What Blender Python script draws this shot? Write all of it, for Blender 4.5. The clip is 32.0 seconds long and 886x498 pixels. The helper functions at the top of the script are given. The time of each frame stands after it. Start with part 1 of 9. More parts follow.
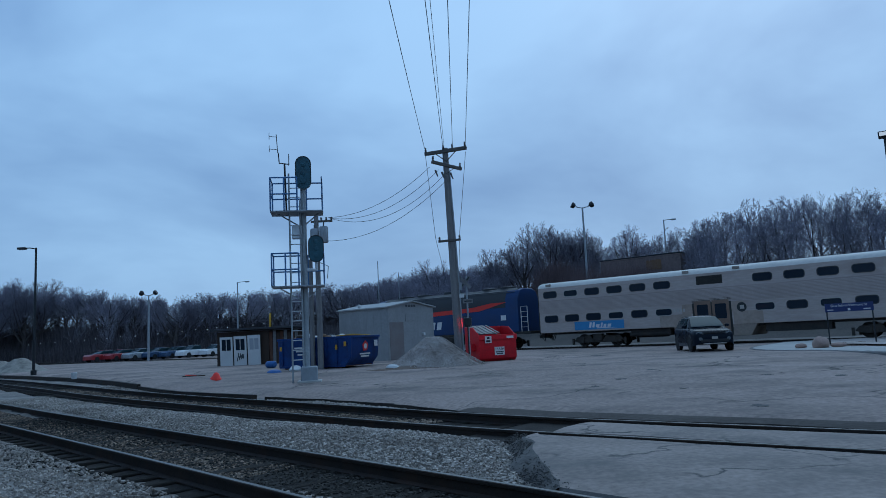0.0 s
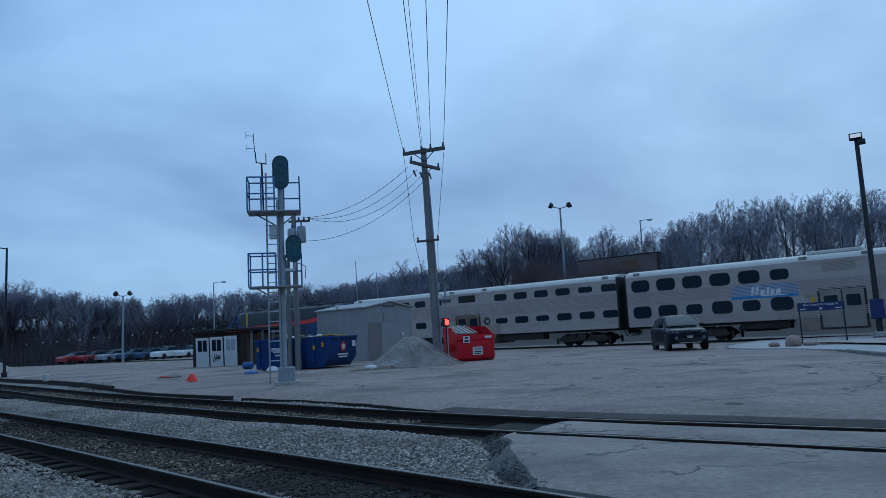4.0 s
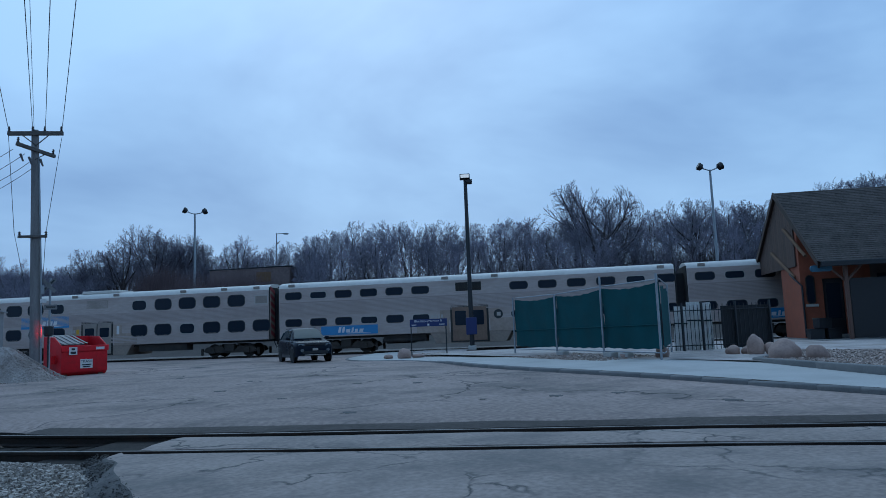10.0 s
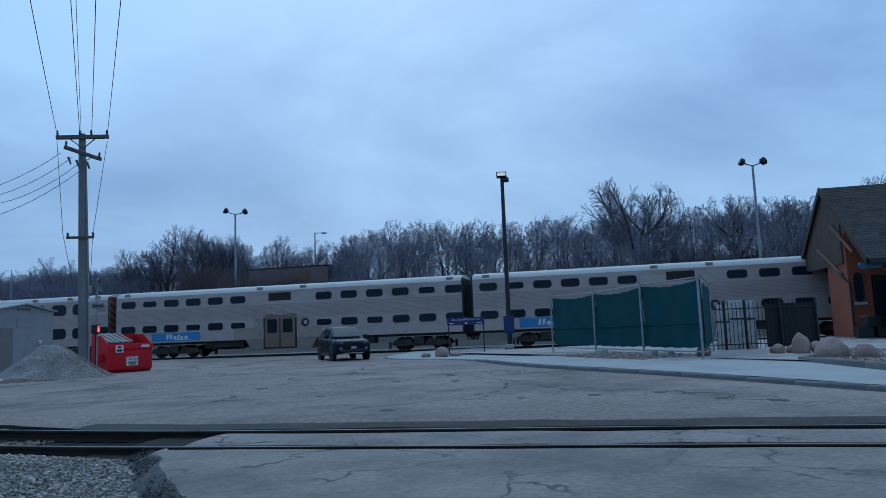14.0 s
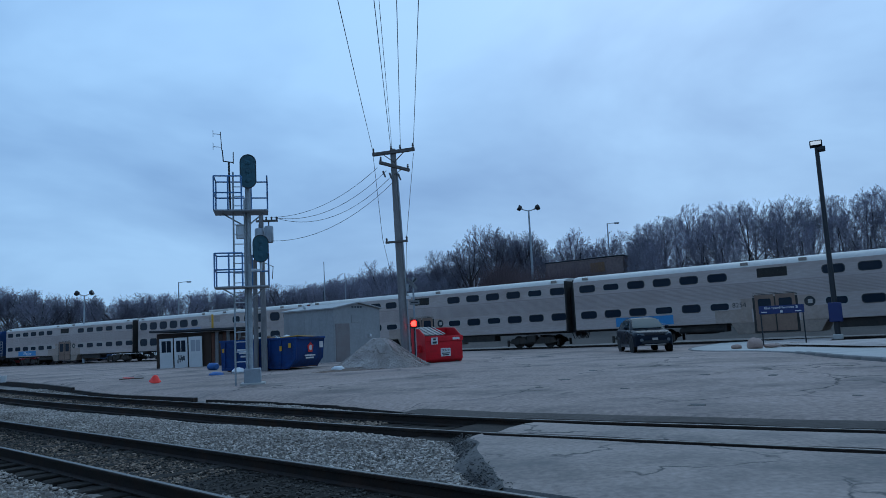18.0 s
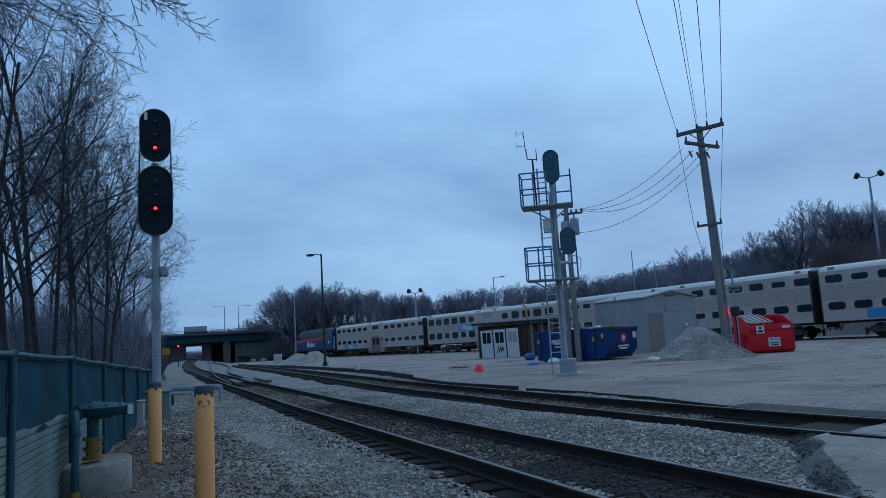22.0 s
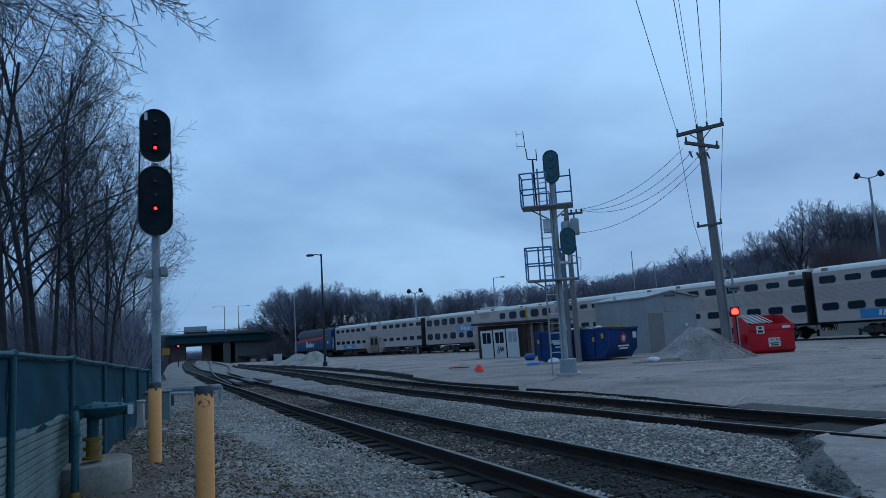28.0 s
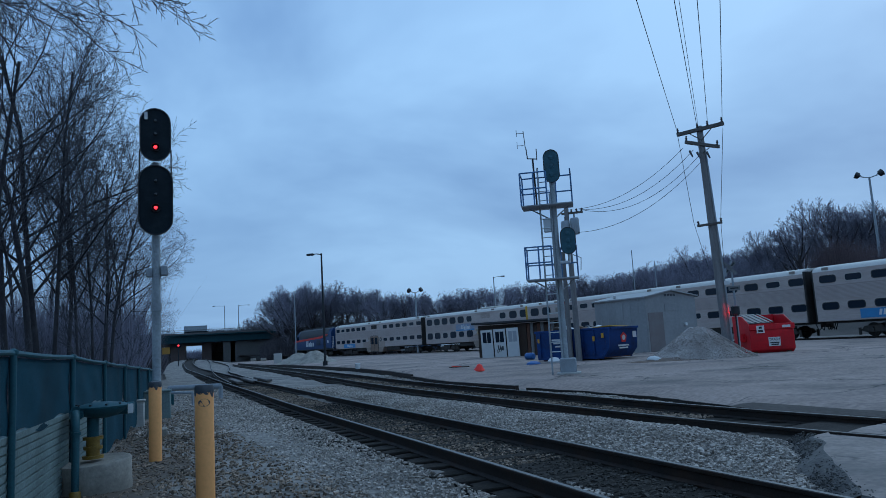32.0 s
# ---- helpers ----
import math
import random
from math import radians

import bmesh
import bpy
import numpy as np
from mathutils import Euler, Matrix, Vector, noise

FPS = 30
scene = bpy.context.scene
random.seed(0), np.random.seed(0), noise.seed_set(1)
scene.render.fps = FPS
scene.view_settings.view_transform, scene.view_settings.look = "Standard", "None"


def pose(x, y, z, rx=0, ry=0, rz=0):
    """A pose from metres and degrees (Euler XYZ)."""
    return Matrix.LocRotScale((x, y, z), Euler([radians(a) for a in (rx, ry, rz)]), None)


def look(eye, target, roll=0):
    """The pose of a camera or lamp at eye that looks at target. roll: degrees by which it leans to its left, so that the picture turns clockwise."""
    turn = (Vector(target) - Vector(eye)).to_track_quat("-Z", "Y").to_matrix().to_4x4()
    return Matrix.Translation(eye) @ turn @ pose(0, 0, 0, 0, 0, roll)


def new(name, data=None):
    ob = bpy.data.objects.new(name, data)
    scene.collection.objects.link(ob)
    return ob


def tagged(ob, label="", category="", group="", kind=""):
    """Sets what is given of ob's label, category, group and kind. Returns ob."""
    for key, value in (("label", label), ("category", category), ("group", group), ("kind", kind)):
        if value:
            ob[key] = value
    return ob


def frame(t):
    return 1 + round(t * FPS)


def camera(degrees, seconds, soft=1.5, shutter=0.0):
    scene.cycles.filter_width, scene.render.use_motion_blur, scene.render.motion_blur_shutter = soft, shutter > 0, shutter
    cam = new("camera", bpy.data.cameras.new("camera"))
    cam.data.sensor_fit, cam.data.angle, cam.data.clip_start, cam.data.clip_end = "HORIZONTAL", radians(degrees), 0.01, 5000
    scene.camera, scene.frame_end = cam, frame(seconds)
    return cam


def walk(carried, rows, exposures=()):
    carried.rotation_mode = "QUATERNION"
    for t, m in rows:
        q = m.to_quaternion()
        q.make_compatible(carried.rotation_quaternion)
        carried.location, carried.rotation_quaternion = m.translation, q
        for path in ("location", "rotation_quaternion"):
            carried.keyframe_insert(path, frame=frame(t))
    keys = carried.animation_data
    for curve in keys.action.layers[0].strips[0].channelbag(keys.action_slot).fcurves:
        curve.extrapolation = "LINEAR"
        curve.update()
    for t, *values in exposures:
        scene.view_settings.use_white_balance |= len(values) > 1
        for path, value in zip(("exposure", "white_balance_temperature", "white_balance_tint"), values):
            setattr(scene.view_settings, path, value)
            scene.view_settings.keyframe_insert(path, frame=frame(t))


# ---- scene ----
cam = camera(63.64, 32.0, soft=0.6)
EYE = 1.42
PATH = [
    (0, pose(-0.001, 0.110, EYE, 96.99, 2.79, 0.31)),
    (0.5, pose(-0.001, 0.110, EYE, 96.97, 2.95, 0.29)),
    (1, pose(0.000, 0.110, EYE, 96.92, 3.00, -0.10)),
    (1.5, pose(0.000, 0.110, EYE, 96.93, 3.07, -0.14)),
    (2, pose(0.000, 0.110, EYE, 96.91, 3.00, -0.22)),
    (2.5, pose(0.000, 0.110, EYE, 96.91, 3.04, -0.24)),
    (4.5, pose(0.005, 0.110, EYE, 96.90, 2.93, -2.59)),
    (5, pose(0.008, 0.110, EYE, 96.87, 2.87, -4.38)),
    (5.5, pose(0.014, 0.109, EYE, 96.83, 2.81, -7.11)),
    (6, pose(0.021, 0.108, EYE, 96.74, 2.82, -11.16)),
    (6.5, pose(0.030, 0.106, EYE, 96.66, 2.74, -15.69)),
    (7, pose(0.037, 0.104, EYE, 96.60, 2.71, -19.42)),
    (7.5, pose(0.042, 0.102, EYE, 96.55, 2.60, -22.62)),
    (8, pose(0.048, 0.099, EYE, 96.52, 2.54, -25.66)),
    (8.5, pose(0.053, 0.097, EYE, 96.49, 2.49, -28.69)),
    (9, pose(0.055, 0.095, EYE, 96.48, 2.38, -30.15)),
    (9.5, pose(0.056, 0.095, EYE, 96.49, 2.31, -30.34)),
    (10, pose(0.056, 0.095, EYE, 96.51, 2.25, -30.36)),
    (11, pose(0.056, 0.095, EYE, 96.52, 2.22, -30.37)),
    (12, pose(0.055, 0.095, EYE, 96.52, 2.22, -30.12)),
    (12.5, pose(0.055, 0.096, EYE, 96.51, 2.22, -29.73)),
    (13, pose(0.054, 0.096, EYE, 96.52, 2.21, -29.20)),
    (13.5, pose(0.053, 0.097, EYE, 96.49, 2.24, -28.64)),
    (15.5, pose(0.040, 0.103, EYE, 96.60, 2.33, -21.15)),
    (16, pose(0.036, 0.104, EYE, 96.57, 2.55, -19.15)),
    (16.5, pose(0.032, 0.106, EYE, 96.63, 2.54, -16.66)),
    (17, pose(0.025, 0.107, EYE, 96.76, 2.50, -12.91)),
    (17.5, pose(0.017, 0.109, EYE, 96.81, 2.70, -8.67)),
    (18, pose(0.008, 0.110, EYE, 96.89, 2.81, -3.95)),
    (18.5, pose(-0.004, 0.110, EYE, 97.03, 2.99, 2.05)),
    (19, pose(-0.017, 0.109, EYE, 97.19, 3.00, 8.89)),
    (19.5, pose(-0.028, 0.107, EYE, 97.38, 3.07, 14.86)),
    (20, pose(-0.037, 0.104, EYE, 97.46, 3.03, 19.47)),
    (20.5, pose(-0.039, 0.103, EYE, 97.51, 3.15, 20.73)),
    (21, pose(-0.039, 0.103, EYE, 97.49, 3.27, 20.62)),
    (21.5, pose(-0.039, 0.103, EYE, 97.58, 3.63, 20.52)),
    (22, pose(-0.039, 0.103, EYE, 97.48, 3.37, 20.51)),
    (23, pose(-0.039, 0.103, EYE, 97.47, 3.39, 20.52)),
    (25, pose(-0.039, 0.103, EYE, 97.49, 3.34, 20.50)),
    (28, pose(-0.039, 0.103, EYE, 97.49, 3.36, 20.51)),
    (30, pose(-0.039, 0.103, EYE, 97.47, 3.33, 20.52)),
    (32, pose(-0.039, 0.103, EYE, 97.44, 3.34, 20.52)),
]
walk(cam, PATH, exposures=[(0, -0.08), (2.5, -0.08), (5, 0.0), (7, 0.09), (13, 0.05), (16, 0.02), (17, 0.0), (18, 0.06), (20, 0.0), (32, 0.0)])

# ---- light ----
world = bpy.data.worlds.new("overcast_sky")
scene.world = world
world.use_nodes = True
SUN_EL, SUN_AZ = 38.0, 25.0


def build_sky():
    nt = world.node_tree
    nt.nodes.clear()
    N, L = nt.nodes.new, nt.links.new
    out, bg = N("ShaderNodeOutputWorld"), N("ShaderNodeBackground")
    sky = N("ShaderNodeTexSky")
    sky.sky_type, sky.sun_disc = "NISHITA", False
    sky.sun_elevation, sky.sun_rotation = radians(SUN_EL), radians(SUN_AZ)
    sky.air_density, sky.dust_density = 1.2, 2.0
    co, sep = N("ShaderNodeTexCoord"), N("ShaderNodeSeparateXYZ")
    L(co.outputs["Generated"], sep.inputs[0])
    # cloud layer: the direction laid on a flat ceiling, so clouds flatten to the horizon
    up = N("ShaderNodeMath"); up.operation = "MAXIMUM"; up.inputs[1].default_value = 0.0
    L(sep.outputs[2], up.inputs[0])
    add = N("ShaderNodeMath"); add.operation = "ADD"; add.inputs[1].default_value = 0.32
    L(up.outputs[0], add.inputs[0])
    div = N("ShaderNodeVectorMath"); div.operation = "DIVIDE"
    comb = N("ShaderNodeCombineXYZ")
    for i in range(3):
        L(add.outputs[0], comb.inputs[i])
    L(co.outputs["Generated"], div.inputs[0]); L(comb.outputs[0], div.inputs[1])
    n1 = N("ShaderNodeTexNoise"); n1.inputs["Scale"].default_value = 1.15
    n1.inputs["Detail"].default_value = 5.0; n1.inputs["Roughness"].default_value = 0.52
    n1.inputs["Distortion"].default_value = 0.35
    L(div.outputs[0], n1.inputs["Vector"])
    r1 = N("ShaderNodeValToRGB")
    e = r1.color_ramp.elements
    e[0].position, e[0].color = 0.34, (0.148, 0.310, 0.610, 1)
    e[1].position, e[1].color = 0.66, (0.345, 0.615, 0.975, 1)
    L(n1.outputs["Fac"], r1.inputs[0])
    # paler and greyer band low down
    r2 = N("ShaderNodeValToRGB")
    e = r2.color_ramp.elements
    e[0].position, e[0].color = 0.0, (1, 1, 1, 1)
    e[1].position, e[1].color = 0.42, (0, 0, 0, 1)
    L(up.outputs[0], r2.inputs[0])
    low = N("ShaderNodeMix"); low.data_type = "RGBA"
    fac = N("ShaderNodeMath"); fac.operation = "MULTIPLY"; fac.inputs[1].default_value = 0.6
    L(r2.outputs[0], fac.inputs[0]); L(fac.outputs[0], low.inputs["Factor"])
    L(r1.outputs[0], low.inputs["A"])
    low.inputs["B"].default_value = (0.225, 0.405, 0.645, 1)
    # a little of the clear sky's own light through the cloud
    thin = N("ShaderNodeMix"); thin.data_type = "RGBA"; thin.blend_type = "ADD"
    thin.inputs["Factor"].default_value = 0.006
    L(low.outputs["Result"], thin.inputs["A"]); L(sky.outputs[0], thin.inputs["B"])
    L(thin.outputs["Result"], bg.inputs[0])
    bg.inputs[1].default_value = 1.0
    L(bg.outputs[0], out.inputs[0])


build_sky()
sun = new("sun", bpy.data.lights.new("sun", "SUN"))
sun.data.energy, sun.data.angle, sun.data.color = 0.5, radians(40), (0.60, 0.84, 1.0)
sun.matrix_world = look((30 * math.sin(radians(SUN_AZ)), 30 * math.cos(radians(SUN_AZ)), 30), (0, 0, 0))
scene.view_settings.exposure = 0.0


# ---- materials ----
def mat(name, col, rough=0.7, metal=0.0, var=0.25, scale=6.0, fine=60.0, bump=0.15, dirt=None, dirt_amt=0.0,
        dirt_scale=0.8, spec=0.5, coords="Object", stretch=(1, 1, 1), obj_var=0.0, island=0.0, emit=None, cracks=None):
    """Base colour varied at two scales, optional stains of another colour, and fine relief."""
    m = bpy.data.materials.new(name)
    m.use_nodes = True
    nt = m.node_tree
    N, L = nt.nodes.new, nt.links.new
    p = nt.nodes["Principled BSDF"]
    p.inputs["Metallic"].default_value = metal
    p.inputs["Specular IOR Level"].default_value = spec
    co = N("ShaderNodeTexCoord")
    mp = N("ShaderNodeMapping"); mp.inputs["Scale"].default_value = stretch
    L(co.outputs[coords], mp.inputs[0])
    a = N("ShaderNodeTexNoise"); a.inputs["Scale"].default_value = scale; a.inputs["Detail"].default_value = 4
    b = N("ShaderNodeTexNoise"); b.inputs["Scale"].default_value = fine; b.inputs["Detail"].default_value = 3
    L(mp.outputs[0], a.inputs["Vector"]); L(mp.outputs[0], b.inputs["Vector"])
    mix = N("ShaderNodeMath"); mix.operation = "ADD"
    L(a.outputs["Fac"], mix.inputs[0]); L(b.outputs["Fac"], mix.inputs[1])
    mr = N("ShaderNodeMapRange")
    mr.inputs["From Min"].default_value, mr.inputs["From Max"].default_value = 0.65, 1.35
    mr.inputs["To Min"].default_value, mr.inputs["To Max"].default_value = 1 - var, 1 + var
    L(mix.outputs[0], mr.inputs["Value"])
    fac = mr.outputs[0]
    for amount, node, sock in ((obj_var, "ShaderNodeObjectInfo", "Random"), (island, "ShaderNodeNewGeometry", "Random Per Island")):
        if amount:
            oi = N(node)
            m2 = N("ShaderNodeMapRange")
            m2.inputs["To Min"].default_value, m2.inputs["To Max"].default_value = 1 - amount, 1 + amount
            L(oi.outputs[sock], m2.inputs["Value"])
            mu = N("ShaderNodeMath"); mu.operation = "MULTIPLY"
            L(fac, mu.inputs[0]); L(m2.outputs[0], mu.inputs[1])
            fac = mu.outputs[0]
    vm = N("ShaderNodeVectorMath"); vm.operation = "SCALE"
    vm.inputs[0].default_value = col[:3]
    L(fac, vm.inputs["Scale"])
    colour = vm.outputs[0]
    if dirt:
        d = N("ShaderNodeTexNoise"); d.inputs["Scale"].default_value = dirt_scale; d.inputs["Detail"].default_value = 6
        d.inputs["Roughness"].default_value = 0.65
        L(mp.outputs[0], d.inputs["Vector"])
        rr = N("ShaderNodeMapRange")
        rr.inputs["From Min"].default_value, rr.inputs["From Max"].default_value = 0.46, 0.68
        rr.inputs["To Max"].default_value = dirt_amt
        L(d.outputs["Fac"], rr.inputs["Value"])
        mx = N("ShaderNodeMix"); mx.data_type = "RGBA"
        L(rr.outputs[0], mx.inputs["Factor"]); L(colour, mx.inputs["A"]); mx.inputs["B"].default_value = (*dirt, 1)
        colour = mx.outputs["Result"]
    if cracks:
        wob = N("ShaderNodeTexNoise"); wob.inputs["Scale"].default_value = cracks[0] * 5; wob.inputs["Detail"].default_value = 4
        L(mp.outputs[0], wob.inputs["Vector"])
        sc = N("ShaderNodeVectorMath"); sc.operation = "SCALE"; sc.inputs["Scale"].default_value = 0.9 / cracks[0] * 0.35
        L(wob.outputs["Color"], sc.inputs[0])
        ad = N("ShaderNodeVectorMath"); ad.operation = "ADD"
        L(mp.outputs[0], ad.inputs[0]); L(sc.outputs[0], ad.inputs[1])
        vo = N("ShaderNodeTexVoronoi"); vo.feature = "DISTANCE_TO_EDGE"; vo.inputs["Scale"].default_value = cracks[0]
        L(ad.outputs[0], vo.inputs["Vector"])
        cr = N("ShaderNodeMapRange")
        cr.inputs["From Min"].default_value, cr.inputs["From Max"].default_value = 0.0, cracks[1]
        cr.inputs["To Min"].default_value, cr.inputs["To Max"].default_value = cracks[2], 0.0
        L(vo.outputs["Distance"], cr.inputs["Value"])
        # only some stretches are open
        op = N("ShaderNodeMapRange")
        op.inputs["From Min"].default_value, op.inputs["From Max"].default_value = 0.45, 0.55
        L(a.outputs["Fac"], op.inputs["Value"])
        cm = N("ShaderNodeMath"); cm.operation = "MULTIPLY"
        L(cr.outputs[0], cm.inputs[0]); L(op.outputs[0], cm.inputs[1])
        mk = N("ShaderNodeMix"); mk.data_type = "RGBA"
        L(cm.outputs[0], mk.inputs["Factor"]); L(colour, mk.inputs["A"]); mk.inputs["B"].default_value = (0.05, 0.047, 0.045, 1)
        colour = mk.outputs["Result"]
    L(colour, p.inputs["Base Color"])
    ro = N("ShaderNodeMapRange")
    ro.inputs["To Min"].default_value, ro.inputs["To Max"].default_value = max(0.03, rough - 0.12), min(1, rough + 0.12)
    L(a.outputs["Fac"], ro.inputs["Value"]); L(ro.outputs[0], p.inputs["Roughness"])
    if bump:
        bp = N("ShaderNodeBump"); bp.inputs["Strength"].default_value = bump; bp.inputs["Distance"].default_value = 0.01
        L(mix.outputs[0], bp.inputs["Height"]); L(bp.outputs[0], p.inputs["Normal"])
    if emit:
        p.inputs["Emission Color"].default_value = (*emit[0], 1)
        p.inputs["Emission Strength"].default_value = emit[1]
    return m


def glass_mat(name, col, rough=0.06, spec=0.6):
    m = bpy.data.materials.new(name)
    m.use_nodes = True
    p = m.node_tree.nodes["Principled BSDF"]
    p.inputs["Base Color"].default_value = (*col, 1)
    p.inputs["Roughness"].default_value = rough
    p.inputs["Specular IOR Level"].default_value = spec
    return m


LOT = mat("worn_asphalt", (0.325, 0.246, 0.215), 0.95, spec=0.2, var=0.38, scale=0.16, fine=9, bump=0.08, dirt=(0.115, 0.100, 0.092), dirt_amt=0.8, dirt_scale=0.33, cracks=(0.20, 0.013, 0.97))
OLDTAR = mat("old_tar_patch", (0.075, 0.068, 0.066), 0.9, var=0.35, scale=1.5, fine=12, bump=0.2)
DARKASPHALT = mat("dark_asphalt", (0.100, 0.084, 0.075), 0.95, spec=0.1, var=0.35, scale=0.6, fine=12, bump=0.15, dirt=(0.055, 0.047, 0.043), dirt_amt=0.7, dirt_scale=0.5)
PATCH = mat("concrete_crossing", (0.282, 0.220, 0.190), 0.9, var=0.36, scale=0.5, fine=14, bump=0.2, dirt=(0.12, 0.104, 0.096), dirt_amt=0.8, dirt_scale=0.7, cracks=(0.5, 0.02, 0.95))
BROKEN = mat("broken_asphalt", (0.090, 0.082, 0.078), 0.95, var=0.4, scale=3, fine=20, bump=0.9, dirt=(0.15, 0.135, 0.12), dirt_amt=0.6, dirt_scale=2)
DIRT = mat("trodden_dirt", (0.080, 0.055, 0.040), 0.95, var=0.4, scale=0.9, fine=16, bump=0.6, dirt=(0.17, 0.14, 0.115), dirt_amt=0.6, dirt_scale=0.7)
BALLAST = mat("ballast_bed", (0.215, 0.185, 0.162), 0.95, var=0.7, scale=1.2, fine=13, bump=0.9, dirt=(0.085, 0.072, 0.06), dirt_amt=0.75, dirt_scale=0.5)
OILBED = mat("oily_ballast", (0.032, 0.027, 0.024), 0.95, var=0.5, scale=3, fine=28, bump=0.8, dirt=(0.06, 0.05, 0.042), dirt_amt=0.6, dirt_scale=0.8, spec=0.15)
STONE = mat("limestone_ballast", (0.385, 0.325, 0.280), 0.9, var=0.15, scale=8, fine=50, bump=0.3, island=0.50, dirt=(0.13, 0.10, 0.08), dirt_amt=0.6, dirt_scale=0.45)
OILSTONE = mat("dark_ballast", (0.050, 0.043, 0.037), 0.9, var=0.2, scale=8, fine=50, bump=0.3, island=0.7, spec=0.2)
GRAVEL = mat("gravel_heap", (0.42, 0.36, 0.33), 0.95, var=0.4, scale=1.2, fine=22, bump=0.8, dirt=(0.17, 0.12, 0.095), dirt_amt=0.6, dirt_scale=0.5)
CONCRETE = mat("pale_concrete", (0.42, 0.40, 0.375), 0.85, var=0.12, scale=0.9, fine=30, bump=0.2, dirt=(0.29, 0.27, 0.25), dirt_amt=0.6, dirt_scale=0.5)
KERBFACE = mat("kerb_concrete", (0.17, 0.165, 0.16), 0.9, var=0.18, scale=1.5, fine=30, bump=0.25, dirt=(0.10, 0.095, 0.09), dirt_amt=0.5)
RAIL = mat("worn_rail_steel", (0.030, 0.023, 0.020), 0.75, 0.1, var=0.4, scale=3, fine=40, bump=0.3, dirt=(0.055, 0.028, 0.017), dirt_amt=0.7, dirt_scale=2, spec=0.25)
RAILTOP = mat("polished_railhead", (0.150, 0.140, 0.130), 0.5, 0.6, var=0.25, scale=6, fine=40, bump=0.1)
TIE = mat("creosoted_timber", (0.027, 0.023, 0.020), 0.95, var=0.45, scale=4, fine=30, bump=0.6, stretch=(1, 5, 5), obj_var=0.5, dirt=(0.05, 0.040, 0.033), dirt_amt=0.6, dirt_scale=1.5, spec=0.12)
GRASS = mat("winter_grass", (0.10, 0.082, 0.070), 0.95, var=0.4, scale=0.5, fine=8, bump=0.5, dirt=(0.08, 0.062, 0.052), dirt_amt=0.8, dirt_scale=0.1)
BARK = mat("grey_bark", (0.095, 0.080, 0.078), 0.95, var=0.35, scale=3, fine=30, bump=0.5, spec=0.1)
# paler and bluer than the near twigs: distance haze put into the colour
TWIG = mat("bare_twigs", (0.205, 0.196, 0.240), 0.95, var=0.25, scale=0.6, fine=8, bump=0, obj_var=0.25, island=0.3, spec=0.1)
BRUSH = mat("brown_brush", (0.098, 0.085, 0.092), 0.95, var=0.35, scale=0.3, fine=4, bump=0, island=0.4, spec=0.1)
WOODFLOOR = mat("wood_floor", (0.060, 0.048, 0.042), 0.95, var=0.5, scale=0.3, fine=3, bump=0.4, spec=0.1)
PLANKGREY = mat("weathered_plank", (0.15, 0.135, 0.125), 0.9, var=0.3, scale=1.5, fine=20, bump=0.3, stretch=(0.3, 3, 3))
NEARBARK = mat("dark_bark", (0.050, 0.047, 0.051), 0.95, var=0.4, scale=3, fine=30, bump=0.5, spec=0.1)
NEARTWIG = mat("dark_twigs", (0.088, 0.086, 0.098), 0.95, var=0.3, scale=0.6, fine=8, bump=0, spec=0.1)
STEEL = mat("stainless_side", (0.430, 0.348, 0.318), 0.5, 0.1, var=0.14, scale=0.5, fine=5, bump=0.05, dirt=(0.30, 0.225, 0.195), dirt_amt=0.7, dirt_scale=0.5, stretch=(0.5, 1, 2.5))
FLUTED = mat("fluted_stainless", (0.330, 0.262, 0.245), 0.5, 0.15, var=0.18, scale=0.4, fine=5, bump=0.05, dirt=(0.30, 0.235, 0.222), dirt_amt=0.6, dirt_scale=0.5, stretch=(0.3, 1, 3))
DOORBROWN = mat("dusty_brown_door", (0.205, 0.128, 0.092), 0.65, 0.1, var=0.2, scale=1.2, fine=9, dirt=(0.16, 0.095, 0.07), dirt_amt=0.6)
ROOF = mat("white_car_roof", (0.56, 0.52, 0.475), 0.6, 0.0, var=0.10, scale=0.5, fine=6, bump=0.05, dirt=(0.40, 0.365, 0.335), dirt_amt=0.6, dirt_scale=0.5)
DARKGAP = mat("black_rubber", (0.018, 0.018, 0.02), 0.8, var=0.3)
UNDER = mat("sooty_underframe", (0.030, 0.027, 0.025), 0.8, 0.2, var=0.5, scale=2, bump=0.3, dirt=(0.08, 0.06, 0.05), dirt_amt=0.5)
TRUCK = mat("cast_truck_frame", (0.050, 0.043, 0.038), 0.75, 0.3, var=0.4, scale=3, bump=0.3, dirt=(0.09, 0.065, 0.05), dirt_amt=0.6)
SKIRT = mat("dusty_skirt", (0.28, 0.215, 0.175), 0.65, 0.1, var=0.18, scale=1, fine=8, bump=0.1, dirt=(0.18, 0.135, 0.11), dirt_amt=0.6)
DUSTY = mat("dust_stained_steel", (0.345, 0.262, 0.218), 0.6, 0.1, var=0.2, scale=0.7, fine=6, bump=0.05, dirt=(0.25, 0.175, 0.135), dirt_amt=0.7, dirt_scale=0.8)
DOORSTEEL = mat("dull_door_steel", (0.27, 0.225, 0.195), 0.55, 0.2, var=0.14, scale=1.2, fine=9, dirt=(0.19, 0.15, 0.13), dirt_amt=0.5)
WINDOW = glass_mat("tinted_window", (0.013, 0.021, 0.033), 0.14, 0.14)
FRAME = mat("window_rim", (0.40, 0.36, 0.33), 0.45, 0.3, var=0.1, bump=0)
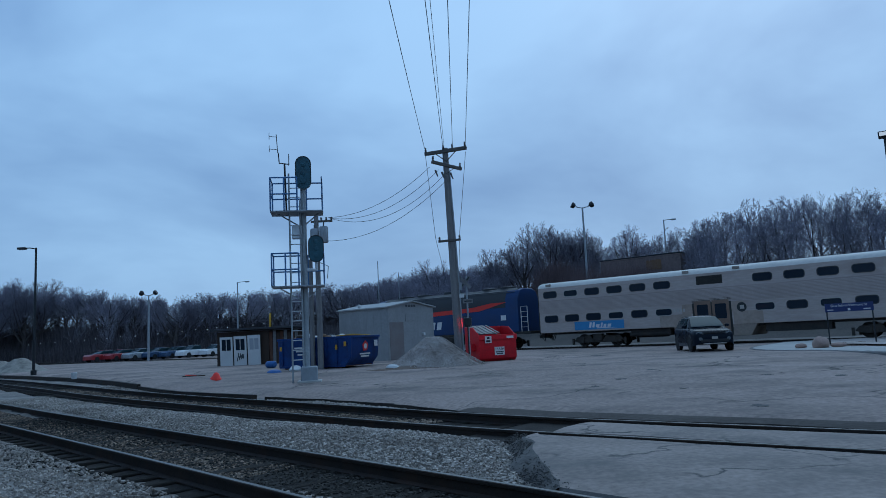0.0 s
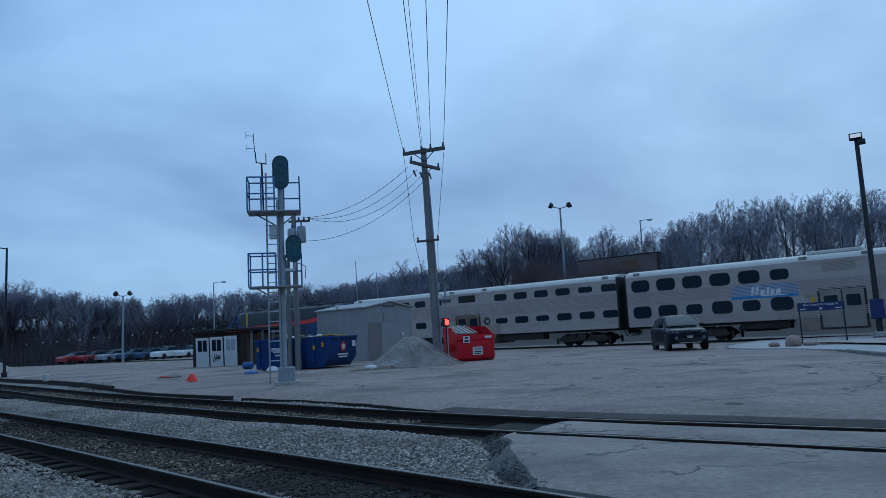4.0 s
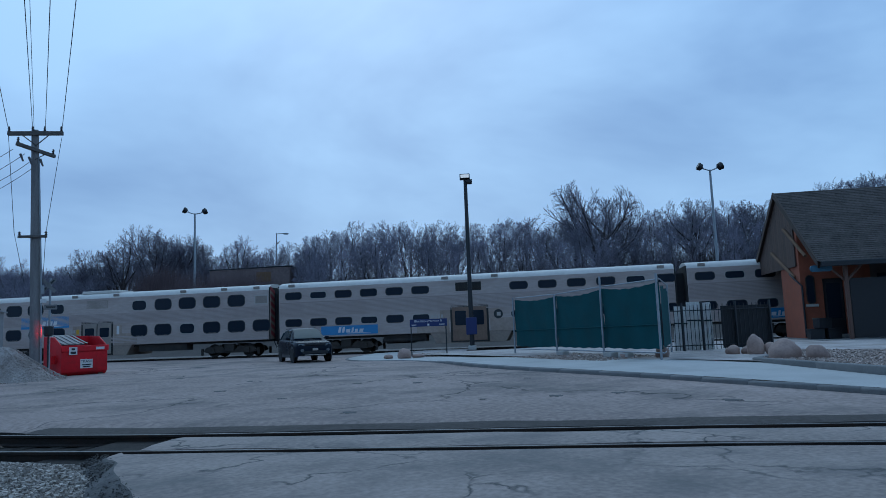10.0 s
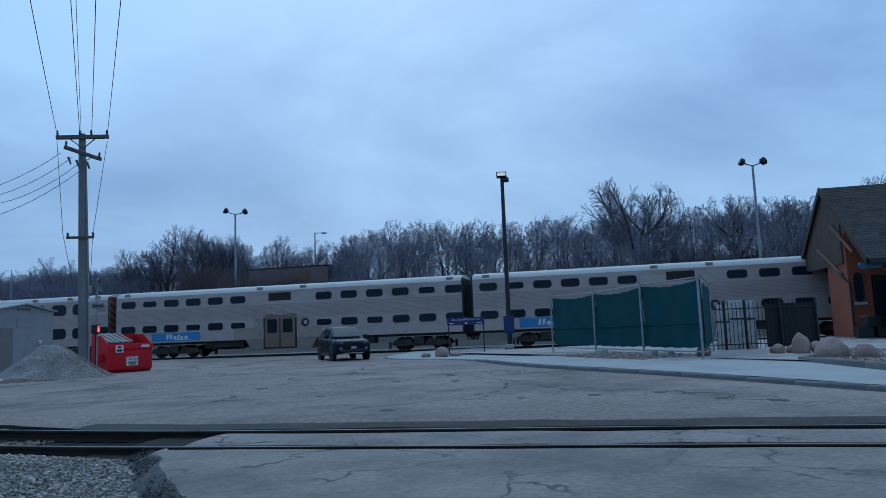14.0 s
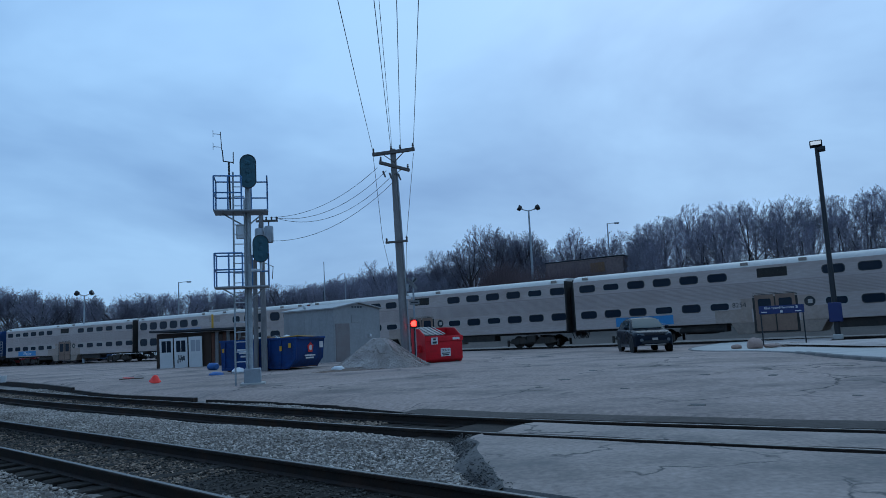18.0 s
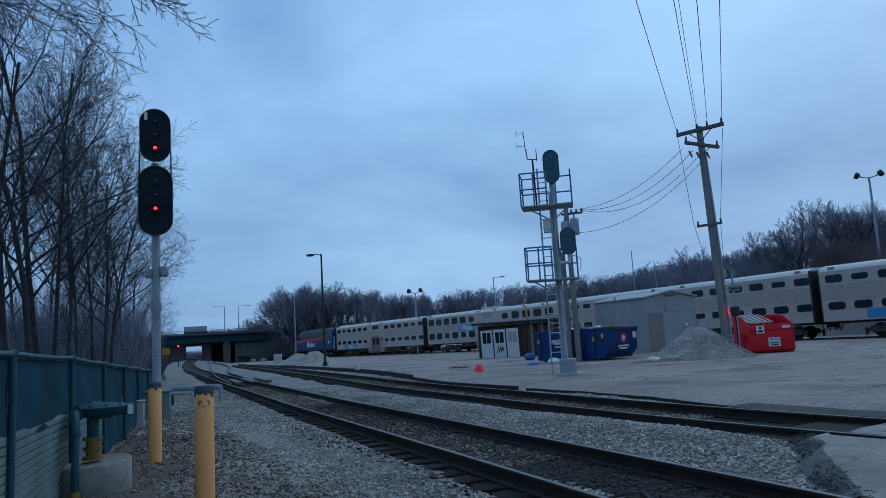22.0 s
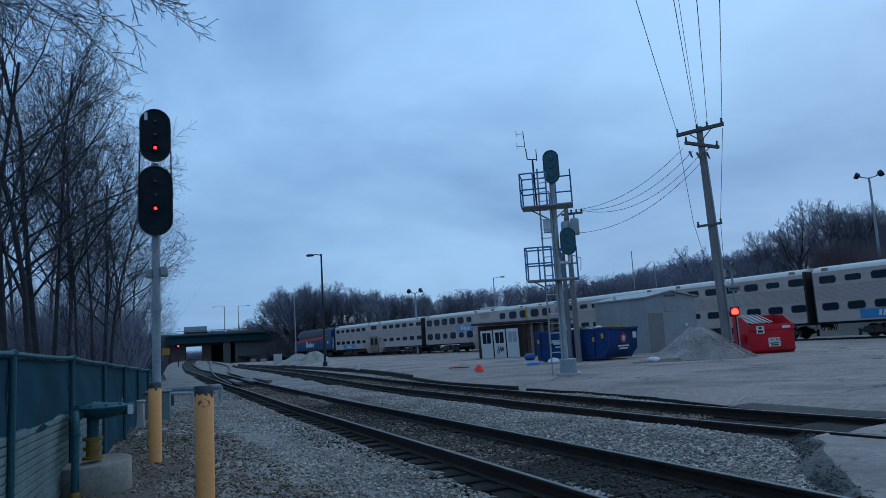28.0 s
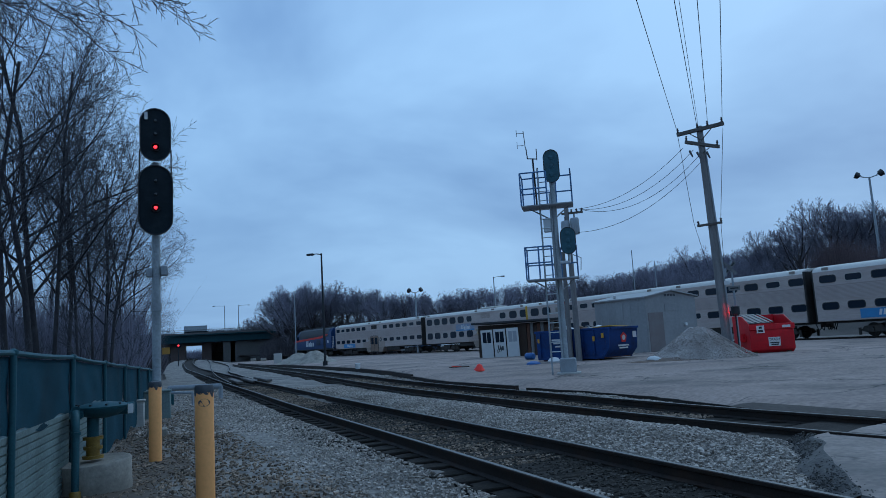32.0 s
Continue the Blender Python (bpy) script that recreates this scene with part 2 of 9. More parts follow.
RUBBER = mat("window_gasket", (0.025, 0.025, 0.028), 0.7, var=0.2, bump=0)
BLUE = mat("logo_blue", (0.020, 0.20, 0.42), 0.5, var=0.08, scale=2, bump=0)
WHITE = mat("white_paint", (0.60, 0.60, 0.60), 0.5, var=0.06, scale=3, bump=0.03, dirt=(0.38, 0.37, 0.35), dirt_amt=0.4)
LOCOBLUE = mat("locomotive_blue", (0.007, 0.036, 0.115), 0.5, var=0.15, scale=1, bump=0.04, dirt=(0.015, 0.03, 0.07), dirt_amt=0.5, spec=0.25)
LOCORED = mat("stripe_red", (0.64, 0.040, 0.032), 0.5, var=0.1, bump=0.03, spec=0.3)
LOCODARK = mat("locomotive_roof", (0.020, 0.021, 0.026), 0.6, var=0.3, bump=0.1)
STRIPERED = mat("warning_red", (0.26, 0.032, 0.034), 0.5, var=0.1, bump=0)
RED = mat("dumpster_red", (0.62, 0.010, 0.020), 0.55, var=0.12, scale=1.5, fine=12, bump=0.08, dirt=(0.30, 0.015, 0.02), dirt_amt=0.6, dirt_scale=1.2, spec=0.3)
NAVY = mat("rolloff_blue", (0.005, 0.042, 0.165), 0.6, var=0.2, scale=1.5, fine=12, bump=0.1, dirt=(0.008, 0.014, 0.035), dirt_amt=0.7, dirt_scale=1.2, spec=0.3)
BLACKLID = mat("black_plastic_lid", (0.05, 0.055, 0.065), 0.45, var=0.2, bump=0.05)
GALV = mat("galvanised_steel", (0.27, 0.295, 0.32), 0.6, 0.15, var=0.2, scale=3, fine=30, bump=0.06)
ALU = mat("aluminium_paint", (0.52, 0.55, 0.58), 0.55, 0.1, var=0.15, scale=3, bump=0.05)
MASTGREY = mat("weathered_mast_paint", (0.30, 0.33, 0.35), 0.65, 0.1, var=0.3, scale=3, fine=20, bump=0.06, dirt=(0.17, 0.18, 0.18), dirt_amt=0.6, dirt_scale=1.5)
RAILBLUE = mat("blue_grey_guard_rail", (0.060, 0.165, 0.330), 0.55, 0.1, var=0.25, scale=3, bump=0.05)
# black signal backs under glare: the glare is put into this teal base
SIGNALGLARE = mat("signal_back_glare", (0.026, 0.092, 0.122), 0.6, var=0.3, scale=4, bump=0.03, dirt=(0.035, 0.06, 0.065), dirt_amt=0.5, dirt_scale=3, spec=0.3)
YELLOWTAG = mat("faded_yellow_tag", (0.40, 0.19, 0.03), 0.7, var=0.2, bump=0)
BLACKMETAL = mat("black_metal", (0.016, 0.018, 0.022), 0.5, 0.2, var=0.25, bump=0.05)
SIGNALBLACK = mat("signal_black", (0.006, 0.012, 0.017), 0.6, var=0.3, scale=4, bump=0.03, dirt=(0.02, 0.03, 0.036), dirt_amt=0.5, dirt_scale=3, spec=0.15)
POLEWOOD = mat("weathered_pole", (0.180, 0.172, 0.172), 0.9, var=0.35, scale=1.5, fine=20, bump=0.5, stretch=(4, 4, 0.4))
CROSSARM = mat("crossarm_timber", (0.10, 0.09, 0.085), 0.9, var=0.3, scale=3, fine=25, bump=0.4)
INSULATOR = mat("brown_porcelain", (0.05, 0.045, 0.05), 0.3, var=0.1, bump=0)
WIRE = mat("overhead_wire", (0.03, 0.033, 0.04), 0.6, var=0.1, bump=0)
SHEDWALL = mat("grey_metal_siding", (0.285, 0.285, 0.288), 0.65, 0.1, var=0.12, scale=0.6, fine=6, bump=0.05, dirt=(0.19, 0.19, 0.195), dirt_amt=0.7, dirt_scale=0.4)
SHEDDOOR = mat("faded_red_door", (0.20, 0.165, 0.16), 0.75, var=0.15, scale=0.8, bump=0.05, dirt=(0.21, 0.20, 0.195), dirt_amt=0.8, dirt_scale=1.5)
SHEDROOF = mat("pale_metal_roof", (0.31, 0.31, 0.31), 0.6, 0.1, var=0.10, scale=0.8, bump=0.04)
GREEN = mat("green_screen_cloth", (0.006, 0.066, 0.075), 0.9, var=0.25, scale=1.2, fine=90, bump=0.15, spec=0.15)
TEALFENCE = mat("teal_privacy_fence", (0.007, 0.048, 0.070), 0.9, var=0.55, scale=1.0, fine=70, bump=0.2, spec=0.15)
TEALSTEEL = mat("teal_painted_steel", (0.016, 0.080, 0.098), 0.55, 0.1, var=0.25, scale=4, bump=0.05, spec=0.3)
SLAT = mat("pale_teal_slat", (0.165, 0.215, 0.210), 0.8, var=0.3, scale=2, fine=30, bump=0.1, spec=0.2)
PATHSTONE = mat("brown_path_stone", (0.235, 0.168, 0.122), 0.9, var=0.2, scale=8, fine=50, bump=0.3, island=0.7, dirt=(0.055, 0.040, 0.031), dirt_amt=0.85, dirt_scale=0.6)
# farthest twigs, palest of all: haze painted in as base colour
FARTWIG = mat("haze_tinted_twigs", (0.230, 0.218, 0.255), 0.95, var=0.25, scale=0.6, fine=8, bump=0, obj_var=0.2, island=0.3, spec=0.1)
YELLOW = mat("bollard_yellow", (1.0, 0.42, 0.145), 0.6, var=0.08, scale=3, fine=30, bump=0.1, dirt=(0.62, 0.24, 0.08), dirt_amt=0.3, dirt_scale=3, spec=0.4)
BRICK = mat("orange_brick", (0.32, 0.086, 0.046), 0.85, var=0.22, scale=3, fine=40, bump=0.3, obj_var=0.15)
SHINGLE = mat("dark_shingles", (0.075, 0.062, 0.056), 0.95, var=0.45, scale=1.2, fine=9, bump=0.4, obj_var=0.10, spec=0.2)
DARKWOOD = mat("dark_stained_wood", (0.046, 0.026, 0.018), 0.75, var=0.3, scale=2, fine=20, bump=0.2, stretch=(4, 4, 1))
TANWOOD = mat("brown_timber", (0.16, 0.085, 0.045), 0.75, var=0.25, scale=2, fine=20, bump=0.2)
BOULDER = mat("tan_boulder", (0.35, 0.235, 0.195), 0.9, var=0.25, scale=1.6, fine=16, bump=0.5, obj_var=0.2, dirt=(0.17, 0.12, 0.105), dirt_amt=0.6, dirt_scale=1.5)
PEBBLE = mat("planter_pebbles", (0.34, 0.255, 0.215), 0.9, var=0.2, scale=8, fine=30, bump=0.3, island=0.5)
CARPAINT = mat("dark_grey_car_paint", (0.007, 0.012, 0.021), 0.28, 0.0, var=0.1, scale=1, bump=0, spec=0.08)
TYRE = mat("tyre_rubber", (0.014, 0.014, 0.015), 0.85, var=0.2, bump=0.1)
ALLOY = mat("dark_alloy", (0.10, 0.105, 0.11), 0.4, 0.8, var=0.1, bump=0)
CARGLASS = glass_mat("car_glass", (0.018, 0.040, 0.048), 0.08, 0.18)
LIGHTGLASS = glass_mat("headlight_glass", (0.35, 0.37, 0.40), 0.1)
HEADLAMP = glass_mat("smoked_headlight", (0.13, 0.145, 0.155), 0.12, 0.4)
SIGNBLUE = mat("sign_blue", (0.006, 0.018, 0.10), 0.5, var=0.08, bump=0)
ORANGE = mat("cone_orange", (0.95, 0.045, 0.03), 0.6, var=0.1, bump=0.02)
TARP = mat("blue_tarp", (0.012, 0.10, 0.30), 0.5, var=0.15, bump=0.1)
RUST = mat("rusty_brown", (0.10, 0.042, 0.026), 0.85, var=0.35, bump=0.2)
BRASS = mat("yellow_valve", (0.24, 0.135, 0.02), 0.6, 0.1, var=0.3, bump=0.1)
BRIDGETEAL = mat("bridge_green_girder", (0.012, 0.048, 0.058), 0.8, var=0.15, scale=0.3, fine=3, bump=0.05, spec=0.2)
BRIDGECONC = mat("bridge_concrete", (0.105, 0.098, 0.095), 0.9, var=0.2, scale=0.3, fine=4, bump=0.1)
REDGLOW = mat("lit_red_lens", (0.8, 0.05, 0.05), 0.3, var=0.0, bump=0, emit=((1.0, 0.03, 0.045), 3.0))
BEACONGLOW = mat("lit_beacon_lens", (0.9, 0.05, 0.04), 0.3, var=0.0, bump=0, emit=((1.0, 0.014, 0.010), 14.0))
LAMPGLOW = mat("lit_lamp_panel", (0.5, 0.5, 0.5), 0.4, var=0.0, bump=0, emit=((0.75, 0.88, 1.0), 0.45))
SMALLGLOW = mat("small_white_dot", (0.6, 0.6, 0.6), 0.4, var=0.0, bump=0, emit=((0.62, 0.80, 1.0), 0.3))
DRUM = mat("stained_concrete", (0.30, 0.265, 0.225), 0.9, var=0.25, scale=3, fine=30, bump=0.3, dirt=(0.13, 0.11, 0.09), dirt_amt=0.7, dirt_scale=2)
LENSDARK = glass_mat("unlit_lens", (0.01, 0.012, 0.014), 0.2)
WEATHERWHITE = mat("weathered_white_paint", (0.17, 0.17, 0.175), 0.8, var=0.2, scale=4, fine=20, bump=0.05, dirt=(0.10, 0.095, 0.09), dirt_amt=0.6, dirt_scale=3)
SPILL = mat("reddish_soil", (0.15, 0.095, 0.072), 0.95, var=0.5, scale=1.6, fine=16, bump=0.8, dirt=(0.22, 0.18, 0.155), dirt_amt=0.6, dirt_scale=1.2)
PALESHEET = mat("pale_sheet_metal", (0.56, 0.55, 0.53), 0.6, 0.1, var=0.15, scale=3, fine=20, bump=0.05)
GABLEWOOD = mat("brown_gable_boards", (0.085, 0.050, 0.038), 0.8, var=0.3, scale=2, fine=20, bump=0.2, obj_var=0.15)
PORCHWOOD = mat("reddish_porch_timber", (0.11, 0.055, 0.040), 0.75, var=0.25, scale=2, fine=20, bump=0.2)
BROWNWALL = mat("brown_rendered_wall", (0.150, 0.108, 0.104), 0.9, var=0.25, scale=0.5, fine=4, bump=0.1)
REDBRUSH = mat("reddish_brush", (0.150, 0.105, 0.108), 0.95, var=0.3, scale=0.3, fine=4, bump=0, island=0.4, spec=0.1)
YELLOWSIGN = mat("yellow_plate", (0.55, 0.29, 0.02), 0.55, var=0.15, bump=0)
STATIONTEAL = mat("station_sign_teal", (0.02, 0.10, 0.16), 0.5, var=0.08, bump=0)
BLACKPAINT = mat("black_lettering", (0.02, 0.02, 0.022), 0.6, var=0.1, bump=0)
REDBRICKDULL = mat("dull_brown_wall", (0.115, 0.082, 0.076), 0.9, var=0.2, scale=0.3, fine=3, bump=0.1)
CARWHITE = mat("white_car_paint", (0.68, 0.68, 0.68), 0.3, var=0.05, bump=0)
CARRED = mat("red_car_paint", (0.30, 0.02, 0.025), 0.3, var=0.05, bump=0)
CARBLUE = mat("blue_car_paint", (0.03, 0.07, 0.14), 0.3, var=0.05, bump=0)
CARSILVER = mat("silver_car_paint", (0.34, 0.36, 0.38), 0.3, 0.4, var=0.05, bump=0)


# ---- mesh helpers ----
class Shape:
    """Collects faces of boxes, tubes and lathes for one mesh."""

    def __init__(self):
        self.v, self.f = [], []

    def add(self, verts, faces):
        n = len(self.v)
        self.v.extend(tuple(p) for p in verts)
        self.f.extend(tuple(i + n for i in q) for q in faces)
        return self

    def box(self, x0, x1, y0, y1, z0, z1, m=None):
        c = [(x, y, z) for z in (z0, z1) for y in (y0, y1) for x in (x0, x1)]
        if m:
            c = [m @ Vector(p) for p in c]
        return self.add(c, [(0, 2, 3, 1), (4, 5, 7, 6), (0, 1, 5, 4), (1, 3, 7, 5), (3, 2, 6, 7), (2, 0, 4, 6)])

    def tube(self, pts, radii, n=8, caps=True):
        pts = [Vector(p) for p in pts]
        if not hasattr(radii, "__len__"):
            radii = [radii] * len(pts)
        vs, fs = [], []
        side = None
        for i, p in enumerate(pts):
            d = (pts[min(i + 1, len(pts) - 1)] - pts[max(i - 1, 0)]).normalized()
            if side is None:
                side = d.orthogonal().normalized()
            else:
                side = (side - d * side.dot(d)).normalized()
            w = d.cross(side)
            for k in range(n):
                a = 2 * math.pi * k / n
                vs.append(p + (side * math.cos(a) + w * math.sin(a)) * radii[i])
        for i in range(len(pts) - 1):
            for k in range(n):
                fs.append((i * n + k, i * n + (k + 1) % n, (i + 1) * n + (k + 1) % n, (i + 1) * n + k))
        if caps:
            fs.append(tuple(range(n - 1, -1, -1)))
            fs.append(tuple((len(pts) - 1) * n + k for k in range(n)))
        return self.add(vs, fs)

    def extrude(self, outline, axis, a, b):
        """A closed outline (pairs) drawn out from a to b along an axis (0, 1, 2)."""
        def put(p, h):
            q = list(p)
            q.insert(axis, h)
            return q
        n = len(outline)
        vs = [put(p, a) for p in outline] + [put(p, b) for p in outline]
        fs = [(i, (i + 1) % n, n + (i + 1) % n, n + i) for i in range(n)]
        fs += [tuple(range(n - 1, -1, -1)), tuple(range(n, 2 * n))]
        return self.add(vs, fs)

    def lathe(self, profile, n=16, m=None):
        vs, fs = [], []
        for r, z in profile:
            for k in range(n):
                a = 2 * math.pi * k / n
                p = Vector((r * math.cos(a), r * math.sin(a), z))
                vs.append(m @ p if m else p)
        for i in range(len(profile) - 1):
            for k in range(n):
                fs.append((i * n + k, i * n + (k + 1) % n, (i + 1) * n + (k + 1) % n, (i + 1) * n + k))
        fs.append(tuple(range(n - 1, -1, -1)))
        fs.append(tuple((len(profile) - 1) * n + k for k in range(n)))
        return self.add(vs, fs)

    def moved(self, m):
        self.v = [tuple(m @ Vector(p)) for p in self.v]
        return self


def make_mesh(name, shape, material, bevel=0.0, smooth=40, segments=1):
    me = bpy.data.meshes.new(name)
    if bevel or not isinstance(shape, Shape):
        if isinstance(shape, Shape):
            bm = bmesh.new()
            vs = [bm.verts.new(p) for p in shape.v]
            for q in shape.f:
                try:
                    bm.faces.new([vs[i] for i in q])
                except ValueError:
                    pass
            bmesh.ops.recalc_face_normals(bm, faces=bm.faces)
            es = [e for e in bm.edges if len(e.link_faces) == 2 and e.calc_face_angle(0) > 0.6]
            bmesh.ops.bevel(bm, geom=es, offset=bevel, segments=segments, affect="EDGES", clamp_overlap=True)
        else:
            bm = shape
        bm.to_mesh(me)
        bm.free()
    else:
        me.from_pydata(shape.v, [], shape.f)
    me.materials.append(material)
    if smooth:
        me.polygons.foreach_set("use_smooth", [True] * len(me.polygons))
        me.set_sharp_from_angle(angle=radians(smooth))
    me.update()
    return me


def part(name, shape, material, parent=None, label="", bevel=0.0, at=None, smooth=40, kind="", category=""):
    me = shape if isinstance(shape, bpy.types.Mesh) else make_mesh(name, shape, material, bevel, smooth)
    ob = new(name, me)
    if parent:
        ob.parent = parent
    if at is not None:
        ob.matrix_basis = at
    return tagged(ob, label, category, "", kind)


def thing(name, at, label, category, group="", kind=""):
    ob = new(name)
    ob.empty_display_size = 0.2
    ob.matrix_basis = at
    return tagged(ob, label, category, group, kind)


def words(text, size, material, parent, at, name="lettering"):
    """Flat letters in the built-in font, as a mesh, centred on the pose."""
    cu = bpy.data.curves.new("letters", "FONT")
    cu.body, cu.size, cu.extrude = text, size, 0.004
    cu.align_x, cu.align_y = "CENTER", "CENTER"
    tmp = bpy.data.objects.new("letters", cu)
    scene.collection.objects.link(tmp)
    bpy.context.view_layer.update()
    me = bpy.data.meshes.new_from_object(tmp.evaluated_get(bpy.context.evaluated_depsgraph_get()))
    bpy.data.objects.remove(tmp)
    me.materials.clear()
    me.materials.append(material)
    ob = new(name, me)
    ob.parent, ob.matrix_basis = parent, at
    return ob


def smoothstep(a, b, x):
    t = min(1.0, max(0.0, (x - a) / (b - a)))
    return t * t * (3 - 2 * t)


def ground_z(x, y):
    """Height of the open ground: level by the tracks, a little higher across the lot."""
    return 0.15 * smoothstep(11.5, 22, 0.68 * x + 0.735 * y)



# ---- ground, tracks, paving ----
UL = Vector((-0.735, 0.678, 0))          # along the tracks, to the bridge
NN = Vector((0.678, 0.735, 0))           # across them, away from the camera


def curve_through(ctrl, step=1.0):
    """Points every step along a smooth curve through the control points, with arc lengths."""
    c = [Vector((*p, 0)) for p in ctrl]
    pts = []
    for i in range(len(c) - 1):
        p0, p1, p2, p3 = c[max(i - 1, 0)], c[i], c[i + 1], c[min(i + 2, len(c) - 1)]
        n = max(2, int((p2 - p1).length / step))
        for k in range(n):
            t = k / n
            pts.append(0.5 * ((2 * p1) + (p2 - p0) * t + (2 * p0 - 5 * p1 + 4 * p2 - p3) * t * t + (3 * p1 - p0 - 3 * p2 + p3) * t ** 3))
    pts.append(c[-1])
    return pts


def offset_line(pts, d):
    """The line moved by d to the right of its run."""
    out = []
    for i, p in enumerate(pts):
        t = (pts[min(i + 1, len(pts) - 1)] - pts[max(i - 1, 0)]).normalized()
        out.append(p + Vector((t.y, -t.x, 0)) * d)
    return out


def along(pairs):
    """Plan points from pairs of along- and across-coordinates."""
    return [tuple((UL * a + NN * b)[:2]) for a, b in pairs]


TRACK_1 = curve_through([(14.5, -8.9)] + along([(-5.3, 4.12), (0.5, 4.50), (5.3, 4.90), (10, 5.27), (15, 5.62), (20, 5.98), (28, 6.68), (38, 7.50), (54, 8.95), (75, 10.9), (92, 12.5)]) + [(-91, 108.6), (-121.5, 146.8), (-145, 172)], 1.0)
TRACK_2 = curve_through([(34, -17.5), (16.5, -1.7)] + along([(-2.67, 9.85), (2.46, 9.60), (7.44, 9.38), (12.5, 9.65), (17, 10.02), (22, 10.42), (28, 11.1), (34, 11.98), (41, 12.9), (52, 14.3), (75, 16.9), (105, 20.3)]), 1.0)
RAIL_PROFILE = [(-0.07, -0.17), (0.07, -0.17), (0.07, -0.155), (0.012, -0.135), (0.012, -0.045), (0.036, -0.035), (0.036, -0.004), (0.030, 0.0), (-0.030, 0.0), (-0.036, -0.004), (-0.036, -0.035), (-0.012, -0.045), (-0.012, -0.135), (-0.07, -0.155)]


def rise(x, y):
    """The tracks climb a little towards the bridge."""
    s = x * UL.x + y * UL.y
    return 1.0 * smoothstep(90, 185, s) if x < -40 else 0.0


def sweep(shape, pts, profile, z=0.0, rag=0.0):
    n = len(profile)
    vs, fs = [], []
    for i, p in enumerate(pts):
        t = (pts[min(i + 1, len(pts) - 1)] - pts[max(i - 1, 0)]).normalized()
        r = Vector((t.y, -t.x, 0))
        for a, h in profile:
            q = p + r * (a + (rag * noise.noise(Vector((p.x * 1.7, p.y * 1.7, a * 3))) if rag else 0.0))
            vs.append((q.x, q.y, z + h + rise(p.x, p.y)))
    for i in range(len(pts) - 1):
        for k in range(n):
            fs.append((i * n + k, (i + 1) * n + k, (i + 1) * n + (k + 1) % n, i * n + (k + 1) % n))
    fs += [tuple(range(n)), tuple((len(pts) - 1) * n + k for k in range(n - 1, -1, -1))]
    return shape.add(vs, fs)


def build_track(name, line, label, z=0.0):
    track = thing(name, pose(0, 0, 0), label, "railway track", kind="structure")
    for side in (-0.7525, 0.7525):
        r = offset_line(line, side)
        rail = part("rail", sweep(Shape(), r, RAIL_PROFILE, z), RAIL, track)
        part("railhead", sweep(Shape(), r, [(-0.026, 0.001), (0.026, 0.001), (0.026, 0.003), (-0.026, 0.003)], z), RAILTOP, rail, "bright worn running surface")
    return track


def tie_run(track, line, z, first, last, gap=0.54, long_ties=()):
    me = make_mesh("tie", Shape().box(-1.3, 1.3, -0.115, 0.115, -0.18, 0.0), TIE, 0.012)
    le = make_mesh("long_tie", Shape().box(-2.3, 1.3, -0.115, 0.115, -0.18, 0.0), TIE, 0.012)
    acc = 0.0
    for i in range(len(line) - 1):
        seg = line[i + 1] - line[i]
        while acc <= seg.length:
            p = line[i] + seg * (acc / seg.length)
            s = (p - line[0]).length
            if first <= s <= last:
                ang = math.degrees(math.atan2(seg.y, seg.x)) - 90 + random.uniform(-1.5, 1.5)
                is_long = any(a <= s <= b for a, b in long_ties)
                part("tie", le if is_long else me, TIE, track, at=pose(p.x, p.y, z - 0.160 + random.uniform(-0.015, 0.010), 0, 0, ang))
            acc += gap
        acc -= seg.length


def sheet(s0, s1, n0, n1, ds, dn, height, material, name, label, category, kind="structure", ul=UL, nn=NN):
    """A ground sheet in along/across coordinates; n0, n1 may be functions of s."""
    cs = int((s1 - s0) / ds)
    fn0 = n0 if callable(n0) else (lambda s: n0)
    fn1 = n1 if callable(n1) else (lambda s: n1)
    cn = max(2, int((fn1((s0 + s1) / 2) - fn0((s0 + s1) / 2)) / dn))
    vs, fs = [], []
    for i in range(cs + 1):
        s = s0 + (s1 - s0) * i / cs
        a, b = fn0(s), fn1(s)
        for k in range(cn + 1):
            q = ul * s + nn * (a + (b - a) * k / cn)
            vs.append((q.x, q.y, height(q.x, q.y)))
    for i in range(cs):
        for k in range(cn):
            a = i * (cn + 1) + k
            fs.append((a, a + 1, a + cn + 2, a + cn + 1))
    sh = Shape().add(vs, fs)
    sh.f = [tuple(reversed(q)) for q in sh.f]
    return part(name, sh, material, None, label, smooth=60, kind=kind, category=category)


def bank_z(x, y):
    """Far ground: level, then a bank behind the train, and a little lower by the fence."""
    n = 0.647 * x + 0.763 * y
    s = -0.763 * x + 0.647 * y
    b = (4.6 + 1.8 * smoothstep(15, -25, s)) * smoothstep(56, 80, n) * smoothstep(150, 40, s)
    w = noise.noise(Vector((x * 0.05, y * 0.05, 0.3))) * 0.5 * smoothstep(54, 70, n)
    return -0.34 + b + w


def wood_shift(h):
    """How much farther the wood stands where the far track swings behind the yard."""
    return 30.0 * smoothstep(-25.5, -31.0, h)


def far_bank(x, y):
    """Wooded rise beyond the yard."""
    D, h = math.hypot(x, y), math.degrees(math.atan2(x, y))
    D -= wood_shift(h)
    return -0.3 + 5.4 * smoothstep(119, 142, D) * smoothstep(-34.6, -32.5, h) * smoothstep(12, 2, h) + 0.9 * noise.noise(Vector((x * 0.06, y * 0.06, 7))) * smoothstep(122, 135, D)


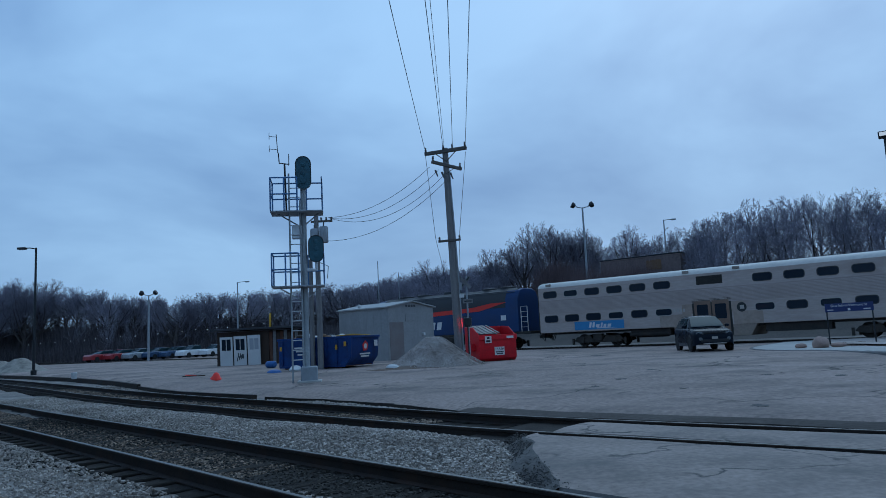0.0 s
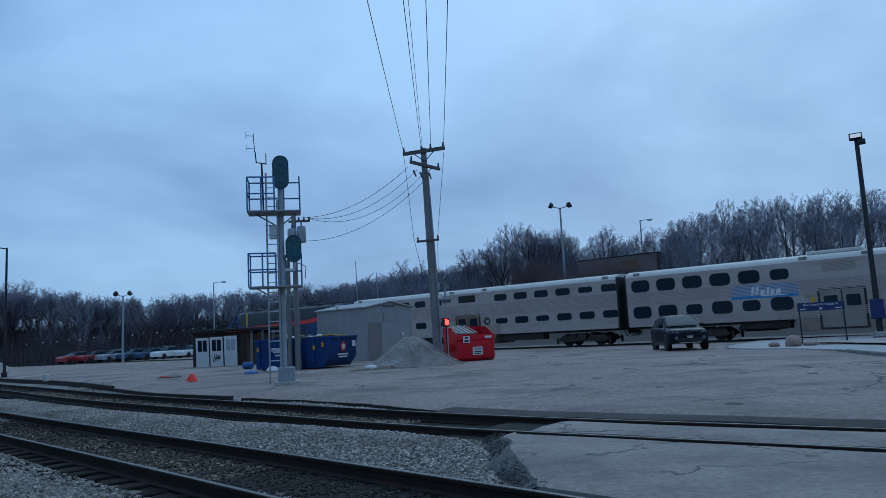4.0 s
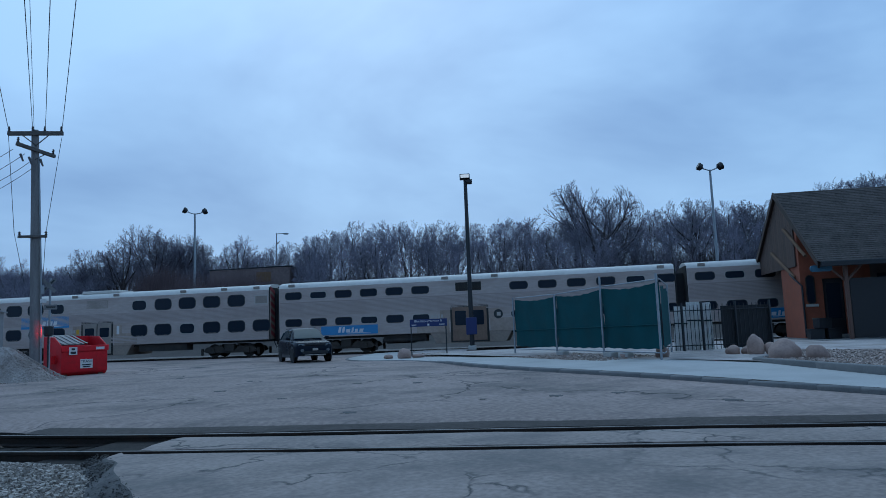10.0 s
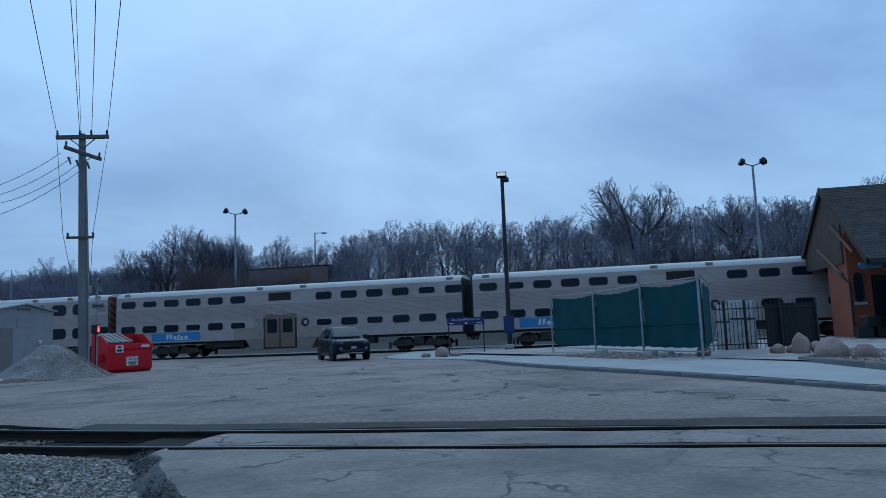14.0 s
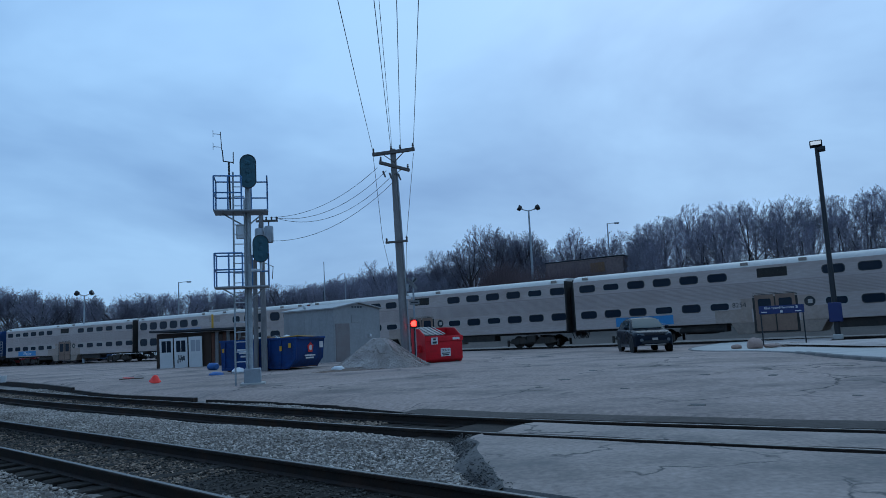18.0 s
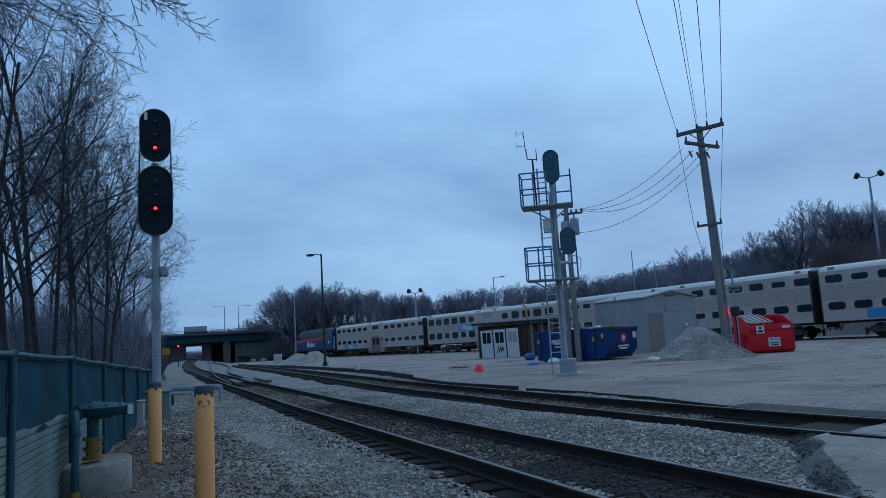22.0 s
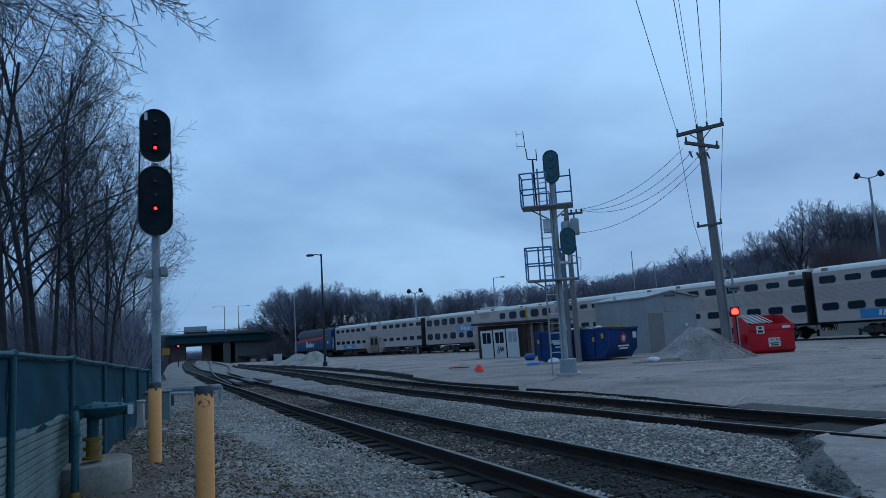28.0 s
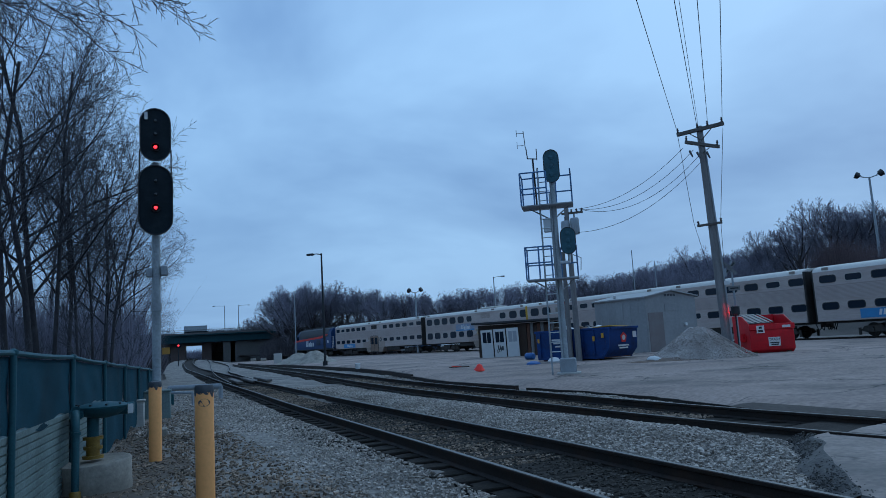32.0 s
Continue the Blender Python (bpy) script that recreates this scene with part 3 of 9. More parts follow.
def bridge_bank(x, y):
    """Earth banks that carry the road to the bridge, open where the tracks pass."""
    D, h = math.hypot(x, y), math.degrees(math.atan2(x, y))
    gap = 1.0 - smoothstep(-40.75, -40.45, h) * smoothstep(-38.75, -39.05, h)
    return -0.3 + 6.2 * smoothstep(184, 194, D) * gap * smoothstep(-60, -54, h) * smoothstep(-29, -32, h)


def polar_sheet(name, h0, h1, d0, d1, nh, nd, height, label):
    vs, fs = [], []
    for i in range(nh + 1):
        for k in range(nd + 1):
            a, D = radians(h0 + (h1 - h0) * i / nh), d0 + (d1 - d0) * k / nd
            x, y = D * math.sin(a), D * math.cos(a)
            vs.append((x, y, height(x, y)))
    for i in range(nh):
        for k in range(nd):
            a = i * (nd + 1) + k
            fs.append((a, a + nd + 1, a + nd + 2, a + 1))
    part(name, Shape().add(vs, fs), WOODFLOOR, None, label, smooth=80, kind="structure", category="ground")


def big_ground():
    vs, fs = [], []
    rings = [0, 15, 30, 45, 55, 62, 70, 78, 86, 95, 110, 130, 160, 200, 300, 500, 900, 1800]
    seg = 120
    for r in rings:
        for k in range(seg):
            a = 2 * math.pi * k / seg
            x, y = r * math.cos(a), r * math.sin(a)
            vs.append((x, y, bank_z(x, y)))
    for i in range(len(rings) - 1):
        for k in range(seg):
            fs.append((i * seg + k, (i + 1) * seg + k, (i + 1) * seg + (k + 1) % seg, i * seg + (k + 1) % seg))
    part("ground", Shape().add(vs, fs), GRASS, None, "dull brown winter grass and earth", smooth=80, kind="structure", category="ground")


big_ground()
polar_sheet("wooded_bank", -35, 13, 118, 200, 60, 14, far_bank, "dark wooded rise beyond the yard")
polar_sheet("road_bank", -60, -29, 182, 230, 200, 12, bridge_bank, "dark earth bank carrying the road to the bridge")


def line_n(line):
    """Across-coordinate of a track as a function of the along-coordinate."""
    table = sorted((p.x * UL.x + p.y * UL.y, p.x * NN.x + p.y * NN.y) for p in line)
    ss, ns = [q[0] for q in table], [q[1] for q in table]
    return lambda s: float(np.interp(s, ss, ns))


near_n, yard_n = line_n(TRACK_1), line_n(TRACK_2)


def ballast_z(x, y):
    h = noise.noise(Vector((x * 0.35, y * 0.35, 1.7))) * 0.035 + noise.noise(Vector((x * 1.3, y * 1.3, 4.1))) * 0.012
    n, s = x * NN.x + y * NN.y, x * UL.x + y * UL.y
    mound = 0.13 * math.exp(-((n - 7.6) / 1.0) ** 2) * smoothstep(4, 9, s) * smoothstep(34, 22, s)
    near = 0.10 * smoothstep(3.2, 1.6, n)
    under = -0.13 * (smoothstep(1.25, 0.95, abs(n - near_n(s))) + smoothstep(1.3, 0.95, abs(n - yard_n(s))))
    return -0.155 + h * (1 + 6 * under) + mound + near + rise(x, y) + under


def lot_edge(s):
    """Across-coordinate of the ragged edge where the asphalt breaks off to the ballast."""
    base = float(np.interp(s, (9.0, 9.6, 10.5, 12.5, 16, 18.5, 23.5, 28, 35, 42, 50, 62, 81, 140), (10.55, 10.74, 11.07, 11.48, 11.88, 12.0, 12.25, 13.1, 14.7, 15.9, 16.9, 18.1, 19.1, 22.5)))
    return base + 0.14 * noise.noise(Vector((s * 0.8, 2.2, 0))) + 0.06 * noise.noise(Vector((s * 3.1, 5.2, 0)))


sheet(-34, 235, lambda s: -14.0 + smoothstep(22, 60, s) * (near_n(s) + 10.6), lambda s: lot_edge(s) + 0.8, 0.8, 0.45, ballast_z, BALLAST, "ballast_bed", "pale crushed limestone ballast between the tracks", "gravel")
def lot_z(x, y):
    """The lot's surface, rounded down to the ballast along its worn edge."""
    n, s = x * NN.x + y * NN.y, x * UL.x + y * UL.y
    return ground_z(x, y) - 0.24 * smoothstep(0.5, 0.0, n - lot_edge(s))


sheet(-12, 34, -13.0, lambda s: 1.1 + 0.7 * noise.noise(Vector((s * 0.5, 9.0, 0))), 0.4, 0.4, lambda x, y: ballast_z(x, y) + 0.012, DIRT, "dirt_path", "dark trodden dirt by the fence", "ground")
sheet(-34, 118, lot_edge, 43.2, 1.0, 0.8, lot_z, LOT, "parking_lot", "worn grey asphalt lot with cracks and damp stains", "pavement")
sheet(-60, 150, 42.4, 66.0, 1.5, 1.0, lambda x, y: 0.03 + 0.04 * noise.noise(Vector((x * 0.4, y * 0.4, 2))), BALLAST, "far_ballast", "grey ballast under the far passenger track", "gravel")

# dark flangeway bed under the crossing panels
flange = Shape()
sweep(flange, [p for p in TRACK_2 if p.x > 0.6], [(-1.15, -0.16), (1.15, -0.16), (1.15, -0.10), (-1.15, -0.10)])
part("flangeway_bed", flange, OILBED, None, "dirty black flangeway beside the crossing rails", kind="structure", category="gravel")
track_1 = build_track("track_near", TRACK_1, "rusty rails on dark creosoted ties in ballast")
track_2 = build_track("track_yard", TRACK_2, "rusty yard track running into a paved crossing")

# crossover at the yard throat: curved lead rails, guard planks
TURNOUT = [curve_through(k, 1.0) for k in ([(-112.6, 139.3), (-86, 108.2), (-64.4, 81.3), (-41.4, 52.6), (-31.7, 40.8), (-22.7, 30.3)], [(-86.5, 109.7), (-63, 83.1), (-40.5, 53.6), (-32.1, 43.5), (-23.7, 33.7)])]
turnout = thing("turnout", pose(0, 0, 0), "curved lead rails of a yard turnout", "railway track", kind="structure")
for ctrl in TURNOUT:
    lead = part("rail", sweep(Shape(), ctrl, RAIL_PROFILE, 0.0), RAIL, turnout)
    part("railhead", sweep(Shape(), ctrl, [(-0.026, 0.001), (0.026, 0.001), (0.026, 0.003), (-0.026, 0.003)]), RAILTOP, lead, "bright worn running surface")
for k in range(3):
    part("plank", Shape().box(-3.0, 3.0, -0.16, 0.16, -0.10, 0.02), PLANKGREY, turnout, "weathered grey timber beside the rail", at=pose(-25.2 + k * 0.55, 33.9 + k * 0.5, 0, 0, 0, 131.5), bevel=0.02)

# oily bed between and beside the rails of the near track
oily = Shape()
sweep(oily, TRACK_1, [(-1.05, -0.30), (1.05, -0.30), (1.05, -0.20), (0.5, -0.171), (-0.5, -0.171), (-1.05, -0.20)])
part("oily_bed", oily, OILBED, None, "oil-blackened stones between the near rails", kind="structure", category="gravel")
oily = Shape()
sweep(oily, [p for p in TRACK_2 if p.x < 1.4], [(-0.85, -0.28), (0.85, -0.28), (0.85, -0.19), (0.4, -0.171), (-0.4, -0.171), (-0.85, -0.19)])
part("oily_bed", oily, OILBED, None, "dark dirty stones between the yard rails", kind="structure", category="gravel")


def crossing():
    """Paved crossing over the yard track: panel between the rails, apron in front, worn kerb of asphalt at its end."""
    c = thing("paved_crossing", pose(0, 0, 0), "grey asphalt crossing laid flush with the rails", "crossing", kind="structure")
    line = [p for p in TRACK_2 if p.x > 1.1]
    between = Shape()
    sweep(between, line, [(-0.53, -0.14), (0.55, -0.14), (0.55, -0.02), (0.28, 0.002), (-0.28, 0.002), (-0.53, -0.02)], rag=0.12)
    part("panel", between, PATCH, c)
    far = Shape()
    far_line = [p for p in TRACK_2 if p.x > -0.9]
    sweep(far, far_line, [(0.98, -0.10), (1.55, -0.10), (1.55, 0.008), (1.3, 0.012), (0.98, -0.014)], rag=0.22)
    part("far_apron", far, DARKASPHALT, c, "dark strip of asphalt along the rail")
    # apron between the two tracks, with a ragged end that slopes down to the ballast
    far_edge = sorted((p.x, p.y) for p in offset_line(TRACK_2, -0.98))
    near_line = sorted((p.x, p.y) for p in offset_line(TRACK_1, 1.10))
    edge_y = lambda line, x: float(np.interp(x, [q[0] for q in line], [q[1] for q in line]))
    vs, fs, rows = [], [], 14
    cols = [1.0 + 0.22 * k for k in range(12)] + [3.9 + 0.6 * k for k in range(17)]
    for x in cols:
        a, b = edge_y(far_edge, x), edge_y(near_line, x)
        for k in range(rows + 1):
            t = k / rows
            y = a + (b - a) * t
            xx = x
            if x == cols[0]:
                xx += 0.16 * noise.noise(Vector((0, y * 1.3, 4))) + 0.07 * noise.noise(Vector((0, y * 5, 8))) + 0.22 * math.exp(-((a - y) / 0.25) ** 2)
            vs.append((xx, y, 0.012 * math.sin(math.pi * t) - 0.05 * t ** 3 + 0.010 * noise.noise(Vector((xx * 1.5, y * 1.5, 0)))))
    for i in range(len(cols) - 1):
        for k in range(rows):
            q = i * (rows + 1) + k
            fs.append((q, q + 1, q + rows + 2, q + rows + 1))
    near = [Vector(vs[i * (rows + 1) + rows]) for i in range(len(cols))]
    kv, kf = [], []
    for i, w in enumerate(near):
        kv += [(w.x, w.y, w.z), (w.x - NN.x * 0.08, w.y - NN.y * 0.08, w.z - 0.06), (w.x - NN.x * (0.20 + 0.05 * math.sin(i * 2.3)), w.y - NN.y * 0.2, w.z - 0.24)]
    for i in range(len(near) - 1):
        for k in range(2):
            kf.append((i * 3 + k, i * 3 + 3 + k, i * 3 + 4 + k, i * 3 + 1 + k))
    part("near_edge", Shape().add(kv, kf), BROKEN, c, "crumbling dark asphalt edge", smooth=60)
    # broken dark slope at the apron's end
    bv, bf, steps = [], [], 7
    for k in range(rows * 3 + 1):
        t = k / (rows * 3)
        i0 = min(rows - 1, int(t * rows))
        w = Vector(vs[i0]).lerp(Vector(vs[i0 + 1]), t * rows - i0)
        wide = 0.30 + 0.14 * noise.noise(Vector((w.y * 1.1, 3, 3)))
        for j in range(steps + 1):
            u = j / steps
            bv.append((w.x - wide * u, w.y + 0.05 * u, w.z - 0.17 * u ** 1.2 + (0.028 * noise.noise(Vector((w.y * 5, u * 4, 3))) + 0.014 * noise.noise(Vector((w.y * 14, u * 11, 5)))) * min(1, 4 * u)))
    for k in range(rows * 3):
        for j in range(steps):
            q = k * (steps + 1) + j
            bf.append((q, q + steps + 1, q + steps + 2, q + 1))
    part("broken_edge", Shape().add(bv, bf), BROKEN, c, "crumbling dark asphalt edge", smooth=60)
    part("apron", Shape().add(vs, fs), PATCH, c, "pale patched asphalt apron with a broken end", smooth=60)
    return c


crossing()
sheet(62, 150, 47.5, 110, 4.0, 4.0, lambda x, y: 0.16, LOT, "far_car_park", "grey asphalt car park beyond the far track", "pavement")
# straight dark edge along the lot, towards the yard throat
EDGE_LINE = curve_through(along([(105, 20.3), (81, 18.7), (62, 17.85), (50, 16.65), (42, 15.75), (35, 14.5), (28, 12.95), (23.5, 12.05), (18.6, 11.8)]), 1.5)
lot_rail = thing("buried_rail", pose(0, 0, 0), "dark old timber edge along the lot", "edging", kind="structure")
part("rail", sweep(Shape(), [p for p in EDGE_LINE if p.y > 29], [(-0.07, -0.3), (0.07, -0.3), (0.07, 0.085), (-0.07, 0.085)], rag=0.05), RAIL, lot_rail)
part("rail", sweep(Shape(), [p for p in EDGE_LINE if p.y < 30.5], [(-0.06, -0.3), (0.06, -0.3), (0.06, 0.0), (-0.06, 0.0)], rag=0.06), RAIL, lot_rail)

part("groove", sweep(Shape(), [UL * (18.5 - 0.29 * k) + NN * (lot_edge(18.5 - 0.29 * k) + 0.16) for k in range(31)], [(-0.03, -0.3), (0.03, -0.3), (0.018, -0.085), (-0.018, -0.085)], rag=0.12), OILBED, lot_rail, "ragged black break in the asphalt")

# kerb, pavement and planter in front of the station
KERB = curve_through([(11.9, -6), (12.7, 4), (12.9, 8.3), (12.97, 11), (12.95, 12.8), (12.85, 15.7), (12.95, 18.5), (13.5, 21.8), (14.4, 25.2), (14.6, 28.3), (13.6, 31.2), (14.6, 35), (19, 41)], 1.0)


def walk_h(y):
    """Height of the kerb over the lot, worn down to nearly flush at its far nose."""
    return 0.11 - 0.075 * smoothstep(22, 26.5, y)


def kerb_and_walk():
    k = thing("kerb", pose(0, 0, 0), "grey concrete kerb along the lot", "kerb", kind="structure")
    # separate stones, with fine joints
    pts = KERB
    for i in range(0, len(pts) - 1):
        seg = pts[i:i + 2]
        z = ground_z(seg[0].x, seg[0].y)
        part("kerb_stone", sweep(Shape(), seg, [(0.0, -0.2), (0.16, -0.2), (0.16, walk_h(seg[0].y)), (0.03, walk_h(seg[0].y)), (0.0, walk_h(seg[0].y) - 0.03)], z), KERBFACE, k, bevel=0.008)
    vs, fs = [], []
    inner = offset_line(pts, 0.163)
    for i, p in enumerate(inner):
        q = p + Vector((3.0 + 4.2 * smoothstep(18.5, 15.5, p.y), 0.4, 0))
        for j in range(5):
            w = p.lerp(q, j / 4)
            vs.append((w.x, w.y, ground_z(p.x, p.y) + walk_h(p.y) - 0.004))
    for i in range(len(inner) - 1):
        for j in range(4):
            a = i * 5 + j
            fs.append((a, a + 1, a + 6, a + 5))
    sh = Shape().add(vs, fs)
    sh.f = [tuple(reversed(q)) for q in sh.f]
    part("pavement", sh, CONCRETE, None, "pale concrete pavement with scored joints", kind="structure", category="pavement")
    vs, fs = [], []
    for i, p in enumerate(inner):
        a, b = p + Vector((3.0 + 4.2 * smoothstep(18.5, 15.5, p.y), 0.4, 0)), Vector((max(p.x + 7.5, 20.9), p.y + 0.5, 0))
        for j in range(9):
            w = a.lerp(b, j / 8)
            vs.append((w.x, w.y, ground_z(p.x, p.y) + walk_h(p.y) - 0.014 + 0.012 * noise.noise(w * 1.7)))
    for i in range(len(inner) - 1):
        for j in range(8):
            a = i * 9 + j
            fs.append((a + 9, a + 10, a + 1, a))
    part("pebble_strip", Shape().add(vs, fs), GRAVEL, None, "strip of pale pebbles behind the pavement", smooth=80, kind="structure", category="gravel")
    # station forecourt behind
    vs, fs = [], []
    for i in range(13):
        for j in range(13):
            x, y = 17.5 + i * 3.2, -8 + j * 3.4
            n = 0.647 * x + 0.763 * y
            if n > 42:
                x -= 0.647 * (n - 42); y -= 0.763 * (n - 42)
            vs.append((x, y, 0.262))
    for i in range(12):
        for j in range(12):
            a = i * 13 + j
            fs.append((a, a + 13, a + 14, a + 1))
    part("forecourt", Shape().add(vs, fs), GRAVEL, None, "pebbled station ground behind the fence", kind="structure", category="ground")


kerb_and_walk()

LOT_PATCHES = ((7.3, 35.0, 0.85), (6.0, 21.7, 0.29), (4.7, 25.8, 0.29), (7.4, 23.3, 0.23), (6.9, 28.6, 0.23), (7.8, 17.9, 0.22), (8.9, 16.6, 0.27), (3.5, 17.6, 0.17), (9.2, 24.0, 0.2),
               (9.3, 11.5, 0.28), (10.4, 10.9, 0.24), (8.0, 12.2, 0.16), (10.8, 8.5, 0.33), (11.3, 15.1, 0.18), (5.1, 16.0, 0.21), (4.5, 19.2, 0.31), (5.2, 12.4, 0.28))
# old tar patches and shallow potholes in the lot
random.seed(17)
for x, y, w in LOT_PATCHES:
    n = 14
    ring_pts = [(x + 0.5 * w * (1 + 0.35 * random.uniform(-1, 1)) * math.cos(6.283 * k / n), y + 0.55 * w * (1 + 0.45 * random.uniform(-1, 1)) * math.sin(6.283 * k / n)) for k in range(n)]
    vs = [(px, py, ground_z(px, py) + 0.005) for px, py in ring_pts] + [(px, py, ground_z(px, py) - 0.05) for px, py in ring_pts]
    tagged(part("tar_patch", Shape().add(vs, [tuple(range(n))] + [(k, k + n, (k + 1) % n + n, (k + 1) % n) for k in range(n)]), OLDTAR), "dark worn tar patch in the asphalt lot", "patch", "tar patches in the lot")

# ---- the passenger train ----
RAIL_Z = 0.16
TRAIN_P0 = Vector((5.8 + 0.647 * 1.62, 56.1 + 0.763 * 1.62, 0))     # on the centre line of the far track
TRAIN_U = Vector((0.763, -0.647, 0))
TRAIN_N = Vector((-0.647, -0.763, 0))
PITCH = 26.95                                                        # from one coupling to the next


def rail_point(s):
    """A point of the far track's centre line, s metres to the right of a fixed mark; it bends gently far off."""
    off = 5.4 * (1 - math.exp(-((-20 - s) / 46) ** 2)) if s < -20 else 0.0
    return TRAIN_P0 + TRAIN_U * s + TRAIN_N * off


FAR_LINE = [rail_point(60 - i * 2.0) for i in range(115)]
build_track("track_far", [p for p in FAR_LINE], "far passenger track on grey ballast", RAIL_Z)


far_bed = Shape()
sweep(far_bed, FAR_LINE, [(-1.25, -0.16), (1.25, -0.16), (1.25, -0.10), (-1.25, -0.10)], RAIL_Z)
part("far_bed", far_bed, OILBED, None, "dark dirty stones of the far passenger track", kind="structure", category="gravel")


def rounded_rect(x0, x1, z0, z1, r, n=4):
    out = []
    for cx, cz, a0 in ((x1 - r, z1 - r, 0), (x0 + r, z1 - r, 90), (x0 + r, z0 + r, 180), (x1 - r, z0 + r, 270)):
        for k in range(n + 1):
            a = radians(a0 + 90 * k / n)
            out.append((cx + r * math.cos(a), cz + r * math.sin(a)))
    return out


def ring(shape, inner, outer, y0, y1):
    """A flat frame between two outlines of equal count, from y0 to y1."""
    n = len(inner)
    vs = [(x, y1, z) for x, z in outer] + [(x, y1, z) for x, z in inner] + [(x, y0, z) for x, z in outer] + [(x, y0, z) for x, z in inner]
    fs = []
    for i in range(n):
        j = (i + 1) % n
        fs += [(i, j, n + j, n + i), (2 * n + i, i, j, 2 * n + j), (n + i, n + j, 3 * n + j, 3 * n + i)]
    return shape.add(vs, fs)


def window_meshes(w, h, bright):
    r, rim = min(w, h) * 0.36, 0.042 if bright else 0.05
    out, inn = rounded_rect(-w / 2, w / 2, -h / 2, h / 2, r), rounded_rect(-w / 2 + rim, w / 2 - rim, -h / 2 + rim, h / 2 - rim, r - rim * 0.7)
    fr = make_mesh("window", ring(Shape(), inn, out, 0.0, -0.022), FRAME if bright else RUBBER, smooth=30)
    gl = make_mesh("pane", Shape().extrude(inn, 1, -0.006, 0.0), WINDOW, smooth=30)
    return fr, gl


def truck_mesh():
    fr, wh = Shape(), Shape()
    for y in (-1.0, 1.0):
        fr.extrude([(-2.0, 0.42), (-1.75, 0.72), (-0.6, 0.78), (-0.4, 0.50), (0.4, 0.50), (0.6, 0.78), (1.75, 0.72), (2.0, 0.42), (1.6, 0.30), (-1.6, 0.30)], 1, y - 0.09, y + 0.09)
        for x in (-1.3, 1.3):
            fr.box(x - 0.18, x + 0.18, y - 0.16, y + 0.16, 0.28, 0.66)
        fr.box(-0.35, 0.35, y - 0.22, y + 0.22, 0.42, 0.92)
        for x in (-0.75, 0.75):
            fr.tube([(x, y, 0.30), (x, y, 0.85)], 0.10, 8)
        for x in (-2.1, 2.1):
            fr.box(x - 0.08, x + 0.08, y - 0.07, y + 0.07, 0.15, 0.62)
    wh.tube([(0, -0.9, 0.46), (0, 0.9, 0.46)], 0.09, 8)
    for y in (-0.75, 0.75):
        wh.lathe([(0.10, -0.06), (0.42, -0.06), (0.46, -0.05), (0.46, 0.06), (0.38, 0.05), (0.2, 0.02), (0.1, 0.06)], 20, pose(0, y, 0.46, 90, 0, 0))
    fr.box(-0.25, 0.25, -1.0, 1.0, 0.55, 0.8)
    return make_mesh("truck", fr, TRUCK, 0.015), make_mesh("wheelset", wh, UNDER)


TRUCK_MESH, WHEEL_MESH = truck_mesh()
WIN = {("A", False): window_meshes(1.20, 0.53, False), ("A", True): window_meshes(1.20, 0.50, True),
       ("B", False): window_meshes(1.30, 0.82, False), ("B", True): window_meshes(1.16, 0.74, True)}
HALF = 1.56
CAR_LEN = 26.2
# ribs in paler steel than the belt: their highlight is painted in
FLUTE_MESH = make_mesh("flute", Shape().box(0.05, CAR_LEN - 0.05, -HALF - 0.016, -HALF + 0.01, 0.0, 0.045), STEEL, smooth=0)


def logo_panel(parent, x0, x1, z0, z1):
    p = part("logo_panel", Shape().box(x0, x1, -HALF - 0.012, -HALF - 0.001, z0, z1), BLUE, parent, "bright blue panel with a white mark")
    w, h = x1 - x0, z1 - z0
    sl = Shape()
    # slanted white strokes and a tapering underline: the mark as plain shapes
    cx = x0 + w * 0.30
    for k, (dx, ww, hh) in enumerate(((0.0, 0.16, 0.62), (0.24, 0.16, 0.62), (0.50, 0.26, 0.36), (0.84, 0.13, 0.52), (1.05, 0.20, 0.36), (1.34, 0.26, 0.36))):
        a = cx + dx * w / 3.6
        b0, b1 = z0 + h * 0.24, z0 + h * (0.24 + hh)
        sh = 0.22 * (b1 - b0)
        sl.extrude([(a, b0), (a + ww * w / 3.8, b0), (a + ww * w / 3.8 + sh, b1), (a + sh, b1)], 1, -HALF - 0.018, -HALF - 0.011)
    sl.extrude([(cx + 0.16 * w, z0 + 0.13 * h), (cx + 0.58 * w, z0 + 0.13 * h), (cx + 0.40 * w, z0 + 0.20 * h), (cx + 0.16 * w, z0 + 0.21 * h)], 1, -HALF - 0.018, -HALF - 0.011)
    part("logo_mark", sl, WHITE, p)


def body_profile():
    pts = [(-HALF, 1.12), (-HALF, 4.52)]
    for k in range(9):
        a = radians(180 - 180 * k / 8)
        pts.append((math.cos(a) * HALF * 0.985, 4.56 + math.sin(a) * 0.42))
    pts += [(HALF, 4.52), (HALF, 1.12)]
    return pts


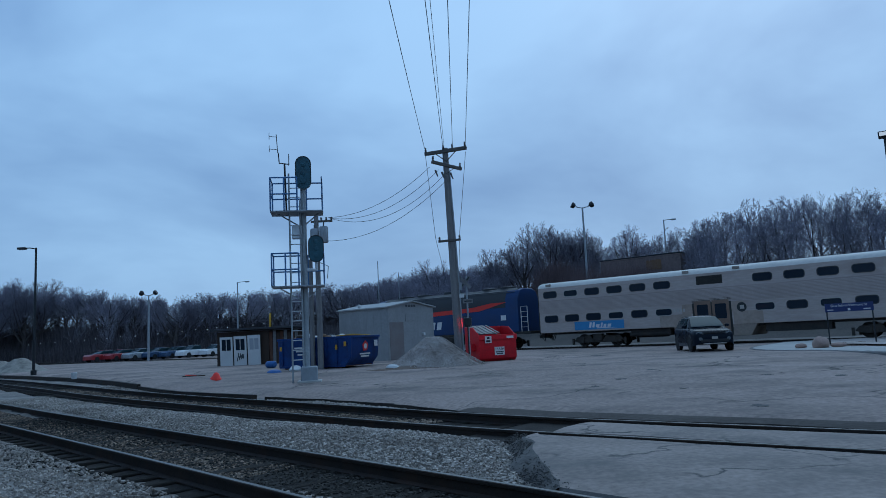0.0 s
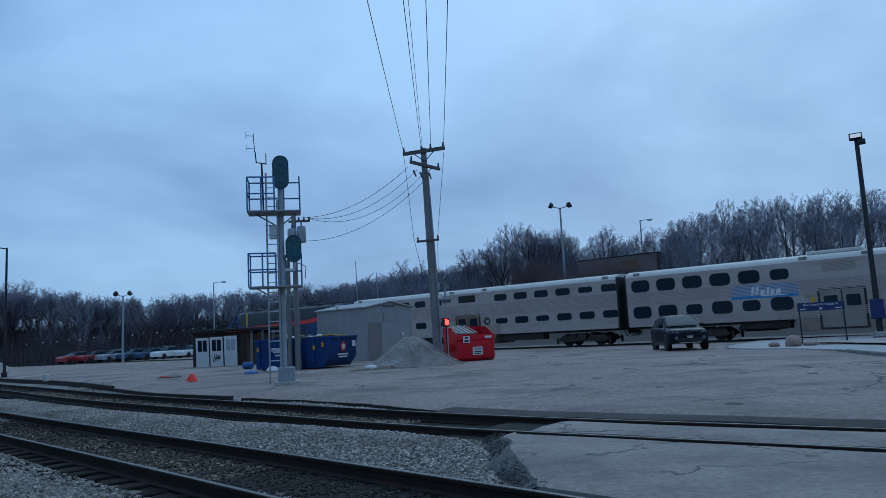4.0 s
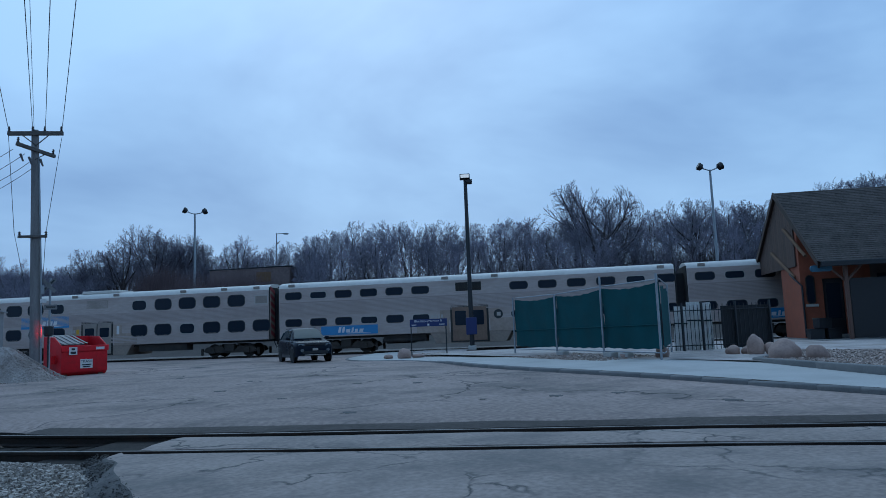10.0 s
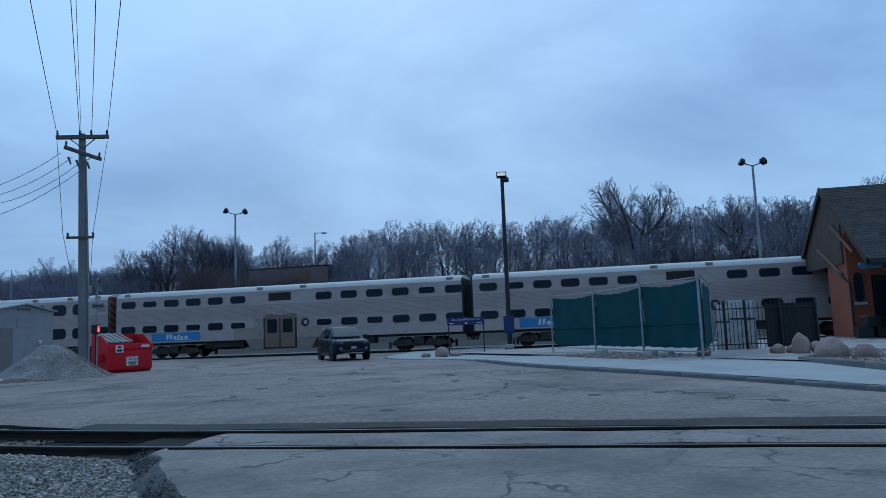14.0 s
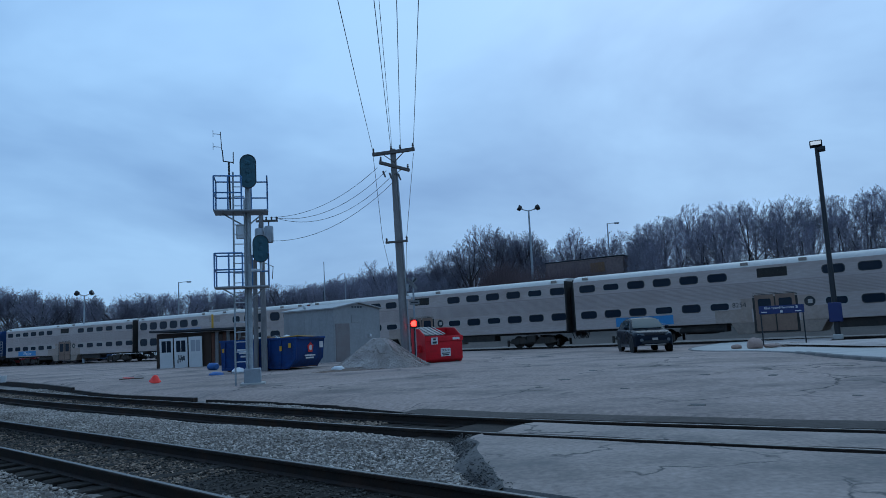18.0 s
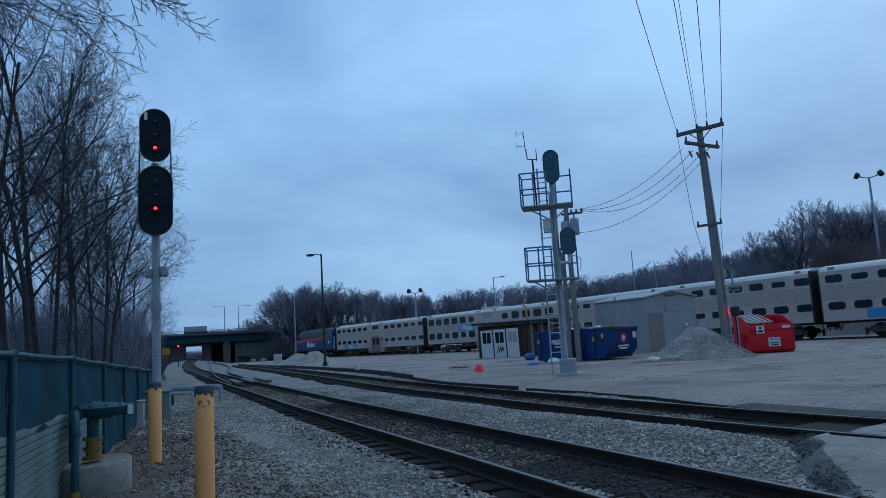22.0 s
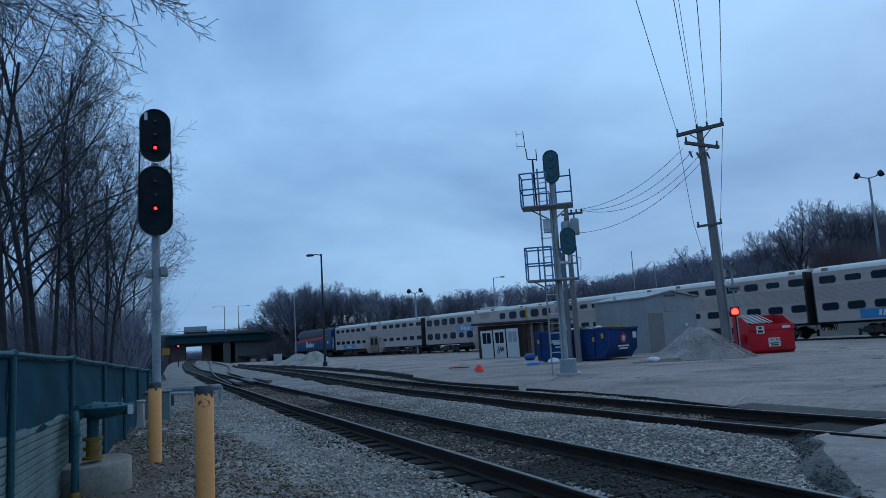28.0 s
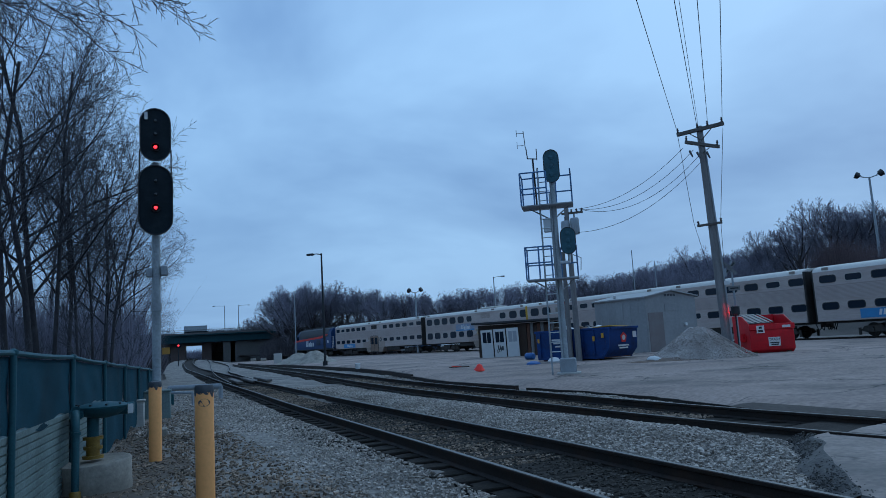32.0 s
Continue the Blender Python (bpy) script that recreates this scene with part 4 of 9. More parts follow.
def passenger_car(kind, label, number="", stripes=False):
    car = thing("passenger_car", pose(0, 0, 0), label, "train car", "cars of the passenger train")
    prof = body_profile()
    part("body", Shape().extrude([(-HALF, 1.12), (-HALF, 4.55), (HALF, 4.55), (HALF, 1.12)], 0, 0, CAR_LEN), STEEL, car, bevel=0.03)
    part("roof", Shape().extrude([(y, z) for y, z in prof if z >= 4.5], 0, -0.02, CAR_LEN + 0.02), ROOF, car, "white-painted roof")
    part("belt_panel", Shape().box(0.04, CAR_LEN - 0.04, -HALF - 0.004, -HALF + 0.02, 2.60, 3.56) if kind == "A" else Shape().box(0.04, CAR_LEN - 0.04, -HALF - 0.004, -HALF + 0.02, 2.68, 3.42), FLUTED, car, "grey fluted steel belt")
    zs = [2.62 + 0.082 * k for k in range(11)] if kind == "A" else [2.70 + 0.085 * k for k in range(9)]
    for z in zs + ([1.30, 1.40, 1.50, 1.60, 1.70] if kind == "B" else []):
        part("flute", FLUTE_MESH, FLUTED, car, at=pose(0, 0, z))
    # sunken middle with the doors
    d0, d1 = 12.0, 14.3
    part("skirt", Shape().extrude([(10.5, 1.125), (10.9, 0.42), (15.5, 0.42), (15.9, 1.125)], 1, -HALF + 0.005, HALF - 0.005), SKIRT, car, "low dusty centre sill below the doors", bevel=0.02)
    part("dusty_panel", Shape().box(9.6, 11.8, -HALF - 0.003, -HALF + 0.02, 1.14, 1.95).box(14.5, 16.3, -HALF - 0.003, -HALF + 0.02, 1.14, 1.95).box(11.2, 15.1, -HALF - 0.0025, -HALF + 0.02, 1.95, 2.58), DUSTY, car, "brown brake dust round the doors")
    part("doorway", Shape().box(d0 - 0.12, d1 + 0.12, -HALF - 0.006, -HALF + 0.3, 0.46, 2.86), UNDER, car, bevel=0.01)
    for a in (d0, (d0 + d1) / 2 + 0.02):
        leaf = part("door", Shape().box(a + 0.02, a + (d1 - d0) / 2 - 0.04, -HALF - 0.022, -HALF - 0.002, 0.56, 2.74), DOORBROWN if kind == "A" else DOORSTEEL, car, "dusty brown sliding door leaf" if kind == "A" else "dull steel sliding door leaf", bevel=0.008)
        wz = (1.55, 2.5) if kind == "A" else (1.75, 2.4)
        part("pane", Shape().extrude(rounded_rect(a + 0.2, a + 0.93, wz[0], wz[1], 0.09), 1, -HALF - 0.030, -HALF - 0.02), WINDOW, leaf)
    lou = part("vent_grille", Shape().box(12.3, 14.0, -HALF - 0.010, -HALF, 3.80, 4.36), UNDER if kind == "A" else DOORSTEEL, car)
    sl = Shape()
    for k in range(7):
        sl.box(12.34, 13.96, -HALF - 0.022, -HALF - 0.008, 3.83 + k * 0.074, 3.86 + k * 0.074)
    part("slats", sl, UNDER if kind == "A" else STEEL, lou)
    # windows
    up_z, lo_z = (3.99, 2.16) if kind == "A" else (3.88, 2.10)
    left = [1.05 + 1.775 * k for k in range(6)]
    right = [16.45 + 1.845 * k for k in range(6)]
    bright_up = {1, 10} if kind == "A" else {5, 6}
    bright_lo = {3, 5, 6, 8} if kind == "A" else {2, 4, 8}
    for row, z, bright in (("u", up_z, bright_up), ("l", lo_z, bright_lo)):
        for i, x in enumerate(left + right):
            if kind == "B" and row == "u" and i == 11:
                g = part("vent_grille", Shape().box(x - 0.5, x + 0.5, -HALF - 0.02, -HALF, z - 0.33, z + 0.33), FRAME, car, bevel=0.02)
                part("slats", Shape().box(x - 0.42, x + 0.42, -HALF - 0.024, -HALF - 0.019, z - 0.25, z + 0.25), DOORSTEEL, g)
                continue
            fr, gl = WIN[(kind, i in bright)]
            w = part("window", fr, RUBBER, car, at=pose(x, -HALF - 0.001, z))
            part("pane", gl, WINDOW, w)
    if kind == "A":
        logo_panel(car, 3.0, 6.95, 1.24, 1.84)
        ro = part("roundel", Shape().lathe([(0.30, 0), (0.30, 0.012), (0.0, 0.012)], 20, pose(15.05, -HALF, 2.2, 90, 0, 0)), BLACKPAINT, car, "dark round emblem")
        part("emblem", Shape().box(14.95, 15.2, -HALF - 0.018, -HALF - 0.011, 2.08, 2.32), FRAME, ro)
    else:
        logo_panel(car, 7.0, 10.9, 2.52, 3.36)
        part("door_light", Shape().box(11.5, 11.72, -HALF - 0.012, -HALF, 2.0, 2.35), YELLOWSIGN, car)
        part("intercom", Shape().box(14.7, 14.9, -HALF - 0.014, -HALF, 1.9, 2.5), WHITE, car, bevel=0.01)
    if number:
        words(number, 0.42, BLACKPAINT, car, pose(11.1, -HALF - 0.006, 2.2, 90, 0, 0), "car_number")
    else:
        nb = Shape()
        for k in range(4):
            nb.box(10.6 + k * 0.22, 10.75 + k * 0.22, -HALF - 0.006, -HALF, 2.1, 2.32)
        part("car_number", nb, FRAME, car)
    # roof hatches, marker lamps, end posts
    for x in (0.9, 11.6, 14.9, 25.4) if kind == "A" else (0.8, 11.3, 14.6, 19.8, 22.9, 25.3):
        part("roof_vent", Shape().box(x - 0.22, x + 0.22, -HALF + 0.02, -HALF + 0.10, 4.62, 4.80), DOORSTEEL, car, bevel=0.01)
    if kind == "B":
        part("roof_unit", Shape().box(11.4, 14.4, -0.9, 0.9, 4.90, 5.12), ROOF, car, bevel=0.05)
    for e, sgn in ((0.0, -1), (CAR_LEN, 1)):
        part("vestibule", Shape().box(min(e, e + sgn * 0.42), max(e, e + sgn * 0.42), -0.75, 0.75, 1.0, 4.3), DARKGAP, car, "black folding gangway", bevel=0.04)
        part("end_frame", Shape().box(min(e, e + sgn * 0.10), max(e, e + sgn * 0.10), -HALF + 0.04, HALF - 0.04, 1.05, 4.7), UNDER, car, bevel=0.02)
        part("coupler", Shape().box(min(e, e + sgn * 0.4), max(e, e + sgn * 0.4), -0.2, 0.2, 0.75, 1.0), UNDER, car, bevel=0.03)
        for y in (-0.7, 0.7, 0.45):
            ho = Shape().tube([(e, y, 1.05), (e + sgn * 0.2, y, 0.55), (e + sgn * 0.42, y * 0.9, 0.75)], 0.035, 6)
            part("hose", ho, DARKGAP, car)
    if stripes:
        e = CAR_LEN + 0.11
        cab = part("cab_end", Shape().box(e, e + 0.02, -HALF + 0.02, -0.78, 1.15, 4.5), SKIRT, car, "dusty white cab end with red slanting stripes")
        for k in range(7):
            z = 1.2 + 0.50 * k
            part("warning_stripe", Shape().extrude([(-1.52, z + 0.30), (-0.80, z), (-0.80, z + 0.27), (-1.52, z + 0.57)], 0, e + 0.02, e + 0.032), STRIPERED, cab)
    for x in (4.6, 23.1):
        tr = part("truck", TRUCK_MESH, TRUCK, car, at=pose(x, 0, 0))
        for wx in (-1.3, 1.3):
            part("wheelset", WHEEL_MESH, UNDER, tr, at=pose(wx, 0, 0))
    un = Shape()
    un.box(7.3, 10.2, -1.3, -0.4, 0.62, 1.12).box(16.3, 20.0, -1.35, -0.5, 0.60, 1.12).box(0.3, 25.9, -1.2, 1.2, 0.98, 1.12).box(7.0, 9.0, 0.5, 1.3, 0.5, 1.1)
    un.tube([(7.2, -1.2, 0.75), (10.0, -1.2, 0.75)], 0.16, 10)
    part("underfloor_gear", un, UNDER, car, bevel=0.02)
    return car


def locomotive():
    lo = thing("locomotive", pose(0, 0, 0), "dark blue diesel locomotive with a red stripe", "locomotive")
    # local x: 0 at the nose, 20.6 at the rear
    prof = [(-1.5, 1.35), (-1.5, 3.95), (-1.15, 4.6), (-0.6, 4.78), (0.6, 4.78), (1.15, 4.6), (1.5, 3.95), (1.5, 1.35)]
    part("body", Shape().extrude(prof, 0, 3.4, 19.3), LOCOBLUE, lo, bevel=0.04)
    nose = Shape()
    prows = [(0.55, 1.15, 1.5, 2.3), (1.2, 1.3, 1.35, 3.1), (2.2, 1.42, 1.35, 3.9), (3.4, 1.5, 1.35, 4.6)]
    vs = []
    for x, w, zb, zt in prows:
        vs += [(x, -w, zb), (x, -w, zt - 0.35), (x, -w * 0.75, zt), (x, w * 0.75, zt), (x, w, zt - 0.35), (x, w, zb)]
    fs = [(0, 1, 2, 3, 4, 5)]
    for i in range(3):
        for k in range(6):
            fs.append((i * 6 + k, i * 6 + (k + 1) % 6, (i + 1) * 6 + (k + 1) % 6, (i + 1) * 6 + k))
    part("nose", nose.add(vs, fs), LOCOBLUE, lo, smooth=30)
    part("windscreen", Shape().add([(2.05, -1.15, 3.35), (2.05, 1.15, 3.35), (2.62, 1.05, 4.12), (2.62, -1.05, 4.12)], [(0, 1, 2, 3)]), WINDOW, lo)
    part("cab_window", Shape().box(2.9, 3.9, -1.53, -1.48, 3.05, 3.75), WINDOW, lo, bevel=0.02)
    part("roof", Shape().extrude([(-1.25, 4.50), (-0.65, 4.86), (0.65, 4.86), (1.25, 4.50)], 0, 4.2, 18.9), LOCODARK, lo)
    for x in (6.0, 8.2, 15.6, 17.4):
        part("roof_fan", Shape().lathe([(0.7, 0), (0.7, 0.16), (0.5, 0.2), (0.0, 0.2)], 18, pose(x, 0, 4.84)), LOCODARK, lo)
    part("exhaust", Shape().box(10.8, 12.2, -0.4, 0.4, 4.84, 5.1), LOCODARK, lo, bevel=0.05)
    part("dark_hood", Shape().extrude([(-1.512, 3.30), (-1.512, 3.96), (-1.16, 4.62), (-0.6, 4.80), (0.6, 4.80), (1.16, 4.62), (1.512, 3.96), (1.512, 3.30)], 0, 4.2, 18.1), LOCODARK, lo, "sooty black hood above the stripe")
    st = Shape()
    st.extrude([(1.6, 2.72), (9.0, 2.95), (15.5, 3.15), (18.2, 3.72), (16.6, 3.72), (14.8, 3.48), (9.0, 3.30), (2.0, 3.10)], 1, -1.525, -1.505)
    part("red_stripe", st, LOCORED, lo, "sweeping red stripe")
    mk = Shape()
    for k, (dx, ww, hh) in enumerate(((0.0, 0.35, 1.0), (0.55, 0.35, 1.0), (1.15, 0.6, 0.62), (1.95, 0.28, 0.85), (2.5, 0.42, 0.62), (3.15, 0.5, 0.62))):
        a, s = 7.6 + dx, 0.22
        mk.extrude([(a, 1.85), (a + ww, 1.85), (a + ww + s * hh, 1.85 + hh), (a + s * hh, 1.85 + hh)], 1, -1.522, -1.505)
    part("side_mark", mk, WHITE, lo, "slanted white mark as plain strokes")
    gr = Shape()
    for k in range(9):
        gr.box(12.6, 14.6, -1.53, -1.50, 2.0 + k * 0.10, 2.05 + k * 0.10)
    part("side_grille", gr, LOCODARK, lo)
    part("headlight", Shape().lathe([(0.12, 0), (0.12, 0.05), (0.0, 0.06)], 14, pose(1.0, -0.2, 2.95, 0, -70, 0)), LIGHTGLASS, lo)
    part("platform", Shape().box(0.6, 20.3, -1.48, 1.48, 1.15, 1.36), UNDER, lo, bevel=0.03)
    part("fuel_tank", Shape().extrude([(-1.3, 0.5), (-1.45, 0.8), (-1.45, 1.12), (1.45, 1.12), (1.45, 0.8), (1.3, 0.5)], 0, 7.6, 12.8), UNDER, lo)
    part("pilot", Shape().extrude([(0.2, 0.2), (0.5, 1.2), (0.9, 1.2), (0.9, 0.2)], 1, -1.35, 1.35), LOCODARK, lo)
    rails = Shape()
    for x in (19.5, 20.1):
        rails.tube([(x, -1.42, 1.36), (x, -1.42, 3.3)], 0.03, 6)
        for z in (1.7, 2.1, 2.5, 2.9, 3.3):
            rails.tube([(19.5, -1.42, z), (20.1, -1.42, z)], 0.02, 6)
    part("handrail", rails, WHITE, lo)
    part("coupler", Shape().box(20.3, 20.75, -0.2, 0.2, 0.75, 1.0), UNDER, lo)
    part("sticker", Shape().box(17.6, 18.1, -1.515, -1.49, 2.3, 2.7), WHITE, lo)
    for x in (4.3, 16.3):
        tr = part("truck", TRUCK_MESH, TRUCK, lo, at=pose(x, 0, 0))
        for wx in (-1.3, 1.3):
            part("wheelset", WHEEL_MESH, UNDER, tr, at=pose(wx, 0, 0))
    return lo


CAR_A = "silver bi-level passenger car, low blue panel"
loco = locomotive()
cars = [passenger_car("A", CAR_A, ""),
        passenger_car("B", "silver bi-level passenger car with large windows and a high blue panel", stripes=True),
        passenger_car("A", CAR_A, ""),
        passenger_car("A", CAR_A + " and black numbers", "8254"),
        passenger_car("A", CAR_A, "")]
# where the first coupling between two cars stands, second by second
TRAIN_ROWS = [(0, 28.3), (1, 23.8), (2, 19.5), (2.5, 17.2), (3.5, 12.6), (4.5, 8.2), (6, 1.85), (7.5, -4.45), (9, -10.85), (10, -15.0), (11, -19.0), (12, -23.1), (13, -27.2),
              (14, -31.0), (15.5, -36.6), (16, -38.3), (17, -41.8), (18, -45.0), (19, -47.6), (20, -49.8), (21, -51.4), (22, -52.5), (22.8, -52.9), (24, -52.95), (32, -52.95)]


def train_pose(s_left, length):
    """Pose of a vehicle whose left end stands at s_left, laid on the track by its two trucks."""
    a, b = rail_point(s_left + 0.18 * length), rail_point(s_left + 0.82 * length)
    d = (b - a).normalized()
    o = a - d * (0.18 * length)
    return pose(o.x, o.y, RAIL_Z, 0, 0, math.degrees(math.atan2(d.y, d.x)))

# ---- signals, poles and wires ----
def oval(w, h, n=10):
    r = w / 2
    out = []
    for cz, a0 in ((h / 2 - r, 0), (-(h / 2 - r), 180)):
        for k in range(n + 1):
            a = radians(a0 + 180 * k / n)
            out.append((r * math.cos(a), cz + r * math.sin(a)))
    return out


def signal_tower():
    x0, y0 = -5.02, 25.85
    zg = ground_z(x0, y0)
    t = thing("signal_tower", pose(x0, y0, zg, 0, 0, 9), "tall galvanised railway signal tower with two platforms", "railway signal")
    z = lambda h: h - zg
    part("mast", Shape().tube([(0, 0, 0.2), (0, 0, z(7.1))], 0.10, 14), MASTGREY, t)
    part("base", Shape().box(-0.22, 0.36, -0.3, 0.3, 0.0, 0.55), GALV, t, "grey steel base box", bevel=0.03)
    part("foundation", Shape().box(-0.35, 0.5, -0.42, 0.42, -0.2, 0.06), CONCRETE, t, bevel=0.02)
    lad = part("ladder", Shape().tube([(-0.50, -0.12, -0.1), (-0.50, -0.12, z(7.6))], 0.032, 8).tube([(-0.12, -0.12, 0.4), (-0.12, -0.12, z(6.6))], 0.032, 8), MASTGREY, t)
    rung = make_mesh("rung", Shape().tube([(-0.5, -0.12, 0), (-0.12, -0.12, 0)], 0.018, 6), ALU)
    for k in range(20):
        part("rung", rung, ALU, lad, at=pose(0, 0, 0.45 + k * 0.345))
    for zp, zr, deep in ((6.17, 1.20, 1.0), (3.47, 1.16, 0.9)):
        pl = part("platform", Shape().box(-1.16, 0.70, -deep / 2, deep / 2, z(zp) - 0.05, z(zp)), GALV, t, "grated steel platform", bevel=0.008)
        br = Shape()
        br.tube([(0, 0, z(zp) - 0.6), (-0.9, 0, z(zp) - 0.05)], 0.025, 6).tube([(0, 0, z(zp) - 0.5), (0.55, 0, z(zp) - 0.05)], 0.025, 6)
        part("brace", br, GALV, pl)
        for yy in (-deep / 2, deep / 2):
            for xx in (-1.14, -0.66, -0.2) if yy < 0 else (-1.14, 0.68, 0.1):
                part("post", Shape().tube([(xx, yy, z(zp)), (xx, yy, z(zp) + zr)], 0.030, 6), RAILBLUE, pl)
            a, b = (-1.14, -0.2) if yy < 0 else (-1.14, 0.68)
            for h in (0.55, zr):
                part("guard_rail", Shape().tube([(a, yy, z(zp) + zr * (1.0 if h == zr else 0.5)), (b, yy, z(zp) + zr * (1.0 if h == zr else 0.5))], 0.027, 6), RAILBLUE, pl)
        for xx in (-1.14, 0.68):
            for h in (0.5, 1.0):
                part("guard_rail", Shape().tube([(xx, -deep / 2, z(zp) + zr * h), (xx, deep / 2, z(zp) + zr * h)], 0.027, 6), RAILBLUE, pl)
    for cx, cz, w, h in ((0.03, 7.61, 0.58, 1.25), (0.42, 4.80, 0.56, 1.0)):
        hd = part("signal_head", Shape().extrude(oval(w, h), 1, -0.20, -0.17).moved(pose(cx, 0, z(cz))), SIGNALGLARE, t, "black oval signal backboard with glare painted in teal")
        part("rim", ring(Shape(), oval(w - 0.05, h - 0.05), oval(w, h), -0.20, -0.215).moved(pose(cx, 0, z(cz))), BLACKMETAL, hd)
        part("housing", Shape().extrude(oval(w * 0.55, h * 0.8), 1, -0.17, 0.14).moved(pose(cx, 0, z(cz))), BLACKMETAL, hd)
        for k in (-1, 0, 1):
            part("cover", Shape().lathe([(0.09, 0), (0.09, 0.02), (0.03, 0.035)], 12, pose(cx, -0.20, z(cz) + k * h * 0.26, 90, 0, 0)), SIGNALGLARE, hd)
    part("bracket", Shape().tube([(0, 0, z(4.05)), (0.42, 0.0, z(4.05)), (0.42, 0, z(4.4))], 0.06, 8), ALU, t)
    part("junction_box", Shape().box(-0.42, -0.08, -0.1, 0.16, z(5.2), z(5.7)), ALU, t, bevel=0.02)
    an = Shape()
    an.tube([(-0.62, 0.3, z(6.1)), (-0.66, 0.3, z(8.05))], 0.035, 8).tube([(-0.86, 0.3, z(8.1)), (-0.50, 0.3, z(8.05))], 0.02, 6).tube([(-0.50, 0.3, z(8.0)), (-0.50, 0.3, z(8.45))], 0.018, 6)
    an.tube([(-0.85, 0.3, z(8.1)), (-0.88, 0.3, z(8.5))], 0.022, 6).tube([(-0.9, 0.3, z(8.5)), (-0.94, 0.3, z(9.2))], 0.015, 6)
    for h in (8.62, 9.1):
        an.tube([(-0.93, 0.3, z(h)), (-1.2, 0.3, z(h + 0.02))], 0.01, 6).tube([(-1.2, 0.3, z(h - 0.1)), (-1.2, 0.3, z(h + 0.16))], 0.01, 6)
    part("antenna", an, BLACKMETAL, t, "dark whip and yagi antenna")
    return t


def trackside_signal():
    x0, y0 = -10.11, 11.22
    t = thing("trackside_signal", pose(x0, y0, -0.05, 0, 0, 42), "black two-head railway signal showing two red lights", "railway signal")
    part("mast", Shape().tube([(0, 0, 0), (0, 0, 5.35)], 0.080, 14), MASTGREY, t)
    part("base", Shape().box(-0.18, 0.18, -0.18, 0.18, 0, 0.16), DRUM, t, bevel=0.02)
    part("collar", Shape().tube([(0, 0, 2.40), (0, 0, 2.55)], 0.105, 14), GALV, t)
    part("junction_box", Shape().box(0.08, 0.22, -0.10, 0.08, 3.08, 3.28), GALV, t, bevel=0.02)
    part("junction_box", Shape().box(-0.19, -0.08, -0.08, 0.08, 3.06, 3.24), GALV, t, bevel=0.02)
    part("tag", Shape().box(0.10, 0.24, -0.12, -0.10, 1.55, 1.68), YELLOWTAG, t)
    for cz, h, w, lit in ((5.88, 1.08, 0.58, -0.26), (4.56, 1.40, 0.64, -0.16)):
        hd = part("signal_head", Shape().extrude(oval(w, h), 1, -0.20, -0.17).moved(pose(0, 0, cz)), SIGNALBLACK, t, "black oval backboard")
        part("rim", ring(Shape(), oval(w - 0.04, h - 0.04), oval(w, h), -0.20, -0.225).moved(pose(0, 0, cz)), BLACKMETAL, hd)
        part("housing", Shape().extrude(oval(w * 0.5, h * 0.8), 1, -0.17, 0.16).moved(pose(0, 0, cz)), BLACKMETAL, hd)
        for k, dz in enumerate((lit + 0.54, lit + 0.27, lit)):
            if abs(dz) > h / 2 - 0.14:
                continue
            if k == 2:
                part("hood", Shape().lathe([(0.075, 0.0), (0.075, 0.06), (0.082, 0.06), (0.082, 0.0)], 16, pose(0, -0.20, cz + dz, 90, 0, 0)), BLACKMETAL, hd)
            part("lens", Shape().lathe([(0.034, 0), (0.028, 0.012), (0.0, 0.018)], 14, pose(0, -0.23, cz + dz, 90, 0, 0)), REDGLOW if k == 2 else LENSDARK, hd, "glowing red lens" if k == 2 else "")
    ch = Shape()
    for xx in (-0.29, 0.29):
        ch.tube([(xx, -0.1, 5.05), (xx, -0.1, 5.6)], 0.014, 6)
    part("hanger_rods", ch, BLACKMETAL, t)
    part("worn_label", Shape().box(-0.20, -0.14, -0.232, -0.222, 6.18, 6.33), WHITE, t)
    return t


def insulator(parent, p, h=0.22):
    part("insulator", Shape().lathe([(0.025, 0), (0.06, 0.03), (0.03, 0.07), (0.06, 0.11), (0.03, 0.15), (0.045, h - 0.03), (0.02, h)], 10, pose(*p)), INSULATOR, parent)


